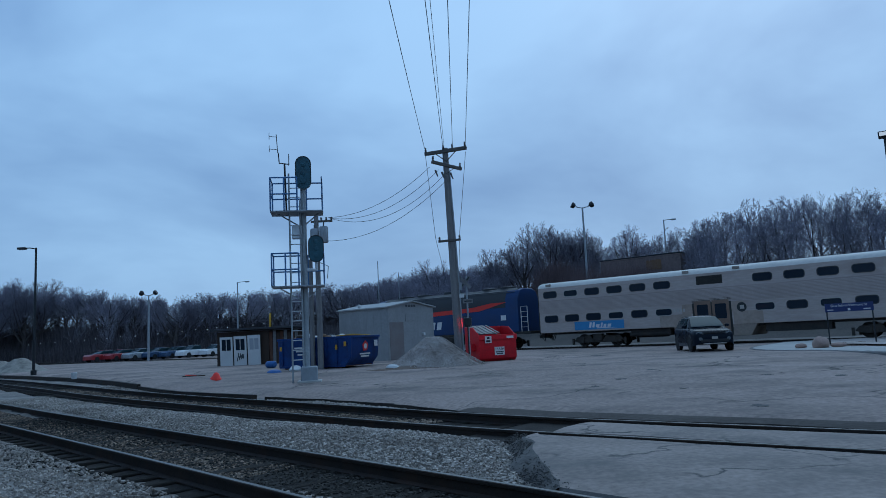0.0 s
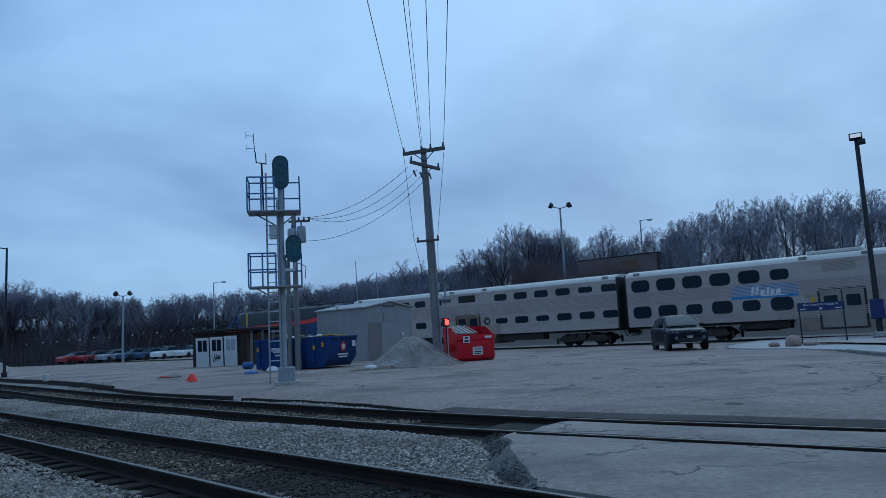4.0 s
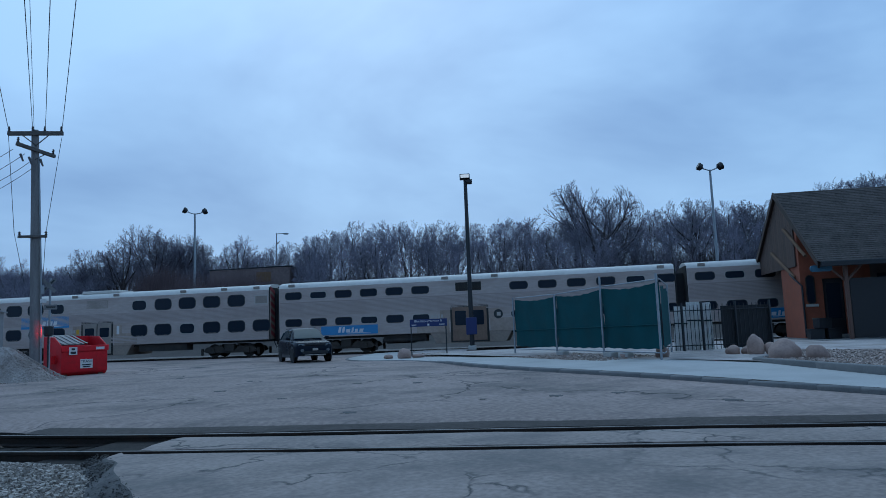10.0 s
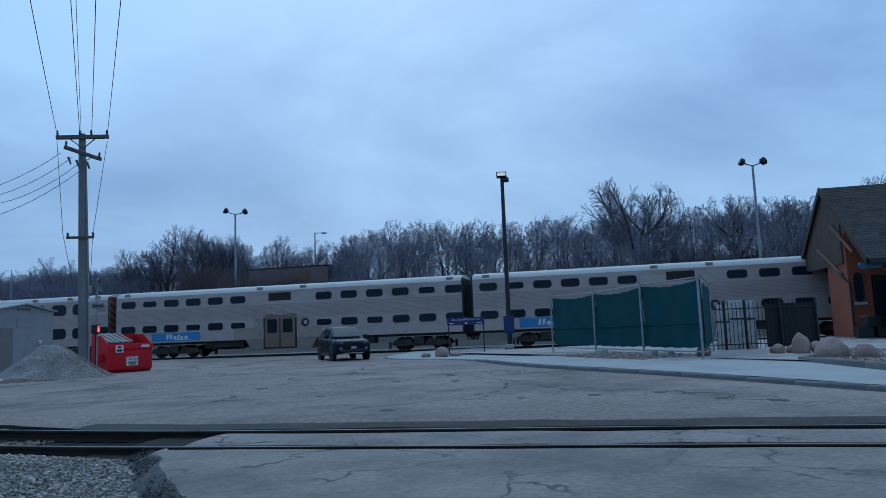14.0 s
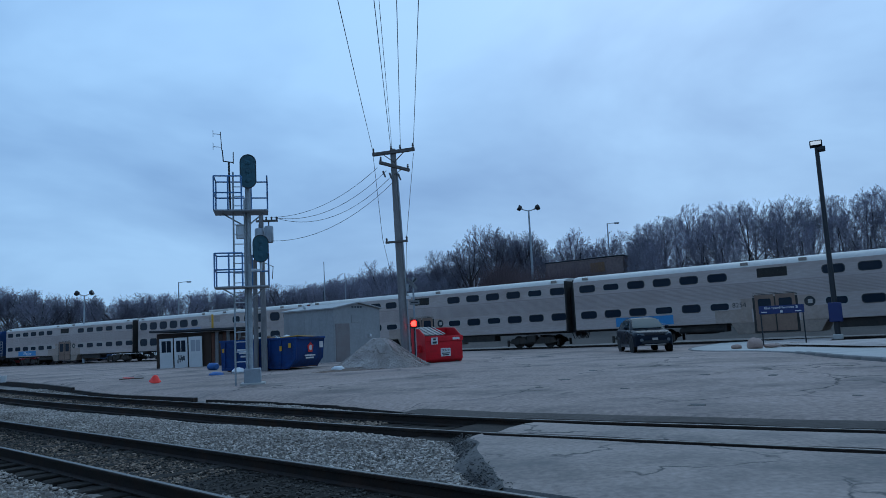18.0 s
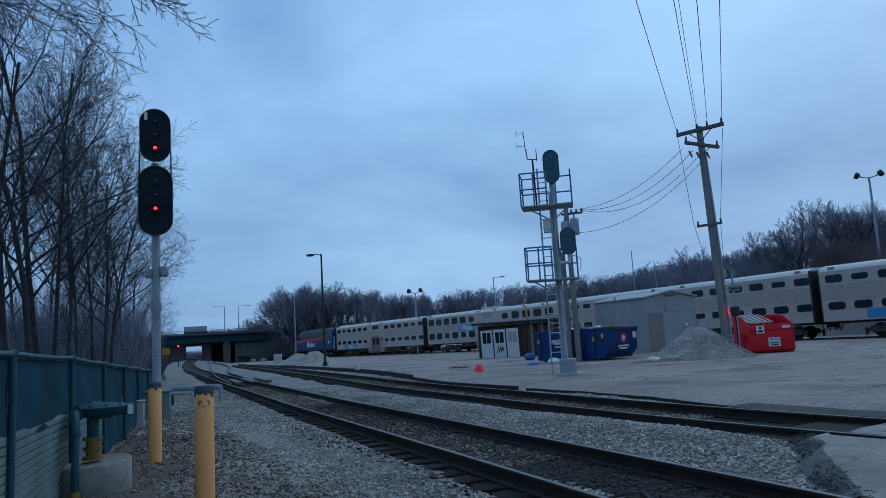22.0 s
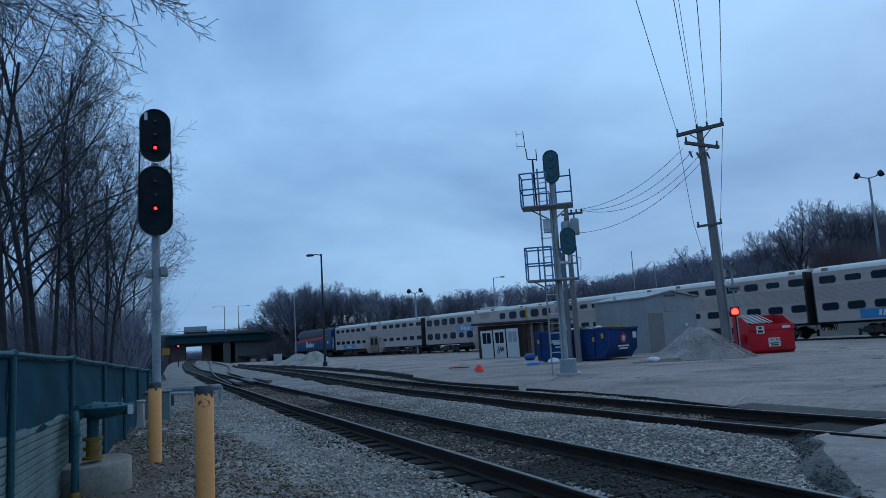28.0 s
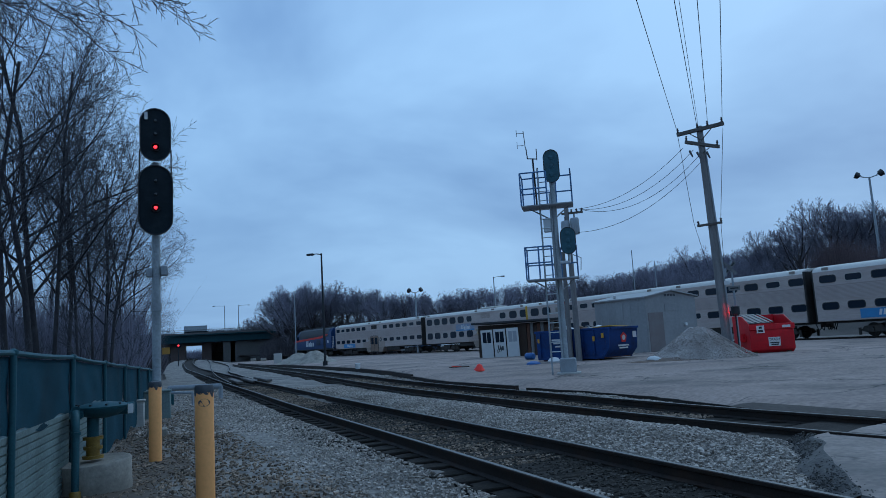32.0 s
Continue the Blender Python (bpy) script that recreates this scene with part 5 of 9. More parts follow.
def utility_pole():
    bx, by = 0.56, 33.1
    t = thing("utility_pole", pose(bx, by, 0.1), "weathered grey wooden utility pole with crossarms", "utility pole")
    tx, tz = -0.22, 10.15
    part("pole", Shape().tube([(0, 0, -0.1), (tx * 0.5, 0, tz * 0.5), (tx, 0, tz)], [0.21, 0.175, 0.135], 16), POLEWOOD, t)
    a1 = part("crossarm", Shape().box(-1.02, 1.02, -0.07, 0.07, -0.08, 0.08), CROSSARM, t, bevel=0.01, at=pose(tx + 0.02, -0.16, 9.98, 0, -2.6, -14))
    for xx in (-0.96, -0.1, 0.34, 0.95):
        insulator(a1, (xx, 0, 0.08))
    part("brace", Shape().tube([(-0.5, 0, -0.06), (0, 0, -0.5)], 0.022, 6).tube([(0.5, 0, -0.06), (0, 0, -0.5)], 0.022, 6), CROSSARM, a1)
    a2 = part("crossarm", Shape().box(-0.85, 0.85, -0.06, 0.06, -0.07, 0.07), CROSSARM, t, bevel=0.01, at=pose(tx + 0.05, -0.17, 9.28, 0, 6, 35))
    for xx in (-0.8, 0.75):
        insulator(a2, (xx, 0, 0.07))
    part("brace", Shape().tube([(0.4, 0, -0.06), (0, 0, -0.4)], 0.02, 6), CROSSARM, a2)
    for dx, dz in ((-0.5, 9.05), (-0.2, 8.95), (0.2, 8.9)):
        part("cutout", Shape().tube([(tx + dx, -0.25, dz), (tx + dx + 0.1, -0.32, dz - 0.3)], [0.05, 0.035], 8), INSULATOR, t)
    a3 = part("crossarm", Shape().box(-0.62, 0.42, -0.05, 0.05, -0.05, 0.05), CROSSARM, t, bevel=0.01, at=pose(tx * 0.55, -0.2, 5.72, 0, -3, 0))
    for xx in (-0.55, 0.38):
        insulator(a3, (xx, 0, 0.05), 0.16)
    part("conduit", Shape().tube([(tx * 0.9 + 0.14, -0.12, 9.0), (0.12, -0.17, 4.0), (0.19, -0.18, 0.1)], 0.03, 6), GALV, t)
    part("pole_sign", Shape().box(0.10, 0.32, -0.22, -0.20, 3.05, 3.2), WHITE, t)
    part("pole_tag", Shape().box(0.12, 0.24, -0.22, -0.20, 3.4, 3.75), GALV, t)
    return t


def second_pole():
    t = thing("transformer_pole", pose(-6.12, 34.9, 0.1), "wooden pole with grey transformer cans", "utility pole")
    part("pole", Shape().tube([(0, 0, -0.1), (-0.05, 0, 7.6)], [0.15, 0.11], 14), POLEWOOD, t)
    part("pole", Shape().tube([(-0.42, 0.2, -0.1), (-0.42, 0.2, 5.4)], [0.12, 0.10], 12), POLEWOOD, t)
    part("crossarm", Shape().box(-0.3, 0.75, -0.05, 0.05, 7.2, 7.3), CROSSARM, t, bevel=0.01)
    for xx in (0.2, 0.45, 0.7):
        insulator(t, (xx, 0, 7.3), 0.14)
    for xx, zz in ((0.35, 6.15), (-0.1, 6.05)):
        can = part("transformer", Shape().lathe([(0.0, 0), (0.2, 0.0), (0.22, 0.04), (0.22, 0.72), (0.18, 0.80), (0.0, 0.82)], 16, pose(xx, -0.25, zz)), GALV, t, "grey transformer can")
        part("bushing", Shape().tube([(xx, -0.25, zz + 0.8), (xx, -0.25, zz + 1.0)], 0.035, 8), INSULATOR, can)
    part("guy_bracket", Shape().tube([(0.1, 0, 5.2), (0.5, -0.1, 5.0), (0.45, -0.1, 4.4)], 0.02, 6), BLACKMETAL, t)
    return t


def wire(a, b, sag, r=0.012, name="overhead_wire", label="thin dark overhead wire", n=14):
    a, b = Vector(a), Vector(b)
    pts = [a.lerp(b, k / n) - Vector((0, 0, 4 * sag * (k / n) * (1 - k / n))) for k in range(n + 1)]
    return tagged(part(name, Shape().tube(pts, r, 5), WIRE), label, "wire", "overhead wires")


signal_tower()
trackside_signal()
utility_pole()
second_pole()
for xs, zs, xe in ((-0.62, 10.25, -2.05), (0.24, 10.32, -1.05), (0.30, 10.2, -0.75), (0.70, 10.35, -0.2), (1.30, 10.28, 0.25)):
    wire((xs, 32.95, zs), (xe, -20.0, 10.3), 0.45, 0.008 if xs == 0.30 else 0.0115)
for xs, zs, xe, ze, sg in ((-0.42, 9.35, -5.5, 7.45, 0.55), (0.0, 9.2, -5.45, 7.42, 0.75), (0.2, 8.9, -5.4, 7.4, 0.9), (0.25, 8.6, -5.6, 6.3, 0.7)):
    wire((xs, 32.95, zs), (xe, 34.5, ze), sg, 0.011)
wire((-0.60, 32.95, 10.0), (-0.30, 32.9, 5.95), 0.0, 0.011)
wire((1.30, 32.95, 10.0), (0.80, 32.9, 5.95), 0.0, 0.011)
wire((-0.30, 32.9, 5.95), (0.1, 32.9, 3.9), 0.0, 0.010)
wire((0.80, 32.9, 5.95), (0.72, 32.9, 3.4), 0.0, 0.010)


# ---- lamps ----
def lamp_single(x, y, h, label, arm=-0.9, head=GALV, pole=BLACKMETAL, z0=0.1, rot=0.0):
    t = thing("street_lamp", pose(x, y, z0, 0, 0, rot), label, "street lamp", "lamps of the yard")
    part("pole", Shape().tube([(0, 0, 0), (0, 0, h)], [0.11, 0.07], 12), pole, t)
    part("base", Shape().tube([(0, 0, 0), (0, 0, 0.35)], 0.2, 12), pole, t)
    part("arm", Shape().tube([(0, 0, h - 0.1), (arm * 0.6, 0, h), (arm, 0, h)], 0.04, 8), pole, t)
    hd = part("lamp_head", Shape().box(min(arm, arm - 0.6 if arm < 0 else arm + 0.6), max(arm, arm - 0.6 if arm < 0 else arm + 0.6), -0.16, 0.16, h - 0.09, h + 0.07), pole, t, bevel=0.03)
    part("lens", Shape().box(arm - 0.5 if arm < 0 else arm + 0.1, arm - 0.1 if arm < 0 else arm + 0.5, -0.12, 0.12, h - 0.11, h - 0.085), LIGHTGLASS, hd)
    return t


def lamp_twin(x, y, h, z0, label, pole=GALV, spread=0.75, rot=0.0):
    t = thing("floodlight_mast", pose(x, y, z0, 0, 0, rot), label, "street lamp", "twin floodlight masts")
    part("pole", Shape().tube([(0, 0, 0), (0, 0, h)], [0.16, 0.09], 12), pole, t)
    part("arm", Shape().tube([(-spread, 0, h + 0.12), (-0.1, 0, h - 0.05), (0.1, 0, h - 0.05), (spread, 0, h + 0.12)], 0.05, 8), pole, t)
    for sx in (-1, 1):
        hd = part("floodlight", Shape().lathe([(0.10, 0), (0.30, 0.12), (0.34, 0.42), (0.30, 0.46), (0.0, 0.46)], 14, pose(sx * spread * 1.05, -0.05, h + 0.15, 0, sx * 62, 0)), BLACKMETAL, t)
        part("yoke", Shape().tube([(sx * spread * 0.8, 0, h + 0.05), (sx * spread, 0, h + 0.3)], 0.03, 6), pole, hd)
    return t


lamp_single(-29.85, 52.05, 9.25, "black street lamp with a short arm beside the lot", arm=-0.75)
lb = thing("platform_lamp", pose(24.05, 37.55, 0.15, 0, 0, -33), "dark blue platform lamp with a square lit head", "street lamp")
part("pole", Shape().tube([(0, 0, 0), (0, 0, 10.8)], [0.15, 0.11], 14), BLACKMETAL, lb)
part("base", Shape().box(-0.25, 0.25, -0.25, 0.25, 0, 0.28), CONCRETE, lb, bevel=0.03)
part("cabinet", Shape().box(-0.33, 0.33, -0.26, 0.2, 0.95, 2.0), SIGNBLUE, lb, "dark blue box on the pole", bevel=0.03)
hd = part("lamp_head", Shape().box(-0.34, 0.30, -0.35, 0.30, 10.72, 11.02), BLACKMETAL, lb, bevel=0.03)
part("lens", Shape().box(-0.28, 0.24, -0.365, -0.345, 10.76, 10.96), LAMPGLOW, hd, "lit lamp panel")
part("lower_head", Shape().box(0.02, 0.42, -0.3, 0.3, 10.44, 10.66), BLACKMETAL, lb, bevel=0.03)
lamp_twin(15.75, 78.5, 11.7, 3.2, "galvanised twin floodlight mast behind the train", spread=0.75)
lamp_twin(51.0, 40.4, 14.0, 0.3, "grey twin floodlight mast by the station", spread=0.62, rot=-30)
lamp_twin(-37.4, 90.2, 8.2, 0.2, "dark twin floodlight mast by the parked cars", GALV, spread=0.6)
lamp_single(27.0, 86.0, 11.3, "thin grey street lamp behind the trees", arm=0.9, pole=GALV, z0=2.9)
lamp_single(-29.3, 101.0, 10.3, "thin grey street lamp beyond the yard", arm=1.1, pole=GALV, z0=0.2)


# ---- lot: containers, heaps, sheds ----
def dumpster():
    # local x along the front face, y to the back
    t = thing("red_dumpster", pose(1.50, 33.95, ground_z(1, 34), 0, 0, 22), "red steel dumpster with a black lid half open", "dumpster")
    W, D = 1.95, 1.65
    prof = [(0.0, 0.10), (0.16, 0.0), (D, 0.0), (D, 1.62), (0.55, 1.28), (0.02, 1.05)]
    front = Shape().extrude([(0.0, 0.14), (0.18, 0.0), (D, 0.0), (D, 1.0), (0.0, 1.0)], 0, 0, W)
    part("bin", front, RED, t, bevel=0.02)
    for xx in (0.0, W - 0.05):
        part("side_panel", Shape().extrude([(0.02, 0.95), (D, 0.95), (D, 1.66), (0.70, 1.62), (0.02, 1.22)], 0, xx, xx + 0.05), RED, t, bevel=0.008)
    part("back_panel", Shape().box(0.05, W - 0.05, D - 0.05, D, 0.95, 1.66), RED, t)
    part("front_lip", Shape().box(-0.03, W + 0.03, -0.05, 0.05, 1.0, 1.24), RED, t, bevel=0.012)
    part("inside", Shape().box(0.06, W - 0.06, 0.06, D - 0.06, 1.0, 1.06), RUST, t)
    lid = part("lid", Shape().box(0.04, W * 0.52, 0.0, 1.62, 0, 0.03), BLACKLID, t, "black ribbed plastic lid", at=pose(0, 0.10, 1.27, 15, 0, 0))
    for k in range(5):
        part("rib", Shape().box(0.08 + k * 0.25, 0.16 + k * 0.25, 0.05, 1.55, 0.03, 0.055), BLACKLID, lid)
    part("lid", Shape().box(W * 0.54, W - 0.04, 0.0, 0.9, 0, 0.03), BLACKLID, t, "black lid thrown back", at=pose(0, D + 0.10, 1.60, -92, 0, 0))
    for xx in (-0.07, W + 0.0):
        part("fork_pocket", Shape().box(xx, xx + 0.07, 0.35, 1.1, 0.55, 0.78), RED, t, bevel=0.01)
    part("pocket_box", Shape().box(-0.22, 0.0, 0.45, 0.75, 0.50, 0.85), RED, t, bevel=0.01)
    part("label", Shape().box(0.28, 0.62, -0.062, -0.052, 0.86, 1.18), WHITE, t, "white sticker")
    part("label_print", Shape().box(0.34, 0.56, -0.066, -0.061, 0.90, 1.0).box(0.38, 0.52, -0.066, -0.061, 1.05, 1.14), BLACKPAINT, t)
    tr = part("trash_sign", Shape().box(0.78, 1.30, -0.012, -0.002, 0.28, 0.66), WHITE, t, "white trash sign")
    words("TRASH", 0.16, BLACKPAINT, tr, pose(1.04, -0.014, 0.56, 90, 0, 0))
    part("bars", Shape().box(0.84, 1.24, -0.016, -0.011, 0.40, 0.45).box(0.88, 1.20, -0.016, -0.011, 0.32, 0.37), BLACKPAINT, tr)
    part("number_sticker", Shape().box(1.42, 1.78, -0.062, -0.052, 1.05, 1.16), WHITE, t)
    for xx in (0.1, W - 0.35):
        part("skid", Shape().box(xx, xx + 0.2, 0.1, D - 0.1, -0.02, 0.06), RUST, t)
    return t


ROLLOFF = pose(-4.53, 34.45, 0.13, 0, 0, 153)


def rolloff():
    # local x runs along the long side to the far left, the end wall with the emblem stands at x = 0
    t = thing("rolloff_container", ROLLOFF, "dark blue roll-off container heaped with rubbish", "dumpster")
    L, Wd, H = 4.5, 2.35, 1.5
    side = [(0.42, 0.14), (0.10, 0.5), (0.0, H), (L, H), (L - 0.1, 0.14)]
    for y in (0.0, -Wd):
        part("side_wall", Shape().extrude(side, 1, y - 0.03, y + 0.03), NAVY, t, bevel=0.01)
        part("top_rail", Shape().box(-0.05, L + 0.05, y - 0.05, y + 0.07, H - 0.06, H + 0.05), NAVY, t, bevel=0.01)
        part("bottom_rail", Shape().box(0.42, L - 0.1, y - 0.05, y + 0.06, 0.08, 0.2), NAVY, t, bevel=0.01)
    part("end_wall", Shape().add([(0.42, 0.0, 0.14), (0.42, -Wd, 0.14), (0.10, 0, 0.5), (0.10, -Wd, 0.5), (0.0, 0, H), (0.0, -Wd, H)], [(0, 1, 3, 2), (2, 3, 5, 4)]), NAVY, t)
    part("end_wall", Shape().box(L - 0.1, L - 0.04, -Wd, 0, 0.14, H), NAVY, t)
    part("floor", Shape().box(0.42, L - 0.1, -Wd, 0, 0.1, 0.2), RUST, t)
    part("top_rail", Shape().box(-0.08, 0.04, -Wd, 0, H - 0.06, H + 0.05), NAVY, t, bevel=0.01)
    for k in range(6):
        xx = 0.85 + k * 0.66
        part("rib", Shape().box(xx, xx + 0.10, 0.03, 0.10, 0.2, H - 0.06), NAVY, t, bevel=0.008)
    part("corner_post", Shape().extrude([(0.36, 0.14), (0.06, 0.5), (-0.03, H + 0.03), (0.14, H + 0.03), (0.22, 0.52), (0.52, 0.14)], 1, -0.02, 0.10), NAVY, t, bevel=0.01)
    em = part("emblem", Shape().lathe([(0.27, 0), (0.27, 0.012), (0, 0.012)], 5, pose(0.03, -1.15, 1.02, 0, -93, 0)), LOCORED, t, "red and white star emblem")
    part("emblem_centre", Shape().lathe([(0.13, 0), (0.13, 0.01), (0, 0.01)], 10, pose(0.018, -1.15, 1.02, 0, -93, 0)), WHITE, em)
    for k, (a, b) in enumerate(((-1.6, -0.7), (-1.5, -0.8))):
        part("lettering_bar", Shape().box(0.045 + 0.01 * k, 0.06 + 0.01 * k, a, b, 0.62 - k * 0.12, 0.69 - k * 0.12), WHITE, t)
    for k, (a, b) in enumerate(((2.65, 3.4), (2.75, 3.3), (2.6, 3.2))):
        part("lettering_bar", Shape().box(a, b, 0.104, 0.11, 1.02 - k * 0.16, 1.10 - k * 0.16), WHITE, t)
    part("sticker", Shape().box(0.28, 0.42, 0.104, 0.11, 1.06, 1.28), YELLOWSIGN, t)
    part("sticker", Shape().box(0.80, 0.92, 0.104, 0.115, 0.92, 1.15), YELLOWSIGN, t)
    part("sticker", Shape().box(-0.02, -0.005, -2.2, -1.9, 1.0, 1.3), WHITE, t)
    part("sticker", Shape().box(4.2, 4.32, 0.104, 0.11, 0.95, 1.15), YELLOWSIGN, t)
    for xx in (0.8, 4.0):
        part("wheel", Shape().tube([(xx, 0.0, 0.12), (xx, -0.25, 0.12)], 0.12, 12), RUST, t)
    return t


def rubbish():
    """Loose boards, bags and scraps heaped in the blue container."""
    random.seed(5)
    base = ROLLOFF
    for k in range(34):
        x, y = random.uniform(1.0, 4.2), random.uniform(-2.0, -0.2)
        m = base @ pose(x, y, 1.40 + random.uniform(0, 0.22), random.uniform(-25, 25), random.uniform(-25, 25), random.uniform(0, 180))
        mt = random.choice([WHITE, DARKWOOD, TANWOOD, BLACKLID, FRAME, CROSSARM, WHITE])
        w = random.uniform(0.1, 0.35)
        sh = Shape().box(-w, w, -w * 0.5, w * 0.5, -0.03, 0.03) if k % 3 else Shape().lathe([(0.05, -0.1), (0.2, -0.03), (0.22, 0.06), (0.12, 0.15), (0.02, 0.17)], 8)
        tagged(part("rubbish", sh, mt, at=m, bevel=0.01), "crumpled rubbish heaped in the blue container", "rubbish", "rubbish in the container")
    tagged(part("rubbish_board", Shape().box(-0.9, 0.9, -0.5, 0.5, 0, 0.05), YELLOWSIGN, at=base @ pose(0.75, -1.2, 1.53, 3, -2, 95), bevel=0.01), "yellow board lying on the blue container", "rubbish")


def heap(name, cx, cy, rx, ry, h, label, material=GRAVEL, seed=0, dirt_skirt=False):
    vs, fs = [], []
    R, S = 22, 44
    z0 = ground_z(cx, cy)
    for i in range(R + 1):
        q = i / R
        for k in range(S):
            a = 2 * math.pi * k / S
            wob = 1 + 0.16 * noise.noise(Vector((math.cos(a) * 1.3, math.sin(a) * 1.3, seed)))
            x, y = cx + rx * q * wob * math.cos(a), cy + ry * q * wob * math.sin(a)
            z = h * max(0.0, 1 - q) ** 1.15 * (1 - 0.16 * math.exp(-(q / 0.12) ** 2)) + 0.05 * noise.noise(Vector((x * 2.2, y * 2.2, seed))) * (1 if q < 0.95 else 0.2)
            vs.append((x, y, z0 - 0.04 + z + 0.03 * noise.noise(Vector((x * 6, y * 6, 1 + seed)))))
    for i in range(R):
        for k in range(S):
            fs.append((i * S + k, (i + 1) * S + k, (i + 1) * S + (k + 1) % S, i * S + (k + 1) % S))
    return tagged(part(name, Shape().add(vs, fs), material, smooth=80), label, "gravel heap")


def grey_shed():
    # local x along the gable front to the back right, y along the long wall to the left
    N0 = Vector((-3.48, 43.0, 0))
    t = thing("metal_shed", pose(N0.x, N0.y, 0.12, 0, 0, 49.4), "plain grey metal shed with a low pitched roof", "shed")
    W, L, E, R = 4.1, 4.4, 3.2, 3.52
    part("gable_wall", Shape().extrude([(0, 0), (W, 0), (W, E), (W / 2, R), (0, E)], 1, 0.0, 0.08), SHEDWALL, t, bevel=0.01)
    part("gable_wall", Shape().extrude([(0, 0), (W, 0), (W, E), (W / 2, R), (0, E)], 1, L - 0.08, L), SHEDWALL, t)
    part("side_wall", Shape().box(0.0, 0.08, 0.08, L - 0.08, 0, E), SHEDWALL, t)
    part("side_wall", Shape().box(W - 0.08, W, 0.08, L - 0.08, 0, E), SHEDWALL, t)
    for a, b in ((-0.12, W / 2), (W + 0.12, W / 2)):
        part("roof_panel", Shape().add([(a, -0.15, E - 0.02), (b, -0.15, R + 0.03), (b, L + 0.15, R + 0.03), (a, L + 0.15, E - 0.02), (a, -0.15, E + 0.05), (b, -0.15, R + 0.10), (b, L + 0.15, R + 0.10), (a, L + 0.15, E + 0.05)], [(0, 1, 2, 3), (4, 5, 6, 7), (0, 1, 5, 4), (1, 2, 6, 5), (2, 3, 7, 6), (3, 0, 4, 7)]), SHEDROOF, t)
    seam = make_mesh("seam", Shape().box(-0.012, 0.0, -0.015, 0.015, 0.05, E - 0.05), SHEDWALL)
    for k in range(6):
        part("seam", seam, SHEDWALL, t, at=pose(0, 0.6 + k * 0.65, 0))
    part("door", Shape().box(0.12, 1.3, -0.03, 0.0, 0.05, 2.3), SHEDDOOR, t, "faded red flush door", bevel=0.008)
    part("vent", Shape().box(1.5, 2.5, -0.03, 0.0, 2.35, 2.8), SHEDWALL, t, bevel=0.01)
    part("wall_lamp", Shape().box(2.95, 3.13, -0.16, 0.0, 1.45, 1.62), WHITE, t, bevel=0.02)
    part("roof_lamp", Shape().lathe([(0.06, 0), (0.11, 0.08), (0.09, 0.2), (0.0, 0.24)], 10, pose(0.1, 2.6, E + 0.1)), WHITE, t)
    bars = Shape()
    for k in range(4):
        bars.box(1.55 + k * 0.24, 1.72 + k * 0.24, -0.012, -0.002, 3.22, 3.36)
    part("lettering_bars", bars, BLACKLID, t)
    return t


def leaning_doors():
    """A dark open hut with three old white doors stood against its front."""
    t = thing("dark_hut", pose(-15.35, 49.3, 0.12, 0, 0, -3), "low dark timber hut with a flat overhanging roof", "shed")
    part("back_wall", Shape().box(-0.4, 5.6, 2.2, 2.3, 0, 2.35), DARKWOOD, t)
    part("front_wall", Shape().box(-0.4, 3.2, 0.05, 0.13, 0, 2.3), DARKWOOD, t)
    for x in (-0.4, 5.5):
        part("side_wall", Shape().box(x, x + 0.1, 0.13, 2.2, 0, 2.3), DARKWOOD, t)
    part("roof", Shape().box(-0.7, 5.9, -0.5, 2.6, 2.38, 2.52), LOCODARK, t, "dark flat roof", bevel=0.02)
    for k in range(9):
        part("plank", Shape().box(3.25 + k * 0.25, 3.46 + k * 0.25, 0.0, 0.05, 0.0, 2.2 + 0.1 * math.sin(k * 2.1)), (RUST, WEATHERWHITE, DARKWOOD)[k % 3], t)
    part("yellow_marker", Shape().box(3.28, 3.42, -0.1, -0.05, 2.52, 3.45), YELLOWSIGN, t, bevel=0.02)
    for k in range(3):
        d = thing("old_door", pose(-15.42 + k * 0.95, 49.02 - 0.03 * k, 0.13, 4, 0, -3), "old white panelled door leaning on a dark hut", "door", "old white doors")
        part("leaf", Shape().box(0, 0.87, 0, 0.045, 0, 1.96 + 0.03 * k), WHITE, d, bevel=0.006)
        for j in range(2):
            part("pane", Shape().box(0.14 + j * 0.33, 0.42 + j * 0.33, -0.008, 0.0, 1.05, 1.8), WINDOW if k < 2 else LIGHTGLASS, d)
        part("lower_panel", Shape().box(0.14, 0.76, -0.010, 0.0, 0.18, 0.88), WHITE, d, bevel=0.006)
        if k == 1:
            sc = Shape()
            for j in range(7):
                sc.box(0.2 + 0.07 * j, 0.27 + 0.07 * j, -0.014, -0.009, 0.3 + 0.25 * abs(math.sin(j * 1.7)), 0.55 + 0.3 * abs(math.sin(j * 1.7)))
            part("scribble", sc, BLACKLID, d)
    return t


dumpster()
rolloff()
rubbish()
heap("gravel_mound", -0.58, 32.0, 2.15, 1.9, 1.62, "grey heap of crushed gravel on the lot", seed=0)
heap("soil_spill", -1.6, 30.6, 2.4, 0.7, 0.20, "low brown spill of soil before the gravel heap", SPILL, seed=3)
heap("gravel_mound", -37.6, 63.5, 2.6, 2.2, 1.5, "pale heap of gravel at the far end of the lot", DRUM, seed=1)
heap("gravel_mound", -41.4, 66.6, 2.6, 2.2, 1.3, "pale heap of gravel at the far end of the lot", DRUM, seed=2)
grey_shed()
leaning_doors()


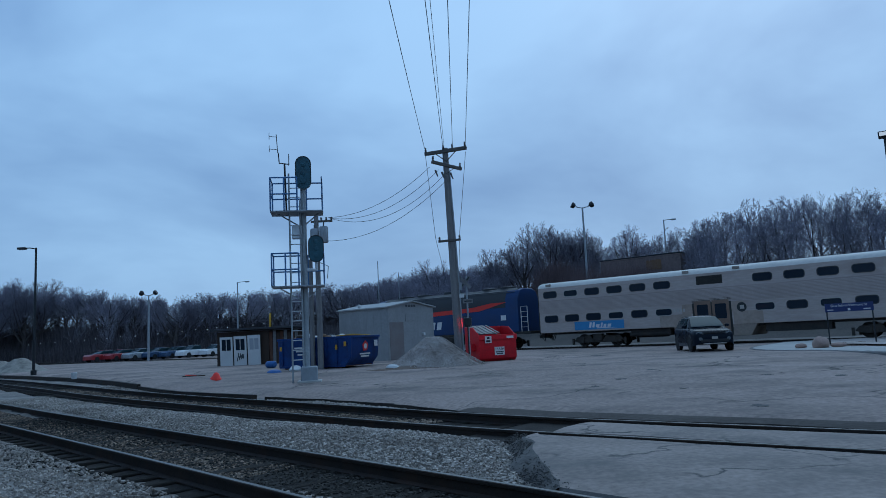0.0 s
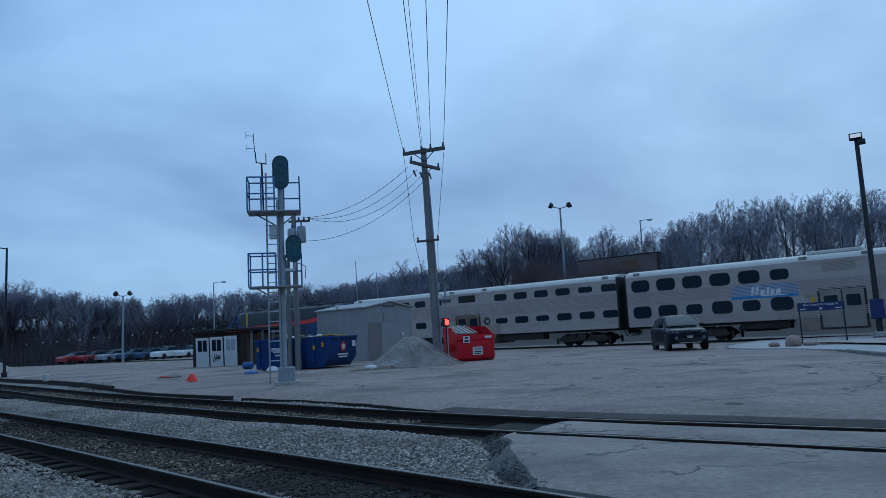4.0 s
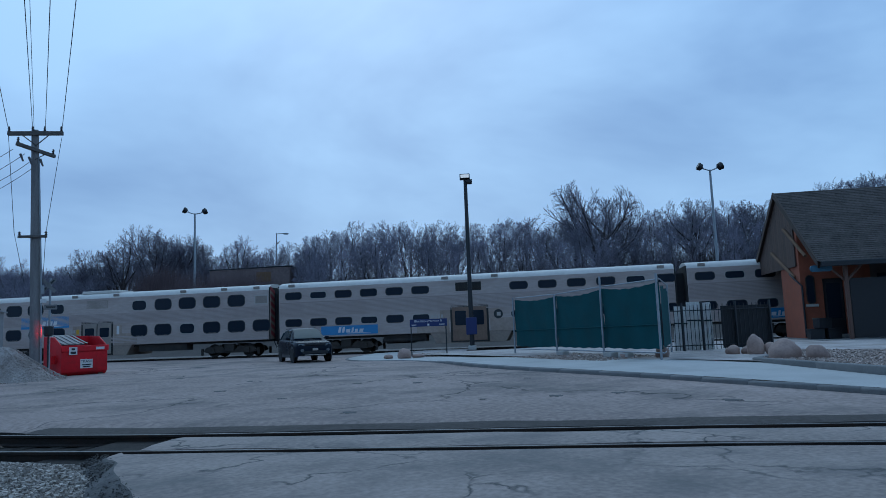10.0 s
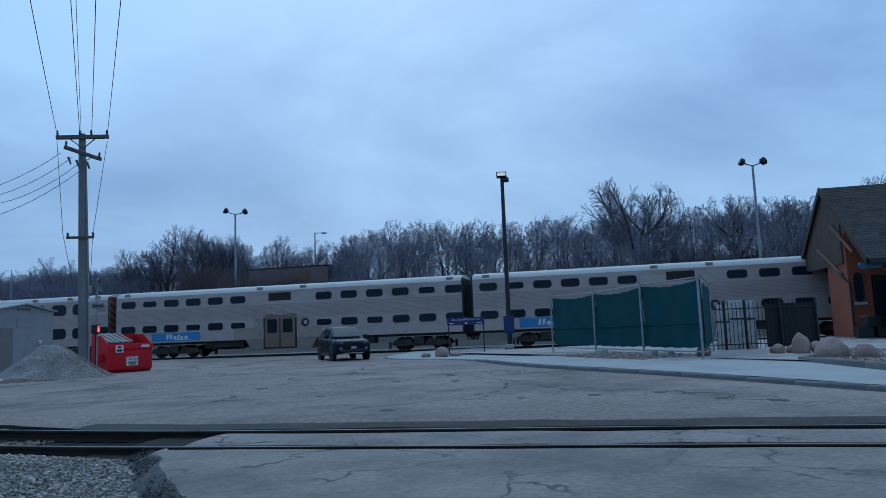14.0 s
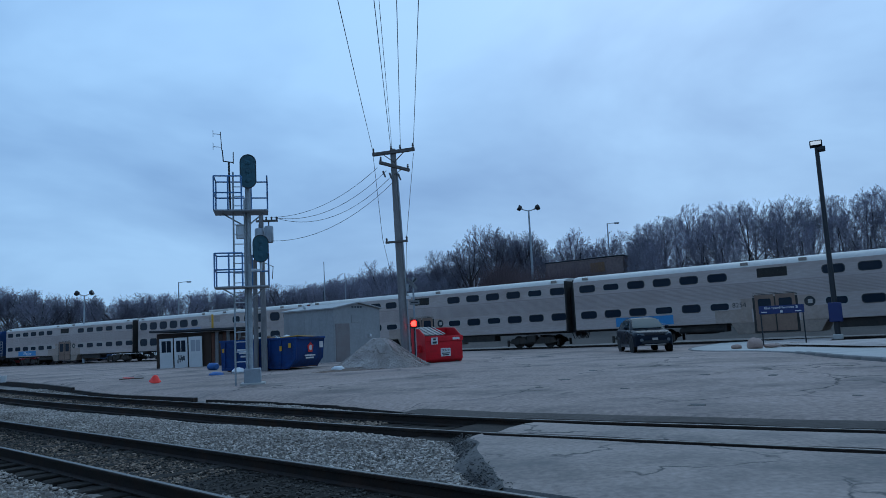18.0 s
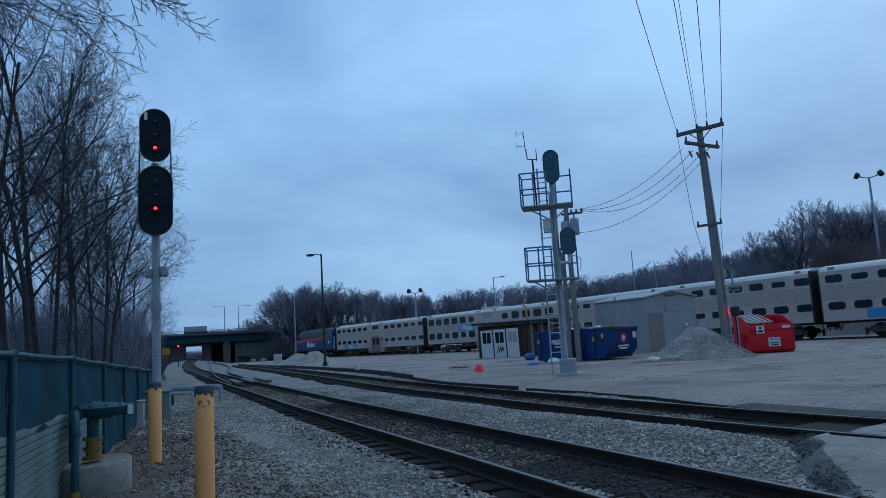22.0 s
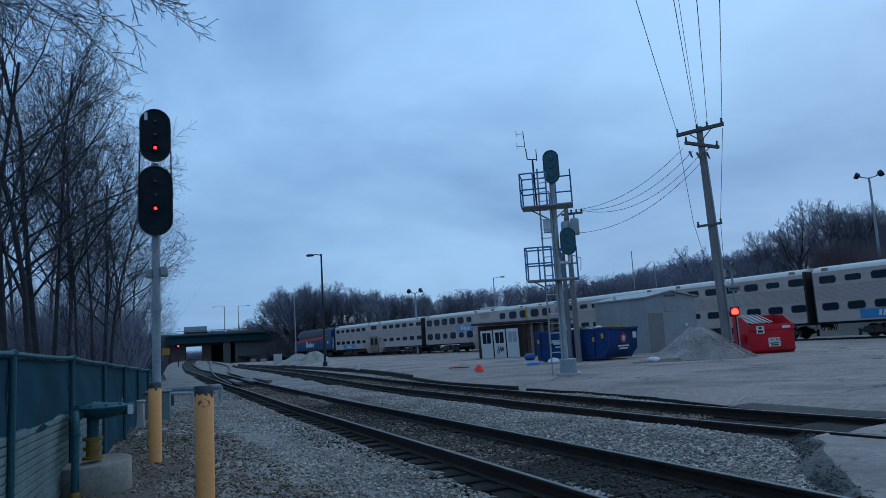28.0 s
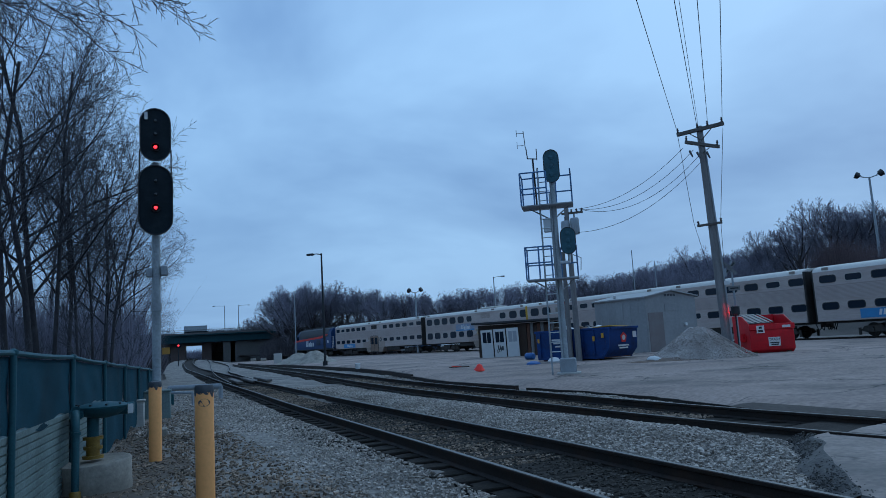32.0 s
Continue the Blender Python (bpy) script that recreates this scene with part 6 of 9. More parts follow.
def small_lot_things():
    tagged(part("crushed_cone", Shape().lathe([(0.24, 0), (0.23, 0.03), (0.19, 0.06), (0.11, 0.22), (0.03, 0.27)], 10, pose(-9.75, 30.4, 0.13, 14, 10, 0)), ORANGE), "crushed orange traffic cone lying on the lot", "traffic cone")
    tagged(part("orange_scrap", Shape().box(-0.25, 0.25, -0.08, 0.08, 0, 0.04), ORANGE, at=pose(-12.3, 34.6, 0.15, 0, 5, 20)), "orange plastic scrap on the lot", "litter")
    tagged(part("plank", Shape().box(-0.5, 0.5, -0.07, 0.07, 0, 0.04), DARKWOOD, at=pose(-11.8, 33.6, 0.15, 0, 0, 12)), "dark plank lying on the lot", "plank")
    tagged(part("white_bucket", Shape().lathe([(0.13, 0), (0.16, 0.32), (0.14, 0.33)], 12, pose(-19.9, 38.5, 0.14)), WHITE), "white plastic bucket on the lot", "bucket")
    tagged(part("blue_drum", Shape().lathe([(0.18, 0), (0.20, 0.04), (0.20, 0.5), (0.15, 0.56), (0.0, 0.58)], 14, pose(-10.1, 40.5, 0.34, 90, 0, 60)), TARP, smooth=40), "bright blue plastic drum beside the container", "drum")
    tagged(part("blue_tarp", Shape().lathe([(0.36, 0), (0.30, 0.08), (0.14, 0.14), (0.0, 0.12)], 9, pose(-8.15, 33.9, 0.13, 0, 0, 20)), TARP, smooth=20), "crumpled blue tarp on the ground", "tarp")
    tagged(part("white_bag", Shape().lathe([(0.28, 0), (0.33, 0.10), (0.2, 0.24), (0.03, 0.28)], 8, pose(-7.2, 34.2, 0.13, 0, 0, 0)), WHITE, smooth=60), "small white bag beside the container", "bag")
    tagged(part("white_bag", Shape().lathe([(0.3, 0), (0.3, 0.10), (0.16, 0.19), (0.03, 0.2)], 8, pose(-2.35, 30.6, 0.16, 0, 6, 30)), WHITE, smooth=60), "torn white bag beside the gravel heap", "bag")
    tagged(part("utility_box", Shape().box(-0.45, 0.45, -0.35, 0.35, 0, 1.15), CONCRETE, at=pose(-47.0, 71.2, 0.1, 0, 0, 30), bevel=0.04), "pale utility cabinet at the far end of the lot", "cabinet")
    for x, y in ((-66, 96), (-70, 99)):
        tagged(part("concrete_block", Shape().box(-0.4, 0.4, -0.3, 0.3, 0, 0.55), DRUM, at=pose(x, y, 0.05, 0, 0, 25), bevel=0.06), "pale concrete block beside the yard tracks", "block", "yard blocks")
    slim = thing("slim_pole", pose(-43.5, 69.5, 0.05), "thin pale steel pole at the far end of the lot", "pole")
    part("pole", Shape().tube([(0, 0, 0), (0, 0, 8.05)], [0.07, 0.05], 10), GALV, slim)
    part("base", Shape().lathe([(0.18, 0), (0.18, 0.12), (0.10, 0.16)], 12), CONCRETE, slim)


small_lot_things()


def dot_string():
    """A long row of small glowing dots beyond the parked cars; cable and poles added."""
    t = thing("dot_string", pose(0, 0, 0), "long row of small glowing dots on an added cable and poles", "light string")
    pts = []
    for k in range(21):
        h = -30.2 + 16.7 * k / 20 + 0.12 * math.sin(k * 5.0)
        D = 117.5 + wood_shift(h)
        pts.append(Vector((D * math.sin(radians(h)), D * math.cos(radians(h)), 1.42 + (1.73 + 1.75 * k / 20 + 0.06 * math.sin(k * 3.0)) * D / 114)))
    part("cable", Shape().tube(pts, 0.012, 4), WIRE, t)
    for k, p in enumerate(pts):
        part("lamp", Shape().lathe([(0.02, 0.0), (0.065, 0.05), (0.065, 0.11), (0.0, 0.15)], 8, pose(p.x, p.y, p.z - 0.2)), SMALLGLOW, t, "small glowing white dot")
        if k % 5 == 0:
            part("pole", Shape().tube([(p.x, p.y + 0.1, -0.4), (p.x, p.y + 0.1, p.z + 0.05)], 0.04, 6), BLACKMETAL, t)


dot_string()

# flashing beacon beside the pole: a red lamp, blinked by an added turning hood
beacon = thing("flashing_beacon", pose(0.97, 32.75, 0.1), "red flashing beacon on a slim post by the pole", "beacon")
part("post", Shape().tube([(0, 0, 0), (0, 0, 1.72)], 0.03, 8), BLACKMETAL, beacon)
part("base", Shape().lathe([(0.13, 0), (0.15, 0.03), (0.15, 0.07), (0.10, 0.09)], 16, pose(0, 0, 1.70)), BLACKMETAL, beacon)
part("lamp", Shape().lathe([(0.06, 0), (0.125, 0.03), (0.145, 0.12), (0.12, 0.21), (0.05, 0.26), (0.0, 0.27)], 18, pose(0, 0, 1.78)), BEACONGLOW, beacon, "glowing red beacon lens", smooth=80)
part("cap", Shape().lathe([(0.20, 0), (0.18, 0.03), (0.0, 0.05)], 18, pose(0, 0, 2.075)), BLACKMETAL, beacon)

part("sign_post", Shape().tube([(0.04, 0.30, 0.0), (0.04, 0.30, 4.05)], 0.045, 10), GALV, beacon, "grey steel sign post")
cross = part("crossbuck", Shape().box(-0.36, 0.36, -0.012, 0.0, -0.065, 0.065, pose(-0.02, 0.25, 3.75, 0, 48, 0)).box(-0.36, 0.36, -0.026, -0.014, -0.065, 0.065, pose(-0.02, 0.25, 3.75, 0, -48, 0)), WEATHERWHITE, beacon, "weathered white crossbuck")
for a in (-0.30, 0.11):
    part("lettering_bar", Shape().box(a, a + 0.19, -0.030, -0.027, -0.03, 0.03, pose(-0.02, 0.25, 3.75, 0, -48, 0)), BLACKPAINT, cross)
plate = part("sign_plate", Shape().box(-0.16, 0.30, 0.235, 0.250, 2.78, 2.98), WEATHERWHITE, beacon, "small white sign plate", bevel=0.004)
part("lettering_bar", Shape().box(-0.10, 0.24, 0.231, 0.235, 2.85, 2.91), BLACKPAINT, plate)


def beacon_hood():
    vs, fs = [], []
    n, span = 26, 218
    for k in range(n + 1):
        a = radians(90 - span / 2 + span * k / n)
        for r, z in ((0.17, -0.01), (0.17, 0.30), (0.185, 0.30), (0.185, -0.01)):
            vs.append((r * math.cos(a), r * math.sin(a), z))
    for k in range(n):
        for j in range(4):
            fs.append((k * 4 + j, k * 4 + (j + 1) % 4, (k + 1) * 4 + (j + 1) % 4, (k + 1) * 4 + j))
    fs += [(0, 1, 2, 3), (n * 4 + 3, n * 4 + 2, n * 4 + 1, n * 4)]
    return part("turning_hood", Shape().add(vs, fs), BLACKMETAL, beacon, "added turning hood with one open side, to blink the lamp", at=pose(0, 0, 1.78))


hood = beacon_hood()


# ---- vehicles ----
def loft(sections, close=True):
    """A skin through cross-sections of equal point count."""
    n = len(sections[0])
    sh = Shape()
    vs = [p for s in sections for p in s]
    fs = []
    for i in range(len(sections) - 1):
        for k in range(n - 1):
            fs.append((i * n + k, i * n + k + 1, (i + 1) * n + k + 1, (i + 1) * n + k))
    if close:
        fs += [tuple(range(n - 1, -1, -1)), tuple((len(sections) - 1) * n + k for k in range(n))]
    return sh.add(vs, fs)


def half_ring(x, w, z0, z1, r, n=4):
    """Body section at x: half width w, from z0 to z1, upper corners rounded by r."""
    pts = [(x, -w, z0), (x, -w, z0 + (z1 - z0) * 0.5)]
    for k in range(n + 1):
        a = radians(180 - 90 * k / n)
        pts.append((x, -w + r + r * math.cos(a), z1 - r + r * math.sin(a)))
    pts += [(p[0], -p[1], p[2]) for p in reversed(pts)]
    return pts


def wheel_mesh():
    ty = make_mesh("tyre", Shape().lathe([(0.20, -0.11), (0.33, -0.11), (0.355, -0.08), (0.355, 0.08), (0.33, 0.11), (0.20, 0.11)], 24, pose(0, 0, 0, 90, 0, 0)), TYRE)
    ri = Shape().lathe([(0.0, -0.02), (0.22, -0.04), (0.23, 0.06), (0.19, 0.07), (0.0, 0.03)], 20, pose(0, 0, 0, 90, 0, 0))
    return ty, make_mesh("rim", ri, ALLOY)


TYRE_MESH, RIM_MESH = wheel_mesh()


def suv():
    # local x runs from the front bumper (0) to the tail (4.4)
    rear = Vector((0.10, 0.995, 0))
    ang = math.degrees(math.atan2(rear.y, rear.x))
    t = thing("parked_suv", pose(12.15, 32.85, ground_z(12, 33), 0, 0, ang), "dark grey compact SUV parked on the lot", "car")
    secs = []
    for x, w, z0, z1, r in ((0.0, 0.66, 0.40, 0.74, 0.14), (0.06, 0.78, 0.32, 0.88, 0.18), (0.22, 0.87, 0.28, 0.96, 0.20), (0.6, 0.91, 0.28, 1.01, 0.20), (1.15, 0.92, 0.28, 1.06, 0.17), (1.45, 0.92, 0.28, 1.09, 0.14), (3.7, 0.92, 0.28, 1.12, 0.14), (4.2, 0.88, 0.32, 1.10, 0.12), (4.4, 0.80, 0.40, 0.98, 0.12)):
        secs.append(half_ring(x, w, z0, z1, r))
    part("body", loft(secs), CARPAINT, t, smooth=50)
    cab = []
    for x, w0, w1, z1 in ((1.05, 0.84, 0.80, 1.06), (1.42, 0.85, 0.74, 1.30), (1.95, 0.86, 0.64, 1.60), (2.35, 0.86, 0.63, 1.655), (3.3, 0.86, 0.62, 1.63), (3.9, 0.84, 0.60, 1.52), (4.22, 0.80, 0.66, 1.20), (4.34, 0.78, 0.74, 1.02)):
        half = [(x, -w0, 1.0), (x, -(w0 + w1) / 2 - 0.02, 0.45 + z1 * 0.55), (x, -w1 - 0.02, z1 - 0.07), (x, -w1 + 0.07, z1 - 0.012), (x, -w1 * 0.5, z1 + 0.012)]
        cab.append(half + [(p[0], -p[1], p[2]) for p in reversed(half)])
    part("cabin", loft(cab), CARPAINT, t, smooth=55)
    part("windscreen", Shape().add([(1.14, -0.74, 1.115), (1.14, 0.74, 1.115), (1.44, 0.70, 1.315), (1.90, 0.585, 1.575), (1.90, -0.585, 1.575), (1.44, -0.70, 1.315)], [(0, 1, 2, 5), (5, 2, 3, 4)]).moved(pose(-0.035, 0, 0.03)), CARGLASS, t, smooth=80)
    for s in (-1, 1):
        for a, b in ((1.62, 2.45), (2.53, 3.35), (3.43, 3.85)):
            zt = 1.55 if b < 3.5 else 1.47
            part("side_window", Shape().add([(a, s * 0.868, 1.10), (b, s * 0.868, 1.10), (b - 0.04, s * 0.685, zt), (2.02 if a < 2 else a, s * 0.685, zt)], [(0, 1, 2, 3)]), CARGLASS, t)
        part("headlight", Shape().box(-0.17, 0.17, -0.045, 0.045, -0.055, 0.045).moved(pose(0.09, s * 0.62, 0.84, 0, 0, s * 66)), HEADLAMP, t, "clear headlight", bevel=0.02)
        part("fog_lamp", Shape().lathe([(0.09, 0), (0.08, 0.04), (0, 0.04)], 12, pose(0.03, s * 0.62, 0.58, 0, -90, 0)), HEADLAMP, t)
        part("mirror", Shape().box(1.42, 1.58, s * 0.99 - 0.09, s * 0.99 + 0.09, 1.10, 1.23), CARPAINT, t, bevel=0.03)
        for x in (0.85, 3.5):
            part("wheel_arch", Shape().lathe([(0.37, -0.02), (0.43, -0.02), (0.43, 0.02), (0.37, 0.02)], 24, pose(x, s * 0.905, 0.36, 90, 0, 0)), BLACKMETAL, t)
            w = part("tyre", TYRE_MESH, TYRE, t, at=pose(x, s * 0.83, 0.355))
            part("rim", RIM_MESH, ALLOY, w, at=pose(0, 0, 0, 0, 0, 180 if s < 0 else 0))
        part("roof_rail", Shape().tube([(2.2, s * 0.60, 1.685), (3.6, s * 0.58, 1.64)], 0.014, 6), BLACKMETAL, t)
        part("sill", Shape().box(1.3, 3.1, s * 0.90 - 0.04, s * 0.90 + 0.04, 0.24, 0.38), BLACKLID, t)
    gr = part("grille", Shape().box(0.0, 0.08, -0.55, 0.55, 0.80, 0.90), BLACKMETAL, t, bevel=0.02)
    for k in range(7):
        part("slot", Shape().box(-0.008, 0.002, -0.50 + k * 0.15, -0.40 + k * 0.15, 0.82, 0.90), BLACKMETAL, gr)
    part("bumper", Shape().box(-0.01, 0.2, -0.66, 0.66, 0.38, 0.60), BLACKMETAL, t, bevel=0.05)
    part("skid_plate", Shape().box(-0.02, 0.1, -0.5, 0.5, 0.34, 0.385), FRAME, t, bevel=0.015)
    part("plate", Shape().box(-0.03, -0.008, -0.13, 0.13, 0.57, 0.68), FRAME, t, "blank pale number plate")
    part("badge", Shape().box(-0.02, 0.02, -0.08, 0.08, 0.94, 0.97), FRAME, t)
    return t


def far_car(x, y, rot, paint, label, pickup=False):
    t = thing("parked_car", pose(x, y, 0.16, 0, 0, rot) @ Matrix.Scale(1.15, 4), label, "car", "cars in the far car park")
    secs = [half_ring(a, w, 0.3, z, 0.12) for a, w, z in ((0.0, 0.75, 0.75), (0.3, 0.88, 0.95), (1.3, 0.9, 1.0), (3.6, 0.9, 1.02), (4.5, 0.8, 0.95))]
    part("body", loft(secs), paint, t, smooth=50)
    top = ((1.2, 0.8, 1.0), (1.9, 0.72, 1.55), (2.9, 0.72, 1.58), (3.1, 0.72, 1.02)) if pickup else ((1.2, 0.8, 1.0), (2.0, 0.70, 1.46), (3.2, 0.70, 1.46), (4.2, 0.72, 1.02))
    part("cabin", loft([half_ring(a, w, 0.95, z, 0.04 if z < 1.2 else 0.12) for a, w, z in top]), CARGLASS, t, smooth=50)
    part("roof", Shape().box(2.0, 3.0, -0.62, 0.62, top[1][2] - 0.02, top[1][2] + 0.025), paint, t, bevel=0.02)
    for s in (-1, 1):
        for a in (0.85, 3.6):
            part("tyre", TYRE_MESH, TYRE, t, at=pose(a, s * 0.8, 0.34))
    return t


suv()
random.seed(11)
for k, (x, y, paint, lab, pk) in enumerate((
        (-45.0, 87.0, CARRED, "red car parked in the far car park", False), (-42.6, 87.4, CARRED, "red car parked in the far car park", False),
        (-40.2, 87.6, CARSILVER, "silver car parked in the far car park", False), (-37.9, 88.4, CARBLUE, "dark blue car parked in the far car park", False),
        (-35.6, 88.6, CARBLUE, "dark car parked in the far car park", False), (-33.2, 88.2, CARWHITE, "white pickup parked in the far car park", True),
        (-30.4, 89.4, CARWHITE, "white pickup parked in the far car park", True), (-27.8, 90.2, CARSILVER, "silver car parked in the far car park", False),
        (-25.2, 91.0, CARBLUE, "dark car parked in the far car park", False))):
    far_car(-52.3 + (x + 45.0) * 1.09, y * 1.20, 62, paint, lab, pk)


# ---- station side ----
def station_sign():
    a, b = Vector((17.31, 32.83, 0)), Vector((18.91, 31.93, 0))
    d = (b - a).normalized()
    t = thing("station_sign", pose(a.x, a.y, 0.26, 0, 0, math.degrees(math.atan2(d.y, d.x))), "dark blue station name sign on two posts", "sign")
    L = (b - a).length
    for x in (0.02, L - 0.02):
        part("post", Shape().tube([(x, 0, -0.05), (x, 0, 1.74)], 0.03, 8), BLACKMETAL, t)
    bd = part("board", Shape().box(-0.04, L + 0.04, -0.055, -0.02, 1.40, 1.78), SIGNBLUE, t, bevel=0.006)
    words("Blue Island/Vermont St", 0.155, WHITE, bd, pose(L / 2, -0.058, 1.675, 90, 0, 0))
    part("bar", Shape().box(0.06, 0.30, -0.06, -0.055, 1.47, 1.51), WHITE, bd)
    part("bar", Shape().box(L - 0.36, L - 0.08, -0.06, -0.055, 1.47, 1.51), WHITE, bd)
    part("symbol", Shape().box(L / 2 - 0.05, L / 2 + 0.05, -0.06, -0.055, 1.44, 1.54), WHITE, bd)
    return t


def screen_fence():
    t = thing("construction_fence", pose(0, 0, 0), "chain-link fence covered in dark green screen cloth", "fence")
    pts = [Vector((19.7, 26.9, 0.26)), Vector((18.85, 22.87, 0.26)), Vector((18.1, 19.36, 0.26)), Vector((17.4, 16.05, 0.26))]
    tops = [2.74, 2.68, 2.74, 2.74]
    post_top = [2.80, 2.70, 3.13, 2.95]
    for p, h in zip(pts, post_top):
        part("post", Shape().tube([(p.x - 0.16, p.y, p.z - 0.05), (p.x - 0.16, p.y, h)], 0.04, 10), GALV, t)
    for i in range(3):
        a, b = pts[i], pts[i + 1]
        vs, fs, n, rows = [], [], 18, 10
        for k in range(n + 1):
            q = a.lerp(b, k / n)
            zt = tops[i] + (tops[i + 1] - tops[i]) * k / n - 0.05 - 0.11 * math.sin(math.pi * k / n) * (1 + 0.16 * math.sin(k * 2.0 + i))
            zb = 0.58 - 0.02 * math.sin(math.pi * k / n) + 0.015 * math.sin(k * 1.7)
            for j in range(rows + 1):
                u = j / rows
                bulge = -0.05 + 0.03 * math.sin(k * 0.9 + i * 2 + j * 0.8) * math.sin(math.pi * u)
                vs.append((q.x + bulge, q.y, zb + (zt - zb) * u))
        for k in range(n):
            for j in range(rows):
                w = k * (rows + 1) + j
                fs.append((w, w + 1, w + rows + 2, w + rows + 1))
        part("screen_cloth", Shape().add(vs, fs), GREEN, t, "dark green screen cloth", smooth=80)
        part("top_rail", Shape().tube([(a.x, a.y, tops[i] + 0.03), (b.x, b.y, tops[i + 1] + 0.03)], 0.024, 8), GALV, t)
        part("bottom_rail", Shape().tube([(a.x, a.y, 0.45), (b.x, b.y, 0.45)], 0.022, 8), GALV, t)
        part("mid_seam", Shape().tube([(a.x - 0.075, a.y, 1.28 + 0.02 * i), (b.x - 0.075, b.y, 1.30 + 0.02 * i)], 0.018, 6), GREEN, t)
    corner, back = pts[3], Vector((21.3, 19.3, 0.26))
    vs, fs = [], []
    for k in range(9):
        q = corner.lerp(back, k / 8)
        for j in range(5):
            vs.append((q.x, q.y, 0.60 + 2.0 * j / 4 - (0.06 * math.sin(k * 1.9) if j == 4 else 0)))
    for k in range(8):
        for j in range(4):
            w = k * 5 + j
            fs.append((w, w + 1, w + 6, w + 5))
    part("screen_cloth", Shape().add(vs, fs), GREEN, t, "dark green screen cloth", smooth=80)
    part("post", Shape().tube([(back.x, back.y, 0.2), (back.x, back.y, 2.86)], 0.035, 10), GALV, t)
    part("top_rail", Shape().tube([(corner.x, corner.y, 2.77), (back.x, back.y, 2.80)], 0.024, 8), GALV, t)
    part("bottom_rail", Shape().tube([(corner.x, corner.y, 0.45), (back.x, back.y, 0.45)], 0.022, 8), GALV, t)
    for x, y in ((18.0, 19.1), (17.85, 18.2), (18.75, 22.6)):
        part("foot_block", Shape().box(x - 0.15, x + 0.2, y - 0.2, y + 0.25, 0.24, 0.42), CONCRETE, t, bevel=0.03)
    part("post_arm", Shape().tube([(17.25, 16.05, 2.93), (17.5, 16.2, 2.80), (17.9, 16.6, 2.74)], 0.02, 6), GALV, t)
    return t


def iron_fence():
    t = thing("iron_railing", pose(0, 0, 0), "black iron railing with a gate at the station", "fence")
    line = [Vector((21.4, 19.75, 0.26)), Vector((22.9, 19.1, 0.26)), Vector((24.05, 18.45, 0.26)), Vector((25.25, 17.8, 0.26))]
    bar = make_mesh("bar", Shape().box(-0.009, 0.009, -0.009, 0.009, 0.0, 1.75), BLACKMETAL)
    for i in range(3):
        a, b = line[i], line[i + 1]
        n = int((b - a).length / 0.16)
        for k in range(n):
            q = a.lerp(b, k / n)
            part("bar", bar, BLACKMETAL, t, at=pose(q.x, q.y, q.z + 0.03))
        for h in (0.2, 1.55):
            part("rail", Shape().tube([(a.x, a.y, a.z + h), (b.x, b.y, b.z + h)], 0.02, 6), BLACKMETAL, t)
    # black sheets added for the dark that shows through the railing
    for a, b in ((line[1].lerp(line[2], 0.6), line[2]), (line[2], line[3])):
        part("screen", Shape().add([(a.x, a.y, 0.32), (b.x, b.y, 0.32), (b.x, b.y, 1.95), (a.x, a.y, 1.95), (a.x, a.y + 0.02, 0.32), (b.x, b.y + 0.02, 0.32), (b.x, b.y + 0.02, 1.95), (a.x, a.y + 0.02, 1.95)], [(0, 1, 2, 3), (7, 6, 5, 4), (0, 3, 7, 4), (1, 5, 6, 2), (3, 2, 6, 7)]), DARKGAP, t, "black sheet added for the dark behind the railing", at=pose(0.03, 0.06, 0))
    for p in line + [line[0].lerp(line[1], 0.5)]:
        part("post", Shape().box(p.x - 0.04, p.x + 0.04, p.y - 0.04, p.y + 0.04, 0.2, 2.12), BLACKMETAL, t, bevel=0.008)
    return t


def wrapped_panels():
    """Upright sheets of pale corrugated metal stacked behind the railing."""
    for k, (x, y, w, h) in enumerate(((22.35, 20.1, 0.5, 1.75), (22.75, 19.75, 0.5, 1.9), (23.15, 19.4, 0.45, 1.85))):
        t = thing("metal_sheet", pose(x, y, 0.26, 0, 3 - k * 2, -52), "pale corrugated metal sheet stood on end", "sheet", "stacked metal sheets")
        vs, fs = [], []
        for i in range(13):
            yy = 0.03 * (i % 2)
            vs += [(w * i / 12, yy, 0), (w * i / 12, yy, h)]
        for i in range(12):
            fs.append((i * 2, i * 2 + 2, i * 2 + 3, i * 2 + 1))
        part("panel", Shape().add(vs, fs), PALESHEET, t, smooth=20)
        part("strap", Shape().box(-0.01, w + 0.01, -0.012, -0.002, h * 0.6, h * 0.63), BLACKMETAL, t)


def boulder(x, y, rx, ry, rz, seed, z=0.26):
    bm = bmesh.new()
    bmesh.ops.create_icosphere(bm, subdivisions=3, radius=1.0)
    for v in bm.verts:
        n = noise.noise(v.co * 0.9 + Vector((seed * 7.3, 0, 0))) * 0.28 + noise.noise(v.co * 2.6 + Vector((seed, 3, 0))) * 0.09
        v.co = v.co * (1 + n)
        v.co.z = max(v.co.z, -0.55)
        v.co = Vector((v.co.x * rx, v.co.y * ry, v.co.z * rz))
    ob = part("boulder", bm, BOULDER, at=pose(x, y, z + rz * 0.5, 0, 0, seed * 50), smooth=50)
    return tagged(ob, "rounded tan landscape boulder", "boulder", "landscape boulders")


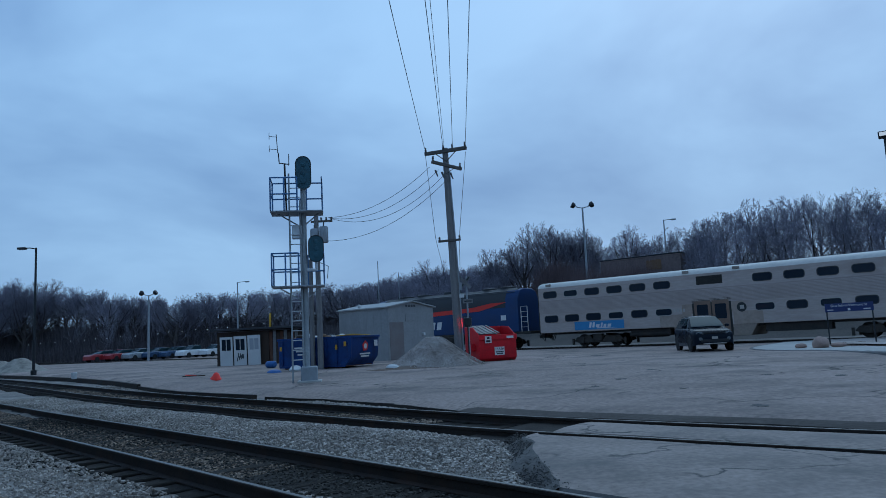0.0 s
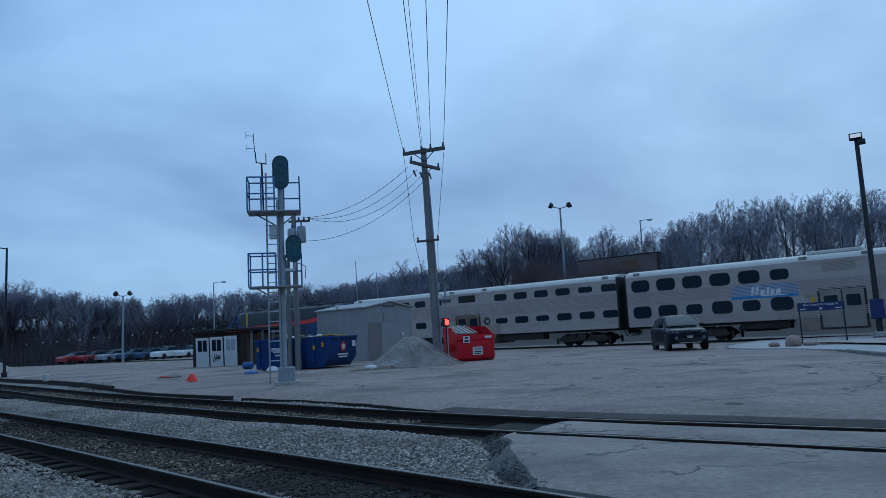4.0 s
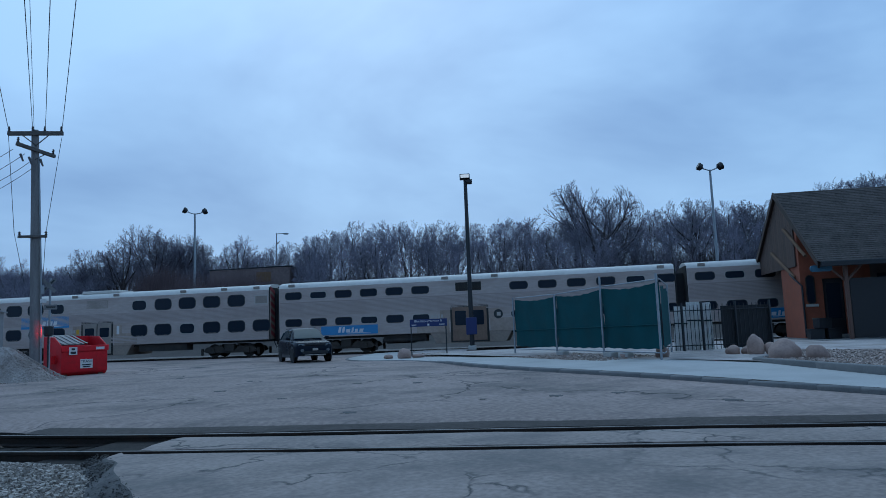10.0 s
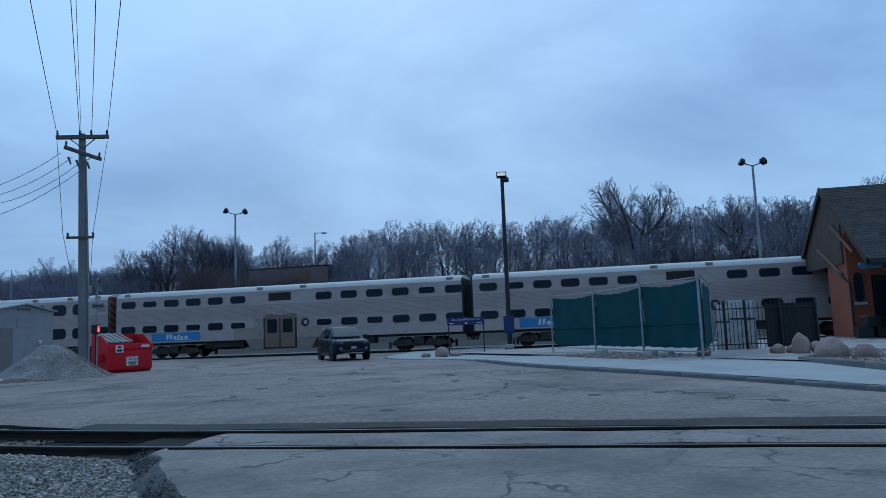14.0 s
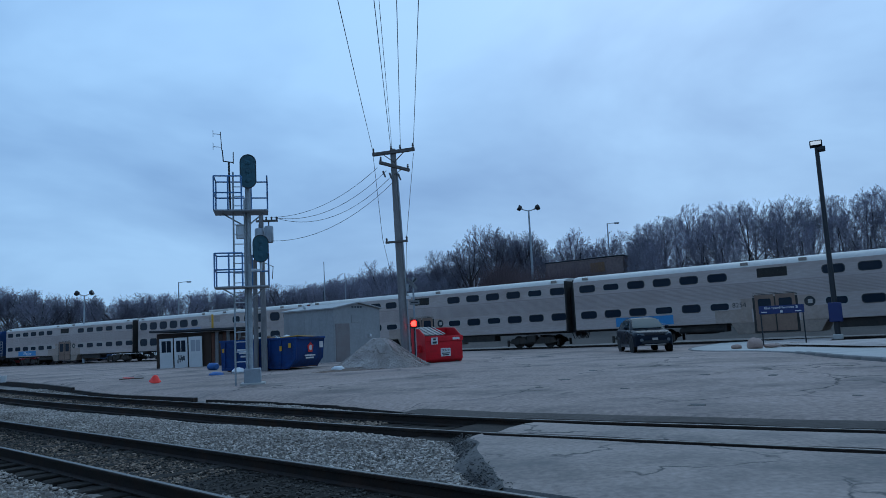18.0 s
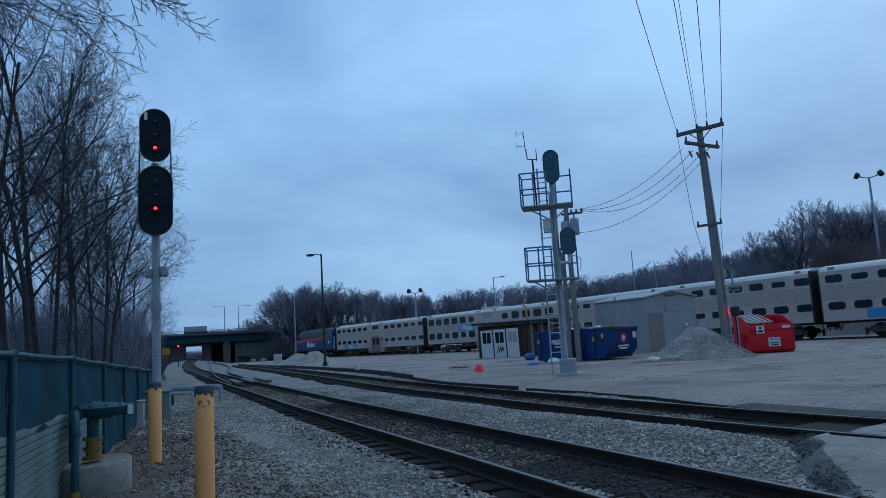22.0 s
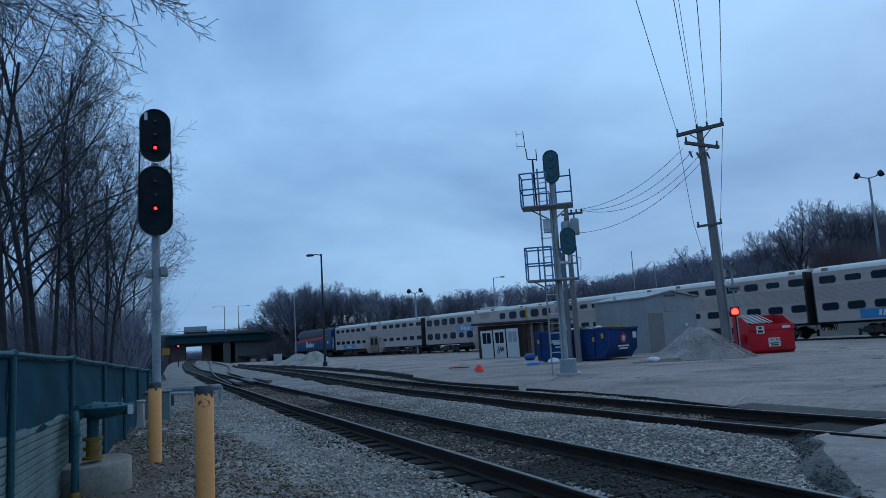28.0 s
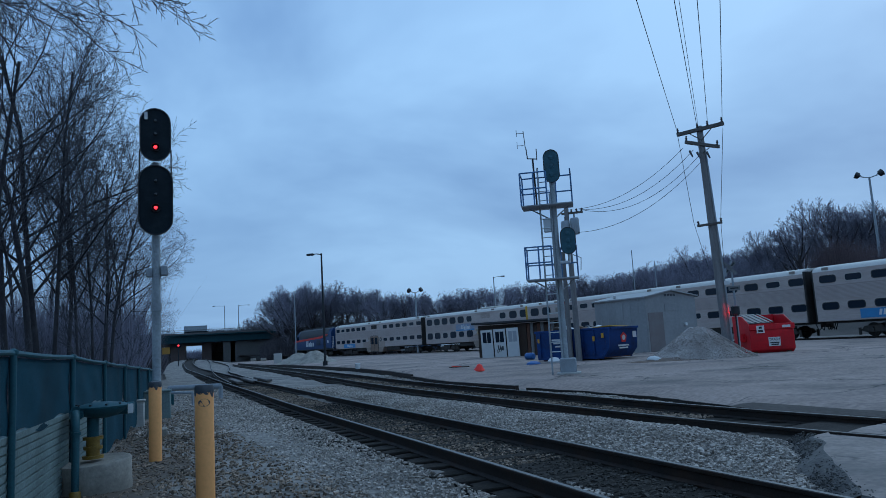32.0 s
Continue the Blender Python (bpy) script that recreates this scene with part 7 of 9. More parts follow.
def planter():
    t = thing("planter_kerb", pose(0, 0, 0), "low grey concrete planter edge by the station", "kerb", kind="structure")
    edge = [Vector((14.6, 6.6, 0)), Vector((16.4, 10.5, 0)), Vector((17.75, 13.2, 0)), Vector((20.0, 14.1, 0)), Vector((22.5, 15.1, 0))]
    for i in range(len(edge) - 1):
        part("kerb_stone", sweep(Shape(), [edge[i], edge[i + 1]], [(0.0, 0.02), (0.18, 0.02), (0.18, 0.33), (0.02, 0.33), (0.0, 0.31)]), KERBFACE, t, bevel=0.008)
    fill = Shape().add([(14.8, 6.6, 0.29), (16.55, 10.4, 0.29), (17.85, 13.05, 0.29), (20.0, 13.95, 0.29), (22.5, 14.9, 0.29), (26, 12, 0.29), (24, 5, 0.29)], [(6, 5, 4, 3, 2, 1, 0)])
    part("planter_bed", fill, GRAVEL, None, "bed of pale pebbles in the planter", kind="structure", category="gravel")


station_sign()
screen_fence()
iron_fence()
wrapped_panels()
planter()
for b in ((18.4, 12.65, 0.66, 0.60, 0.52, 1, 0.27), (18.5, 11.75, 0.46, 0.40, 0.36, 2, 0.27), (20.6, 15.15, 0.40, 0.34, 0.62, 3), (21.0, 14.85, 0.36, 0.32, 0.32, 4), (20.5, 15.95, 0.38, 0.3, 0.28, 5), (20.9, 15.6, 0.38, 0.32, 0.25, 6),
          (18.3, 17.0, 0.32, 0.3, 0.36, 7), (18.0, 18.3, 0.55, 0.35, 0.16, 8), (15.75, 30.6, 0.62, 0.45, 0.42, 9, 0.2), (16.4, 30.4, 0.40, 0.3, 0.16, 10, 0.2), (15.1, 31.0, 0.34, 0.3, 0.18, 11, 0.2)):
    boulder(b[0], b[1], b[2] * 0.7, b[3] * 0.7, b[4] * 0.72, *b[5:])


def station():
    EF = Vector((32.25, 18.5, 0.26))
    t = thing("station_house", pose(EF.x, EF.y, EF.z, 0, 0, -40.3), "orange brick station house under a steep dark roof", "house")
    Y0, Y1, E, R, L = 1.0, 13.4, 3.85, 8.05, 26.0
    mid = (Y0 + Y1) / 2
    wallz = lambda y: E + (R - E) * (1 - abs(y - mid) / (mid - Y0))
    # brick core under the overhanging roof
    y0, y1, xc = 4.6, 4.9, -0.75
    top = wallz(y0) - 0.35
    part("wall", Shape().extrude([(y1, 0), (7.8, 0), (7.8, wallz(7.8) - 0.35), (mid, R - 0.35), (y1, wallz(y1) - 0.35)], 0, xc, xc + 0.3), BRICK, t, bevel=0.01)
    part("wall", Shape().box(xc, 0.30, y0, y1, 0, top), BRICK, t)
    part("wall", Shape().box(0.30, 1.30, y0, y1, 3.05, top), BRICK, t)
    part("wall", Shape().box(1.30, 2.6, y0, y1, 0, top), BRICK, t)
    # past the door the brick turns dull brown: porch shade put into colour
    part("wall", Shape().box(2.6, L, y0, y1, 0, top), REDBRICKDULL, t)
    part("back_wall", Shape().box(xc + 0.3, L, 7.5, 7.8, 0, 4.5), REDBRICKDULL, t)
    arch = rounded_rect(-0.52, -0.08, 1.75, 3.25, 0.215, 6)
    wn = part("window", ring(Shape(), rounded_rect(-0.48, -0.12, 1.80, 3.21, 0.175, 6), arch, y0, y0 - 0.05), DARKWOOD, t, "narrow arched window")
    part("pane", Shape().extrude(rounded_rect(-0.48, -0.12, 1.80, 3.21, 0.175, 6), 1, y0 - 0.02, y0 - 0.005), WINDOW, wn)
    part("sill", Shape().box(-0.60, 0.0, y0 - 0.10, y0, 1.62, 1.76), CONCRETE, wn, bevel=0.01)
    dr = part("door", Shape().box(0.34, 1.27, y0 + 0.08, y0 + 0.14, 0.05, 3.02), BLACKMETAL, t, "dark recessed door")
    part("door_glass", Shape().box(0.48, 1.13, y0 + 0.06, y0 + 0.08, 1.0, 2.8), WINDOW, dr)
    part("door_step", Shape().box(0.25, 1.35, y0 - 0.45, y0, 0.03, 0.20), CONCRETE, t, bevel=0.015)
    for k in range(4):
        xx = 2.9 + k * 5.2
        part("shopfront", Shape().box(xx, xx + 4.2, y0 - 0.04, y0 - 0.003, 0.5, 3.2), WINDOW, t, "dark window under the porch")
    # roof: two slopes laid in courses
    for side in (0, 1):
        ya, yb = (Y0, mid) if side == 0 else (Y1, mid)
        za, zb = E - 0.2, R
        part("roof_deck", Shape().add([(-0.9, ya, za), (L, ya, za), (L, yb, zb), (-0.9, yb, zb), (-0.9, ya, za - 0.22), (L, ya, za - 0.22), (L, yb, zb - 0.22), (-0.9, yb, zb - 0.22)],
                                      [(0, 1, 2, 3), (7, 6, 5, 4), (0, 4, 5, 1), (2, 6, 7, 3), (0, 3, 7, 4), (1, 5, 6, 2)]), DARKWOOD, t)
        courses = 40
        for c in range(courses if side == 0 else 0):
            f0, f1 = c / courses, (c + 1.15) / courses
            pa, pb = Vector((0, ya + (yb - ya) * f0, za + (zb - za) * f0)), Vector((0, ya + (yb - ya) * min(1, f1), za + (zb - za) * min(1, f1)))
            part("shingle_course", Shape().add([(-0.95, pa.y, pa.z + 0.035), (L, pa.y, pa.z + 0.035), (L, pb.y, pb.z + 0.008), (-0.95, pb.y, pb.z + 0.008), (-0.95, pa.y, pa.z + 0.004), (L, pa.y, pa.z + 0.004)],
                                               [(0, 1, 2, 3), (4, 5, 1, 0)]), SHINGLE, t)
        part("barge_board", Shape().add([(-1.0, ya, za + 0.05), (-1.0, yb, zb + 0.05), (-1.0, yb, zb - 0.28), (-1.0, ya, za - 0.28), (-0.92, ya, za + 0.05), (-0.92, yb, zb + 0.05), (-0.92, yb, zb - 0.28), (-0.92, ya, za - 0.28)],
                                        [(0, 1, 2, 3), (7, 6, 5, 4), (0, 4, 5, 1), (3, 2, 6, 7)]), DARKWOOD, t)
    part("gutter", Shape().box(-0.9, L, Y0 - 0.16, Y0 - 0.01, E - 0.42, E - 0.18), BLACKMETAL, t, bevel=0.02)
    # timber gable, boarded
    n = 24
    for k in range(n):
        a = 4.9 + k * (Y1 - 0.2 - 4.9) / n
        b = a + (Y1 - 0.2 - 4.9) / n - 0.02
        za, zb = wallz(a) - 0.3, wallz(b) - 0.3
        lo = min(3.75, za - 0.05, zb - 0.05)
        part("gable_board", Shape().extrude([(a, lo), (b, lo), (b, zb), (a, za)], 0, -0.83, -0.77), GABLEWOOD, t)
    for ya, za, yb, zb in ((3.3, 4.15, 6.0, 5.85), (5.3, 3.2, 8.6, 4.8)):
        part("strut", Shape().tube([(-0.80, ya, za), (-0.95, yb, zb)], 0.085, 8), TANWOOD, t, "slanting timber strut")
    for xx in (0.3, 4.8, 9.3, 13.8):
        po = part("porch_post", Shape().box(xx - 0.085, xx + 0.085, Y0 + 0.3, Y0 + 0.47, 0.0, E - 0.2), PORCHWOOD, t, bevel=0.015)
        part("bracket", Shape().tube([(xx, Y0 + 0.41, 2.7), (xx + 0.8, Y0 + 0.41, E - 0.3)], 0.06, 8).tube([(xx, Y0 + 0.41, 2.7), (xx - 0.8, Y0 + 0.41, E - 0.3)], 0.055, 8), PORCHWOOD, po)
        part("porch_screen", Shape().box(xx + 0.13, xx + 4.36, Y0 + 0.38, Y0 + 0.44, 0.08, 2.85), DARKGAP, t, "black screen between the porch posts")
    # floor in dark kerb grey, the shade under the roof painted in
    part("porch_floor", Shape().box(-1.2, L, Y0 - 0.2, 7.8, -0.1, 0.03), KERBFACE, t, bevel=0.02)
    part("blue_sign", Shape().extrude(rounded_rect(-1.25, -0.30, 3.22, 3.52, 0.12, 4), 1, Y0 + 0.25, Y0 + 0.40), STATIONTEAL, t, "teal hanging station sign")
    part("downpipe", Shape().tube([(-0.72, 4.5, 0.1), (-0.72, 4.5, 2.7), (-0.95, 4.9, 3.1), (-0.95, 5.6, 3.4)], 0.05, 8), BLACKMETAL, t)
    return t


station()
for k, (x, y, z, w) in enumerate(((33.6, 21.0, 0.29, 0.55), (34.1, 20.5, 0.29, 0.5), (33.8, 20.8, 0.80, 0.5))):
    cr = thing("crate", pose(x, y, z, 0, 0, -42 + 6 * k), "dark plastic crate stacked by the station wall", "crate", "crates by the wall")
    part("box", Shape().box(-w, w * 0.2, -0.3, 0.3, 0.0, 0.5), BLACKMETAL, cr, bevel=0.02)
    part("rim", Shape().box(-w - 0.02, w * 0.2 + 0.02, -0.32, 0.32, 0.44, 0.5), BLACKMETAL, cr, bevel=0.01)


# ---- by the fence ----
def bollard(x, y, h, label, rot=0.0):
    t = thing("bollard", pose(x, y, -0.06, 0, 0, rot), label, "bollard", "yellow bollards")
    part("sleeve", Shape().lathe([(0.086, 0), (0.089, 0.02), (0.089, h - 0.07), (0.087, h - 0.06)], 24), YELLOW, t, smooth=50)
    part("top", Shape().lathe([(0.0905, 0), (0.091, 0.05), (0.084, 0.072), (0.04, 0.078), (0.0, 0.078)], 24, pose(0, 0, h - 0.075)), BLACKLID, t, "weathered black top", smooth=50)
    for k, a in enumerate(range(0, 360, 40)):
        low = (0.012, 0.045, 0.02, 0.03, 0.008)[(k * 2 + int(h * 100)) % 5]
        part("torn_edge", Shape().add([(0.0908 * math.cos(radians(a + e)), 0.0908 * math.sin(radians(a + e)), z) for e, z in ((-20, h - 0.073), (-7, h - 0.073), (7, h - 0.073), (20, h - 0.073), (9, h - 0.078 - low), (-4, h - 0.08 - low * 0.8))], [(0, 5, 4, 3, 2, 1)]), BLACKLID, t)
    return t


b1 = bollard(-4.70, 5.88, 1.21, "yellow plastic-sleeved bollard with a worn black top")
lab = Shape().lathe([(0.09, 0), (0.09, 0.004), (0.0, 0.004)], 18)
vs = []
for k in range(20):
    a = 2 * math.pi * k / 20
    px, pz = 0.058 * math.cos(a), 0.036 * math.sin(a)
    th = radians(-52) + px / 0.090
    vs.append((0.0905 * math.cos(th), 0.0905 * math.sin(th), 1.04 + pz))
part("sticker", Shape().add(vs, [tuple(range(20))]), BLACKLID, b1, "small oval sticker")
bollard(-7.68, 8.50, 1.16, "yellow bollard with a torn black top by the signal")


def teal_fence():
    t = thing("privacy_fence", pose(0, 0, 0), "teal chain-link fence with privacy cloth and slats", "fence")
    d = Vector((-0.62, 0.785, 0))
    p0 = Vector((-5.5, 4.48, 0))
    tops = {-2: 1.62, -1: 1.59, 0: 1.56, 1: 1.52, 2: 1.43, 3: 1.35, 4: 1.27, 5: 1.19, 6: 1.12}
    for k in range(-2, 7):
        p = p0 + d * (2.7 * k)
        part("post", Shape().tube([(p.x, p.y, -0.2), (p.x, p.y, tops[k] - 0.02)], 0.029, 10), TEALSTEEL, t)
        part("post_cap", Shape().lathe([(0.042, 0), (0.042, 0.03), (0.0, 0.05)], 10, pose(p.x, p.y, tops[k] - 0.03)), TEALSTEEL, t)
        if k == 6:
            break
        q = p0 + d * (2.7 * (k + 1))
        n = 20
        pts = [(p.lerp(q, i / n).x, p.lerp(q, i / n).y, tops[k] + (tops[k + 1] - tops[k]) * i / n - 0.02 - 0.012 * math.sin(math.pi * i / n)) for i in range(n + 1)]
        part("top_rail", Shape().tube(pts, 0.024, 8), TEALSTEEL, t)
        low = 0.84 if k < 2 else 0.04
        vs, fs = [], []
        nrm = Vector((-d.y, d.x, 0)) * -0.03
        for i in range(n + 1):
            w = p.lerp(q, i / n)
            for j in range(7):
                u = j / 6
                bulge = 0.02 * math.sin(i * 0.7 + j) * math.sin(math.pi * u)
                vs.append((w.x - nrm.x + bulge, w.y - nrm.y, low + 0.05 * math.sin(i * 0.5 + k) * (1 - u) + (pts[i][2] - 0.03 - low) * u))
        for i in range(n):
            for j in range(6):
                a = i * 7 + j
                fs.append((a, a + 1, a + 8, a + 7))
        part("privacy_cloth", Shape().add(vs, fs), TEALFENCE, t, "dark teal privacy cloth", smooth=80)
        for s in range(12 if k < 2 else 0):
            z = 0.02 + s * 0.074
            part("slat", Shape().tube([(p.x - 0.045, p.y - 0.035, z), (q.x - 0.045, q.y - 0.035, z)], [0.040, 0.040], 4), SLAT, t)
    return t


def backflow_valve():
    t = thing("backflow_valve", pose(-6.85, 6.65, -0.06, 0, 0, 38), "dark teal water valve assembly on a concrete drum", "valve")
    part("drum", Shape().lathe([(0.37, -0.12), (0.385, 0.04), (0.395, 0.345), (0.385, 0.365), (0.36, 0.37), (0.33, 0.355), (0.0, 0.350)], 32, pose(0, 0, 0.0, 3.0, -3.0, 0)), DRUM, t, "round concrete base drum", smooth=40)
    part("riser", Shape().tube([(-0.04, 0, 0.38), (-0.04, 0, 0.62)], 0.075, 14), BRASS, t, "yellow riser valve")
    for z, r in ((0.385, 0.115), (0.49, 0.105), (0.60, 0.11)):
        part("flange", Shape().lathe([(r, 0), (r, 0.035), (0.0, 0.035)], 16, pose(-0.04, 0, z)), BRASS, t)
    part("neck", Shape().tube([(-0.04, 0, 0.62), (-0.04, 0, 0.90)], 0.065, 12), TEALSTEEL, t)
    part("body", Shape().lathe([(0.08, 0), (0.17, 0.02), (0.27, 0.075), (0.285, 0.11), (0.27, 0.125), (0.0, 0.13)], 28, pose(0.05, 0, 0.84)), TEALSTEEL, t, smooth=50)
    part("lid", Shape().lathe([(0.295, 0), (0.30, 0.02), (0.27, 0.04), (0.10, 0.065), (0.0, 0.068)], 28, pose(0.05, 0, 0.955)), TEALSTEEL, t)
    for k in range(10):
        part("bolt", Shape().lathe([(0.014, 0), (0.014, 0.02), (0.0, 0.022)], 6, pose(0.05 + 0.265 * math.cos(k * 0.628), 0.265 * math.sin(k * 0.628), 0.988)), BLACKMETAL, t)
    part("pipe", Shape().tube([(-0.12, -0.02, 0.92), (-0.17, -0.14, 0.92), (-0.19, -0.26, 0.91), (-0.17, -0.35, 0.87), (-0.155, -0.40, 0.78), (-0.155, -0.42, 0.0)], [0.055, 0.055, 0.055, 0.05, 0.042, 0.040], 14), TEALSTEEL, t, "teal down pipe", smooth=50)
    part("flange", Shape().lathe([(0.078, 0), (0.078, 0.03), (0.0, 0.03)], 16, pose(-0.18, -0.20, 0.92, 90, 0, 0)), TEALSTEEL, t)
    part("flange", Shape().lathe([(0.056, 0), (0.056, 0.03), (0.0, 0.03)], 16, pose(-0.155, -0.405, 0.70)), TEALSTEEL, t)
    part("foot_valve", Shape().lathe([(0.060, 0), (0.060, 0.08), (0.05, 0.10), (0.0, 0.10)], 16, pose(-0.155, -0.42, 0.0)), BRASS, t, "yellow foot valve")
    part("outlet", Shape().tube([(0.22, 0, 0.93), (0.40, 0, 0.93)], 0.07, 12), TEALSTEEL, t)
    part("label", Shape().box(0.34, 0.40, -0.085, -0.072, 0.87, 0.98), WHITE, t)
    return t


teal_fence()
backflow_valve()
for x, y, w, h, m, lab in ((-13.3, 14.6, 0.42, 0.72, SLAT, "pale teal utility cabinet by the fence"), (-12.2, 12.9, 0.16, 0.62, CONCRETE, "pale grey utility pedestal by the fence"), (-17.2, 19.6, 0.16, 0.4, TEALSTEEL, "teal utility cabinet beyond the signal")):
    t = thing("utility_pedestal", pose(x, y, -0.12, 0, 0, 40), lab, "cabinet")
    part("body", Shape().box(-w, w, -w * 0.7, w * 0.7, 0, h), m, t, bevel=0.025)
    part("lid", Shape().box(-w - 0.02, w + 0.02, -w * 0.7 - 0.02, w * 0.7 + 0.02, h, h + 0.05), m, t, bevel=0.015)
for a, b, r in (((-19.4, 22.1, 0.30), (-17.2, 22.3, 0.30), 0.10), ((-18.4, 19.6, 0.30), (-15.9, 19.2, 0.28), 0.045)):
    tagged(part("pipe_rail", Shape().tube([a, b], r, 12).tube([(a[0], a[1], -0.2), a], r * 0.8, 8).tube([(b[0], b[1], -0.2), b], r * 0.8, 8), GALV), "grey pipe lying low beside the track", "pipe")
fs = thing("distant_signal", pose(-79.5, 92.6, -0.2, 0, 0, 40), "distant railway signal showing red beside the track", "railway signal")
part("mast", Shape().tube([(0, 0, 0), (0, 0, 3.9)], 0.07, 8), BLACKMETAL, fs)
part("signal_head", Shape().lathe([(0.42, 0), (0.42, 0.06), (0.0, 0.06)], 16, pose(0, -0.1, 3.55, 90, 0, 0)), SIGNALBLACK, fs)
part("lens", Shape().lathe([(0.14, 0), (0.11, 0.04), (0.0, 0.06)], 12, pose(0, -0.17, 3.55, 90, 0, 0)), REDGLOW, fs, "glowing red lens")


# ---- bridge and far things ----
def bridge():
    a, b = Vector((-165, 98.8, 0)), Vector((-99, 150.6, 0))
    d = (b - a).normalized()
    t = thing("road_bridge", pose(a.x, a.y, -0.95, 0, 0, math.degrees(math.atan2(d.y, d.x))), "green steel girder road bridge over the tracks", "bridge")
    L = (b - a).length
    part("girder", Shape().box(0, L, -0.25, 0.25, 5.75, 7.35), BRIDGETEAL, t)
    part("girder", Shape().box(0, L, 9.5, 10.0, 5.75, 7.35), BRIDGETEAL, t)
    part("flange", Shape().box(0, L, -0.45, 0.45, 5.65, 5.75), BRIDGETEAL, t)
    part("deck", Shape().box(0, L, -0.9, 10.6, 7.35, 7.6), BRIDGETEAL, t)
    for y0 in (-0.9, 10.35):
        part("parapet", Shape().box(0, L, y0, y0 + 0.25, 7.6, 7.95), BRIDGECONC, t)
        part("handrail", Shape().tube([(0, y0 + 0.12, 8.6), (L, y0 + 0.12, 8.6)], 0.05, 6), BRIDGECONC, t)
        for k in range(34):
            part("rail_post", Shape().box(k * 2.5, k * 2.5 + 0.1, y0 + 0.06, y0 + 0.18, 7.95, 8.6), BRIDGECONC, t)
    for k in range(20):
        part("stiffener", Shape().box(2 + k * 4, 2.15 + k * 4, -0.42, -0.25, 5.75, 7.35), BRIDGETEAL, t)
    for x0, x1 in ((46, 49.5), (70.9, 72.6)):
        part("pier", Shape().box(x0, x1, 0.2, 9.6, -0.3, 5.64), BRIDGECONC, t, bevel=0.1)
    part("abutment", Shape().box(73.6, L - 1.0, 0.8, 9.3, -0.3, 5.62), BRIDGECONC, t, "stained concrete abutment", bevel=0.1)
    # portal of the old underpass behind the girder
    px0, px1 = 62.3, 66.0
    for q0, q1 in ((59.0, px0), (px1, 68.2)):
        part("portal_wall", Shape().box(q0, q1, 3.0, 9.3, -0.3, 5.64), REDBRICKDULL, t)
    part("portal_beam", Shape().box(px0, px1, 3.0, 9.3, 5.05, 5.64), REDBRICKDULL, t)
    return t


bridge()
tk = thing("truck_trailer", pose(-117.3, 138.6, 6.7, 0, 0, 38.1), "grey truck trailer standing on the bridge", "truck")
part("box", Shape().box(0, 5.2, -1.2, 1.2, 0.7, 2.0), GALV, tk, bevel=0.05)
part("chassis", Shape().box(0, 5.4, -1.1, 1.1, 0.4, 0.7), BLACKMETAL, tk)
for xx in (1.0, 4.8):
    for s in (-1, 1):
        part("tyre", TYRE_MESH, TYRE, tk, at=pose(xx, s * 1.0, 0.36))
lamp_single(-112.2, 147.2, 6.9, "tall grey street lamp on the road bridge", arm=-2.2, pole=GALV, z0=6.6, rot=38)
lamp_single(-109.6, 149.2, 6.9, "tall grey street lamp on the road bridge", arm=2.2, pole=GALV, z0=6.6, rot=38)
pb = thing("brown_building", pose(16.75, 76.2, 2.0, 0, 0, -40.3), "low flat-roofed brown building on the bank behind the train", "house")
part("wall", Shape().box(0, 8.8, 0, 4.5, 0, 6.52), BROWNWALL, pb, bevel=0.05)
part("roof", Shape().box(-0.05, 8.85, -0.05, 4.55, 6.52, 6.64), LOCODARK, pb, bevel=0.03)
part("tan_panel", Shape().box(5.2, 6.8, -0.06, 0, 5.1, 6.1), TANWOOD, pb, "faded tan wall panel")
for x, y, h, lab in ((-6.9, 74.8, 9.6, "thin bare flagpole behind the shed"), (-5.1, 80.0, 8.8, "thin flagpole with a dark flag")):
    fp = thing("flagpole", pose(x, y, 0.0), lab, "flagpole", "flagpoles")
    part("pole", Shape().tube([(0, 0, 0), (0, 0, h)], [0.07, 0.04], 8), GALV, fp)
    part("flag", Shape().add([(0, 0, h * 0.72), (-0.16, 0.05, h * 0.67), (-0.22, 0.02, h * 0.60), (-0.06, 0.06, h * 0.56), (0, 0, h * 0.60)], [(0, 1, 2, 3, 4)]), BLACKLID, fp)


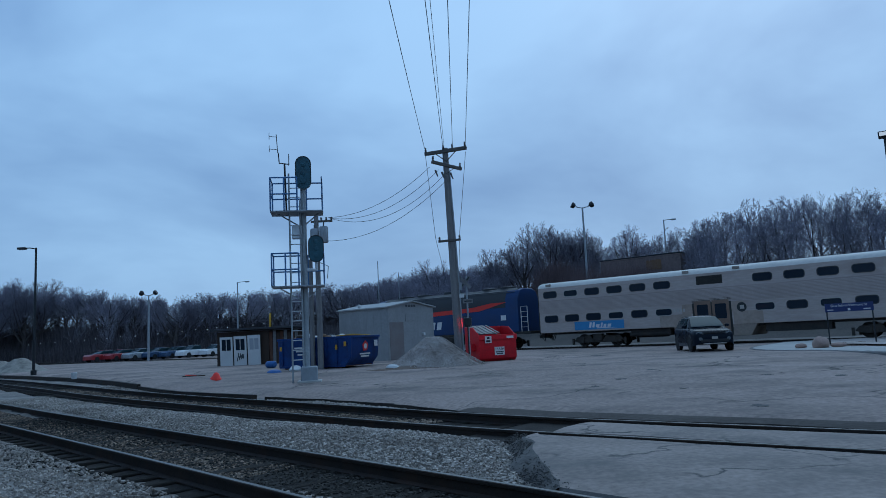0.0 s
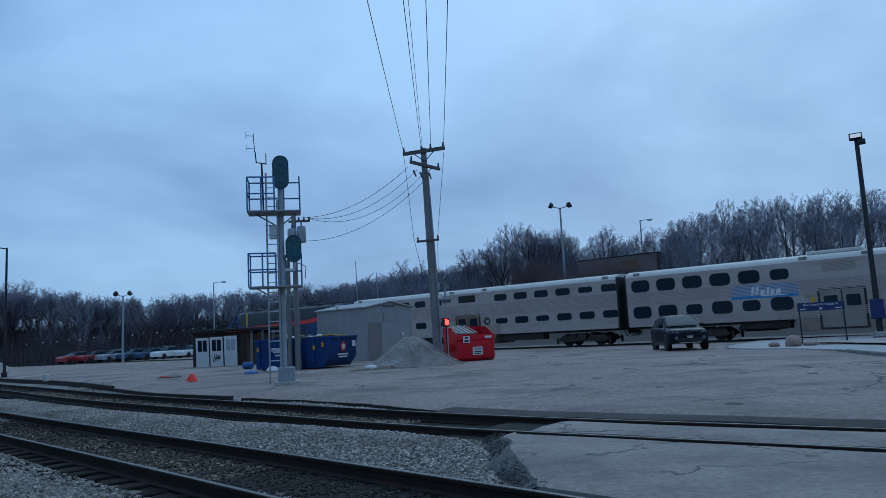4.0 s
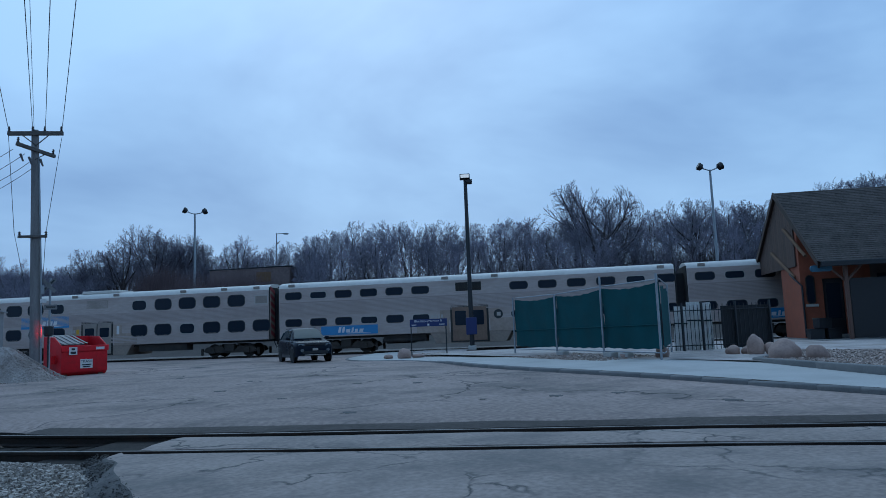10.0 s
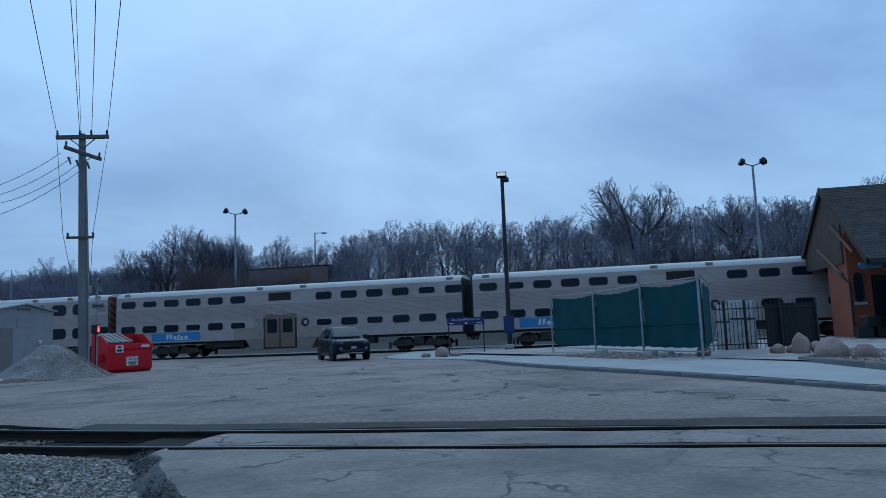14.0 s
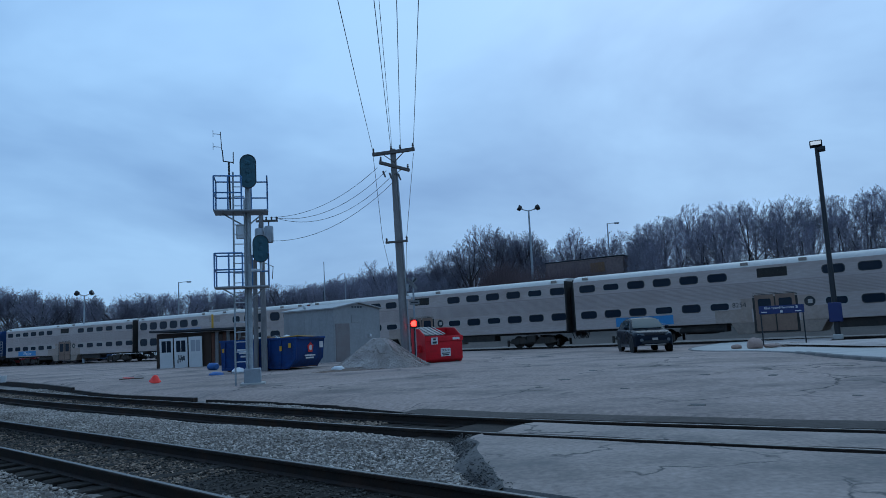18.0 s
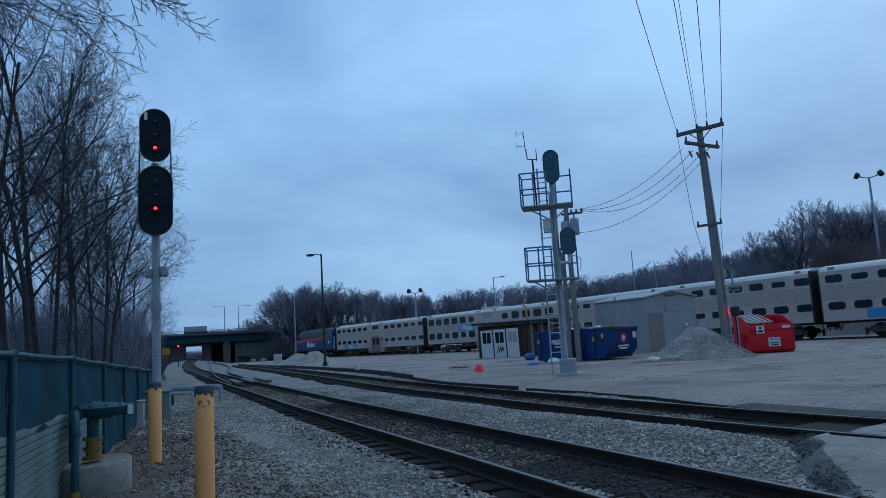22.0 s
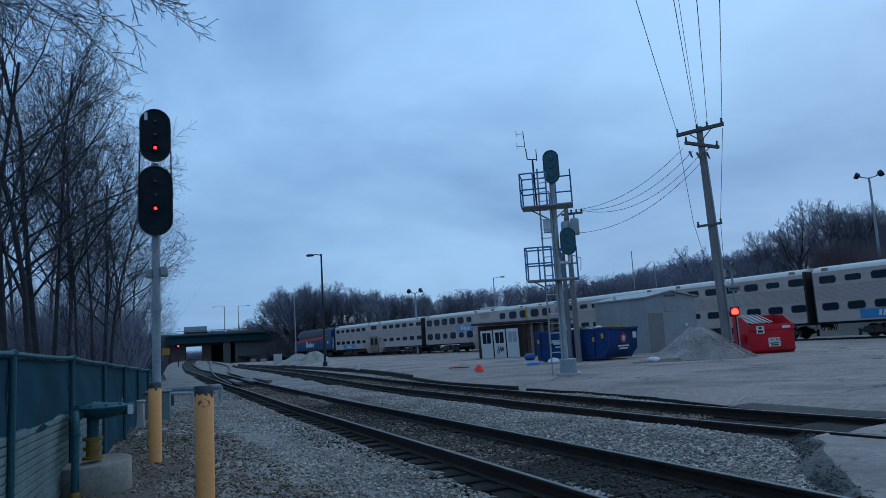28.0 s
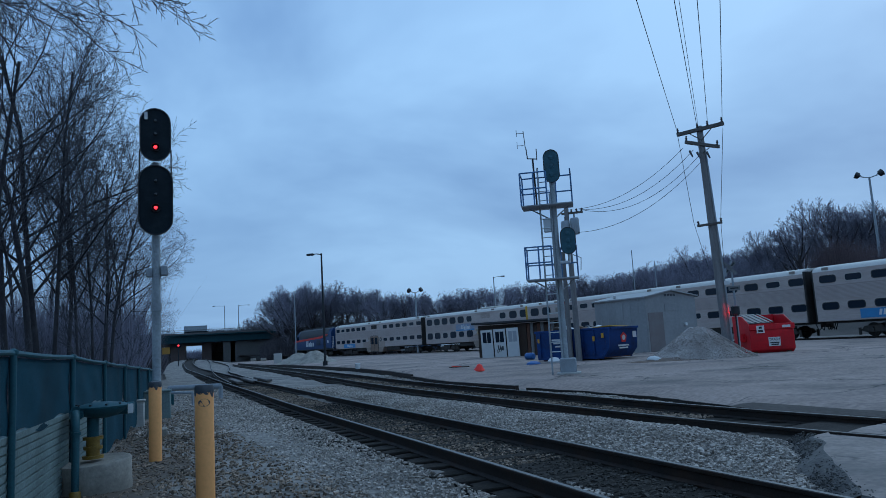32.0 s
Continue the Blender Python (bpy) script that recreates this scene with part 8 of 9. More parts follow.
# ---- trees and brush ----
def limb(sh, fine, rng, p, d, length, r, level, spec):
    """A bent limb with side limbs along it; thick wood goes to sh, thin wood to fine."""
    top = spec["top"]
    if level >= top:
        # end twig: a thin cone
        o = d.orthogonal().normalized()
        b = d.cross(o)
        k = len(fine.v)
        for a in (0.0, 2.1, 4.2):
            fine.v.append(tuple(p + (o * math.cos(a) + b * math.sin(a)) * r))
        fine.v.append(tuple(p + d * length))
        fine.f += [(k, k + 1, k + 3), (k + 1, k + 2, k + 3), (k + 2, k, k + 3)]
        return
    n = 1 if level == top - 1 else (5, 4, 3, 2, 2)[level]
    pts, rad, dirs, q = [p.copy()], [r], [d.copy()], p.copy()
    for k in range(n):
        wob = spec["wob"] * (1 + 0.35 * level)
        d = (d + Vector((rng.gauss(0, 1), rng.gauss(0, 1), rng.gauss(0, 0.6))) * wob + Vector((0, 0, spec["rise"][level]))).normalized()
        q = q + d * (length / n)
        pts.append(q.copy()); dirs.append(d.copy())
        rad.append(max(r * (1 - (0.55 if level == 0 else 0.72) * (k + 1) / n), spec["thin"]))
    (sh if r > spec["thick"] else fine).tube(pts, rad, spec.get("sides", (8, 6, 4, 3, 3, 3))[level], caps=False)
    m = spec["count"][level]
    a = rng.uniform(0, 6.28)
    for k in range(m):
        f = spec["start"][level] + (1 - spec["start"][level]) * (k + rng.uniform(0.1, 0.9)) / m
        i = min(n - 1, int(f * n))
        pos = pts[i].lerp(pts[i + 1], f * n - i)
        dd = dirs[i + 1]
        a += 2.4 + rng.uniform(-0.5, 0.5)
        o = dd.orthogonal().normalized()
        side = o * math.cos(a) + dd.cross(o) * math.sin(a)
        ang = spec["angle"][level] * rng.uniform(0.7, 1.25)
        nd = (dd * math.cos(ang) + side * math.sin(ang)).normalized()
        rr = r * (1 - 0.6 * f) * rng.uniform(0.45, 0.62)
        limb(sh, fine, rng, pos, nd, length * spec["ratio"][level] * rng.uniform(0.7, 1.2) * (1.15 - 0.55 * f), max(rr, spec["thin"]), level + 1, spec)


FAR_SPEC = dict(top=4, round=0.36, trunk=0.46, wob=0.08, rise=(0.0, 0.07, 0.04, 0.02), thin=0.010, thick=0.05, count=(10, 7, 7, 8), start=(0.40, 0.20, 0.12, 0.1), angle=(0.72, 0.62, 0.62, 0.6), ratio=(0.95, 0.58, 0.52, 0.5))
DOME_SPEC = dict(FAR_SPEC, trunk=0.36, round=0.46, wob=0.06, thin=0.0090, count=(12, 9, 9, 11), start=(0.34, 0.22, 0.12, 0.1), angle=(0.86, 0.62, 0.60, 0.6), ratio=(1.30, 0.52, 0.48, 0.5), rise=(0.0, 0.09, 0.05, 0.03))
SMALL_SPEC = dict(top=3, sides=(5, 4, 3), round=0.34, trunk=0.62, wob=0.10, rise=(0.0, 0.11, 0.06), thin=0.011, thick=9.0, count=(7, 6, 5), start=(0.34, 0.22, 0.15), angle=(0.62, 0.60, 0.62), ratio=(0.62, 0.55, 0.5))
SLIM_SPEC = dict(FAR_SPEC, round=0.27, trunk=0.72, wob=0.07, rise=(0.02, 0.08, 0.05, 0.03), thin=0.0090, count=(10, 6, 7, 7), start=(0.42, 0.22, 0.14, 0.1), angle=(0.58, 0.55, 0.60, 0.6), ratio=(0.48, 0.56, 0.50, 0.5))
NEAR_SPEC = dict(top=5, trunk=0.64, wob=0.085, rise=(0.0, 0.06, 0.03, 0.0, 0.0), thin=0.0038, thick=0.02, count=(13, 7, 6, 4, 3), start=(0.34, 0.16, 0.14, 0.12, 0.1), angle=(0.84, 0.66, 0.64, 0.62, 0.6), ratio=(0.50, 0.54, 0.52, 0.50, 0.5))
HANG_SPEC = dict(NEAR_SPEC, wob=0.075, count=(6, 8, 6, 5, 3), rise=(0.0, 0.0, -0.05, -0.06, -0.05), angle=(0.95, 0.50, 0.6, 0.6, 0.6), ratio=(0.55, 0.46, 0.45, 0.48, 0.5), thin=0.0040)


def round_crown(shapes, height, wide):
    """Draw in the longest shoots, so that the crown ends in an even dome."""
    cz, rz, rx = height * 0.55, height * 0.46, height * wide
    for q in shapes:
        out = []
        for x, y, z in q.v:
            u = math.sqrt((x * x + y * y) / (rx * rx) + ((z - cz) / rz) ** 2) if z > cz * 0.5 else 0.0
            f = 1.0 if u < 0.62 else (0.62 + 0.40 * (1 - math.exp(-(u - 0.62) / 0.40))) / u
            out.append((x * f, y * f, cz + (z - cz) * f))
        q.v = out


def tree_meshes(seed, height, radius, spec, bark, twig):
    rng = random.Random(seed)
    sh, fine = Shape(), Shape()
    limb(sh, fine, rng, Vector((0, 0, -0.3)), Vector((rng.gauss(0, 0.05), rng.gauss(0, 0.05), 1)), height * spec["trunk"], radius, 0, spec)
    k = height / max(v[2] for v in fine.v)
    for q in (sh, fine):
        q.v = [(x * k, y * k, z * k) for x, y, z in q.v]
    if spec.get("round"):
        round_crown((sh, fine), height, spec["round"])
        k = height / max(v[2] for v in fine.v)
        for q in (sh, fine):
            q.v = [(x, y, z * k) for x, y, z in q.v]
    return make_mesh("trunk", sh, bark, smooth=60), make_mesh("crown", fine, twig, smooth=0)


def plant(meshes, x, y, z, s, rot, label, group, sxy=1.0):
    t = thing("bare_tree", Matrix.Translation((x, y, z)) @ Matrix.Rotation(radians(rot), 4, "Z") @ Matrix.Diagonal((s * sxy, s * sxy, s, 1)), label, "tree", group)
    part("trunk", meshes[0], BARK, t)
    part("crown", meshes[1], TWIG, t)
    return t


def toward(heading, D):
    a = radians(heading)
    return D * math.sin(a), D * math.cos(a)


random.seed(21)
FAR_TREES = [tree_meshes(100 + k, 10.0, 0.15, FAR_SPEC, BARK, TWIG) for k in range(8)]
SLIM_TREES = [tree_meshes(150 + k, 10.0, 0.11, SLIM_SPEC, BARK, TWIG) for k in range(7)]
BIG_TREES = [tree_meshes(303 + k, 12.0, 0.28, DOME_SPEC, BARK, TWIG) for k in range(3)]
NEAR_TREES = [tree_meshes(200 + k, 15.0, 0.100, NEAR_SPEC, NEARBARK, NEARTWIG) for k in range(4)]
# the belt of trees on the bank behind the train, nearly even in height along its top
for row, n0 in enumerate((67, 70, 74, 78, 83)):
    s = -72.0 + row * 1.3
    while s < 62 + row * 6:
        s += random.uniform(1.7, 3.2)
        n = n0 + random.uniform(-1.6, 1.6)
        x, y = 0.647 * n - 0.763 * s, 0.763 * n + 0.647 * s
        h, D, g = math.degrees(math.atan2(x, y)), math.hypot(x, y), bank_z(x, y)
        if 5.5 < h < 18.6 and n < 77:
            continue
        elev = float(np.interp(h, (-8, -1, 1.5, 6, 12, 16.8, 18.4, 20.3, 23, 25.4, 30, 34, 37, 45, 48.8, 50.2, 53, 55, 59, 62), (4.6, 5.6, 5.7, 6.0, 6.3, 6.7, 7.7, 8.1, 8.75, 8.95, 8.7, 8.9, 8.8, 8.6, 8.4, 9.2, 8.7, 8.7, 9.2, 9.6)))
        top = 1.42 + D * math.tan(radians(elev * (0.80, 0.88, 0.95, 1.0, 1.0)[row] * random.uniform(0.94, 1.03)))
        kinds = SLIM_TREES if h > 16 and random.random() < 0.75 else FAR_TREES
        plant(random.choice(kinds), x, y, g, max(0.5, (top - g) / 10.0), random.uniform(0, 360), "bare grey winter tree on the bank", "trees behind the train", random.uniform(0.8, 1.05))
# broader single trees, by heading, distance and height above the eye in degrees
for k, (h, D, elev) in enumerate(((42.4, 71.5, 11.3), (8.2, 90.0, 8.7), (6.4, 87.0, 8.0), (9.8, 91.5, 8.4), (4.4, 90.0, 6.9), (14.6, 88.0, 7.9), (10.6, 95.0, 7.9), (-0.8, 96.0, 6.2), (58.5, 76.0, 9.3), (61.3, 82.0, 9.9), (65.5, 88.0, 9.6), (49.9, 78.0, 9.3), (53.5, 80.0, 8.8))):
    x, y = toward(h, D)
    g = bank_z(x, y)
    plant(BIG_TREES[k % 3], x, y, g, (1.42 + D * math.tan(radians(elev)) - g) / 12.0, random.uniform(0, 360), "broad bare winter tree above the bank", "tall trees behind the train", 1.0)
# the wood beyond the yard: rounded crowns, highest towards the bridge
for k in range(62):
    h, D = -33.6 + 37.0 * (k + random.random()) / 62, random.uniform(124, 144)
    D += wood_shift(h)
    x, y = toward(h, D)
    g = far_bank(x, y) - 0.3
    elev = float(np.interp(h, (-33.6, -32.6, -31, -29, -26.8, -24, -18, -8, 0, 4), (3.9, 4.9, 5.2, 5.0, 4.5, 3.9, 4.1, 4.4, 5.2, 5.6)))
    top = 1.42 + D * math.tan(radians(elev)) * random.uniform(0.95, 1.07)
    if h < -22 or k % 3 == 0:
        plant(BIG_TREES[k % 3], x, y, g, (top - g) / 12.0, random.uniform(0, 360), "round-crowned bare winter tree beyond the yard", "trees beyond the yard", random.uniform(0.95, 1.25))
    else:
        plant(random.choice(FAR_TREES), x, y, g, (top - g) / 10.0, random.uniform(0, 360), "bare winter tree beyond the yard", "trees beyond the yard", 1.1)
for k in range(6):
    x, y = toward(random.uniform(-35.6, -33.6), random.uniform(196, 215))
    plant(random.choice(BIG_TREES), x, y, 2.0, random.uniform(0.62, 0.8), random.uniform(0, 360), "bare winter tree behind the bridge", "trees behind the bridge", 1.2)
# the dark trees behind the teal fence
random.seed(8)
for h, D, s in ((-53.0, 21.0, 0.86), (-51.8, 24.0, 0.95), (-50.6, 22.0, 0.92), (-49.9, 25.0, 0.98), (-48.6, 23.0, 0.92), (-47.9, 27.0, 0.96), (-47.2, 25.0, 0.86), (-46.4, 28.0, 0.86),
                (-45.5, 31.0, 0.78), (-44.9, 33.0, 0.78), (-44.3, 37.0, 0.74), (-43.6, 48.0, 0.68), (-42.7, 60.0, 0.56), (-42.0, 78.0, 0.5), (-49.3, 40.0, 0.9), (-47.0, 46.0, 0.85), (-51.0, 36.0, 0.85), (-48.2, 52.0, 0.9), (-45.8, 50.0, 0.75)):
    x, y = toward(h, D)
    plant(random.choice(NEAR_TREES), x, y, -0.25, s * random.uniform(0.95, 1.05), random.uniform(0, 360), "dark bare tree behind the teal fence", "trees behind the fence", random.uniform(0.8, 0.95) * (0.66 if -48.7 < h < -46 else 1.0))


def overhanging_tree():
    """A tree beside the fence whose long limbs droop over the path."""
    rng = random.Random(77)
    sh, fine = Shape(), Shape()
    base = Vector((-9.3, 4.6, -0.3))
    sh.tube([base, base + Vector((0.15, 0.1, 3.0)), base + Vector((0.1, 0.3, 6.2)), base + Vector((0.3, 0.4, 9.5))], [0.17, 0.14, 0.11, 0.05], 9)
    for z, d, length in ((5.6, (0.62, 0.75, 0.16), 3.7), (6.0, (0.50, 0.84, 0.10), 3.4), (6.3, (0.70, 0.70, 0.02), 3.7), (7.0, (0.55, 0.80, -0.06), 3.0)):
        p = base + Vector((0.12, 0.25, z + 0.35))
        limb(sh, fine, rng, p, Vector(d).normalized(), length, 0.030, 1, HANG_SPEC)
    t = thing("bare_tree", pose(0, 0, 0), "dark bare tree overhanging the teal fence", "tree", "trees behind the fence")
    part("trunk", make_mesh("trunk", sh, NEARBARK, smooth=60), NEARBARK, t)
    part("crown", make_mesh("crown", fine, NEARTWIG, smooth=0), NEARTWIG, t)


overhanging_tree()
# unseen trees added behind the camera, to hold off light from the low sky
for k in range(3):
    s, n = random.uniform(-40, 0), random.uniform(-16, -8)
    plant(random.choice(NEAR_TREES), UL.x * s + NN.x * n, UL.y * s + NN.y * n, -0.25, random.uniform(0.8, 1.1), random.uniform(0, 360), "dark bare tree behind the teal fence", "trees behind the fence", 0.9)


def sticks(name, label, count, place, h0, h1, r, material, lean=0.35, seed=1):
    """A thicket of thin upright stems as one object."""
    rng = np.random.default_rng(seed)
    base = np.array([place(rng) for _ in range(count)])
    h = rng.uniform(h0, h1, count) * rng.uniform(0.6, 1.0, count)
    tip = base + np.stack([rng.normal(0, lean, count) * h, rng.normal(0, lean, count) * h, h], 1)
    a = rng.uniform(0, 2 * np.pi, count)
    vs = np.zeros((count, 4, 3))
    for k in range(3):
        ang = a + k * 2 * np.pi / 3
        vs[:, k] = base + np.stack([np.cos(ang) * r, np.sin(ang) * r, np.zeros(count)], 1)
    vs[:, 3] = tip
    idx = np.arange(count)[:, None] * 4
    fs = np.concatenate([idx + np.array([[0, 1, 3]]), idx + np.array([[1, 2, 3]]), idx + np.array([[2, 0, 3]])])
    me = bpy.data.meshes.new(name)
    me.from_pydata(vs.reshape(-1, 3).tolist(), [], fs.tolist())
    me.materials.append(material)
    return tagged(new(name, me), label, "brush", kind="stuff")


SMALL = []
for k in range(8):
    rng = random.Random(500 + k)
    sh = Shape()
    limb(sh, sh, rng, Vector((0, 0, 0)), Vector((rng.gauss(0, 0.06), rng.gauss(0, 0.06), 1)), 4.0, 0.045, 0, SMALL_SPEC)
    top = max(v[2] for v in sh.v)
    sh.v = [(x * 8 / top, y * 8 / top, z * 8 / top) for x, y, z in sh.v]
    round_crown((sh,), 8.0, 0.34)
    SMALL.append((np.array(sh.v) / 8.0, list(sh.f)))


def saplings(name, label, count, place, h0, h1, wide, material, seed):
    """A wood of small branching trees, as one object."""
    rng = np.random.default_rng(seed)
    vs, fs, n = [], [], 0
    for k in range(count):
        v, f = SMALL[int(rng.integers(len(SMALL)))]
        h, a = rng.uniform(h0, h1), rng.uniform(0, 6.28)
        w = h * wide * rng.uniform(0.8, 1.2)
        lean = rng.normal(0, 0.06, 2) * h
        q = np.stack([(v[:, 0] * math.cos(a) - v[:, 1] * math.sin(a)) * w + v[:, 2] * lean[0],
                      (v[:, 0] * math.sin(a) + v[:, 1] * math.cos(a)) * w + v[:, 2] * lean[1], v[:, 2] * h], 1) + np.array(place(rng))
        vs += q.tolist()
        fs += [tuple(i + n for i in g) for g in f]
        n += len(v)
    me = bpy.data.meshes.new(name)
    me.from_pydata(vs, [], fs)
    me.materials.append(material)
    return tagged(new(name, me), label, "wood", kind="stuff")


def wood_on_bank(rng):
    s, n = rng.uniform(-80, 40), rng.uniform(66, 86)
    x, y = 0.647 * n - 0.763 * s, 0.763 * n + 0.647 * s
    return x, y, bank_z(x, y) - 0.1


def fence_wood(rng):
    D = rng.uniform(15, 60)
    x, y = toward(rng.uniform(-54, -42.6 - 40 / D), D)
    return x, y, -0.3


def line_wood(rng):
    D = rng.uniform(58, 176)
    x, y = toward(rng.uniform(-49, -41.2 - 60 / D), D)
    return x, y, -0.4


def line_brush(rng):
    D = rng.uniform(40, 176)
    x, y = toward(rng.uniform(-50, -41.0 - 70 / D), D)
    return x, y, -0.4


def low_wood(rng):
    s, n = rng.uniform(-10, 75), rng.uniform(70, 90)
    x, y = 0.647 * n - 0.763 * s, 0.763 * n + 0.647 * s
    return x, y, bank_z(x, y) - 0.1


def wood_beyond(rng):
    h = rng.uniform(-33.2, 5)
    x, y = toward(h, rng.uniform(124, 148) + wood_shift(h))
    return x, y, far_bank(x, y) - 0.1


def on_bank(rng, s0=-75, s1=30):
    s, n = rng.uniform(s0, s1), rng.uniform(66, 92)
    x, y = 0.647 * n - 0.763 * s, 0.763 * n + 0.647 * s
    return x, y, bank_z(x, y) - 0.1


def on_low_bank(rng):
    return on_bank(rng, 30, 160)


def far_left(rng):
    h = rng.uniform(-33.4, 6)
    x, y = toward(h, rng.uniform(121, 144) + wood_shift(h))
    return x, y, far_bank(x, y) - 0.3


def thicket_core(rng):
    x, y = 12.7 + rng.normal(0, 0.9), 82.3 + rng.normal(0, 1.0)
    return x, y, bank_z(x, y) - 0.2


def thicket_edge(rng):
    a, r = rng.uniform(0, 6.28), rng.uniform(0, 1) ** 0.5
    x, y = 13.2 + 3.0 * r * math.cos(a), 81.8 + 2.2 * r * math.sin(a)
    return x, y, bank_z(x, y) - 0.2


def before_building(rng):
    u, n = rng.uniform(-2.5, 6.5), rng.uniform(1.0, 3.0)
    x, y = 16.75 + 0.763 * u - 0.647 * n, 76.2 - 0.647 * u - 0.763 * n
    return x, y, bank_z(x, y) - 0.2


def bridge_side(rng):
    h = rng.uniform(-38.4, -32.6) if rng.random() < 0.7 else rng.uniform(-50, -40.9)
    x, y = toward(h, rng.uniform(188, 212))
    return x, y, bridge_bank(x, y) - 0.3


def beyond_bridge(rng):
    x, y = toward(rng.uniform(-40.6, -38.6), rng.uniform(225, 290))
    return x, y, 0.4


def bridge_end(rng):
    x, y = toward(rng.uniform(-34.6, -32.4), rng.uniform(152, 175))
    return x, y, far_bank(x, y) - 0.3


def by_fence(rng):
    s, n = rng.uniform(8, 75), rng.uniform(-9, -3.2)
    return UL.x * s + NN.x * n, UL.y * s + NN.y * n, -0.3


def deep_in_wood(rng):
    x, y = toward(rng.uniform(-55, -43.6), rng.uniform(34, 75))
    return x, y, -0.3


def behind(rng):
    s, n = rng.uniform(-60, 12), rng.uniform(-22, -7)
    return UL.x * s + NN.x * n, UL.y * s + NN.y * n, -0.3


def sky_block_bank():
    """Bank on the camera's side of the line, added unseen to block low sky."""
    vs, fs, cs, cn = [], [], 60, 8
    for i in range(cs + 1):
        s = -70 + 145 * i / cs
        for k in range(cn + 1):
            n = -9 - 14 * k / cn
            x, y = UL.x * s + NN.x * n, UL.y * s + NN.y * n
            h = 7.5 * smoothstep(-9, -17, n) * smoothstep(16, 0, s) + 0.6 * noise.noise(Vector((x * 0.3, y * 0.3, 5)))
            vs.append((x, y, -0.4 + h))
    for i in range(cs):
        for k in range(cn):
            a = i * (cn + 1) + k
            fs.append((a, a + 1, a + cn + 2, a + cn + 1))
    part("sky_block_bank", Shape().add(vs, fs), GRASS, None, "earth bank added behind the camera to block low sky", smooth=80, kind="structure", category="ground")


saplings("bank_wood", "dense grey wood of bare branching trees on the bank", 170, wood_on_bank, 3.5, 6.5, 1.0, TWIG, 31)
saplings("bank_wood", "low grey wood of bare branching trees on the bank", 90, low_wood, 3.4, 5.8, 1.0, TWIG, 32)
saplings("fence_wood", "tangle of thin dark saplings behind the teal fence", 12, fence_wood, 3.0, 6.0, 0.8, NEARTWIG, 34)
saplings("line_wood", "dark thicket of thin trees beside the tracks", 90, line_wood, 3.0, 6.5, 0.8, TWIG, 35)
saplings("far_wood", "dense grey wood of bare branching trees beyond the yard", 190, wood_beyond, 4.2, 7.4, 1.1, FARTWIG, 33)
sky_block_bank()
# unseen brush added on that bank, closing off more of the low sky
sticks("wood_brush", "unseen brush added behind the camera to block low sky", 14000, behind, 5.0, 11.0, 0.05, BRUSH, seed=12)
sticks("bank_brush", "dense tall brown brush on the bank behind the train", 40000, on_bank, 2.4, 6.2, 0.028, BRUSH, lean=0.2, seed=2)
sticks("bank_brush", "dense low brown brush on the bank beyond the yard", 20000, on_low_bank, 1.6, 3.8, 0.034, BRUSH, lean=0.22, seed=22)
sticks("thicket", "rounded reddish-brown thicket on the bank", 3500, thicket_core, 6.4, 8.0, 0.022, REDBRUSH, lean=0.10, seed=51)
sticks("thicket", "skirt of a rounded reddish-brown thicket", 7000, thicket_edge, 5.2, 7.0, 0.020, REDBRUSH, lean=0.12, seed=52)
sticks("thicket", "brown brush before the brown building", 6000, before_building, 5.8, 7.8, 0.016, REDBRUSH, lean=0.12, seed=53)
sticks("far_brush", "dense dark brush beyond the yard", 36000, far_left, 1.8, 4.6, 0.05, BRUSH, lean=0.2, seed=3)
sticks("bridge_brush", "dense dark brush on the banks beside the road bridge", 12000, bridge_side, 1.5, 3.6, 0.07, BRUSH, lean=0.2, seed=13)
sticks("bridge_brush", "dense dark brush at the end of the road bridge", 9000, bridge_end, 2.0, 5.0, 0.05, BRUSH, lean=0.18, seed=14)
sticks("bridge_brush", "grey brush along the line beyond the bridge", 2500, beyond_bridge, 1.0, 4.2, 0.10, TWIG, lean=0.25, seed=43)
sticks("line_brush", "dark brush beside the tracks", 12000, line_brush, 1.5, 4.0, 0.04, BRUSH, lean=0.25, seed=15)
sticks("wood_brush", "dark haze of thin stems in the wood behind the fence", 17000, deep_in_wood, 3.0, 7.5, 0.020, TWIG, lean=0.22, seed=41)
sticks("fence_brush", "dark undergrowth behind the teal fence", 5000, by_fence, 0.6, 2.2, 0.018, BRUSH, seed=4)


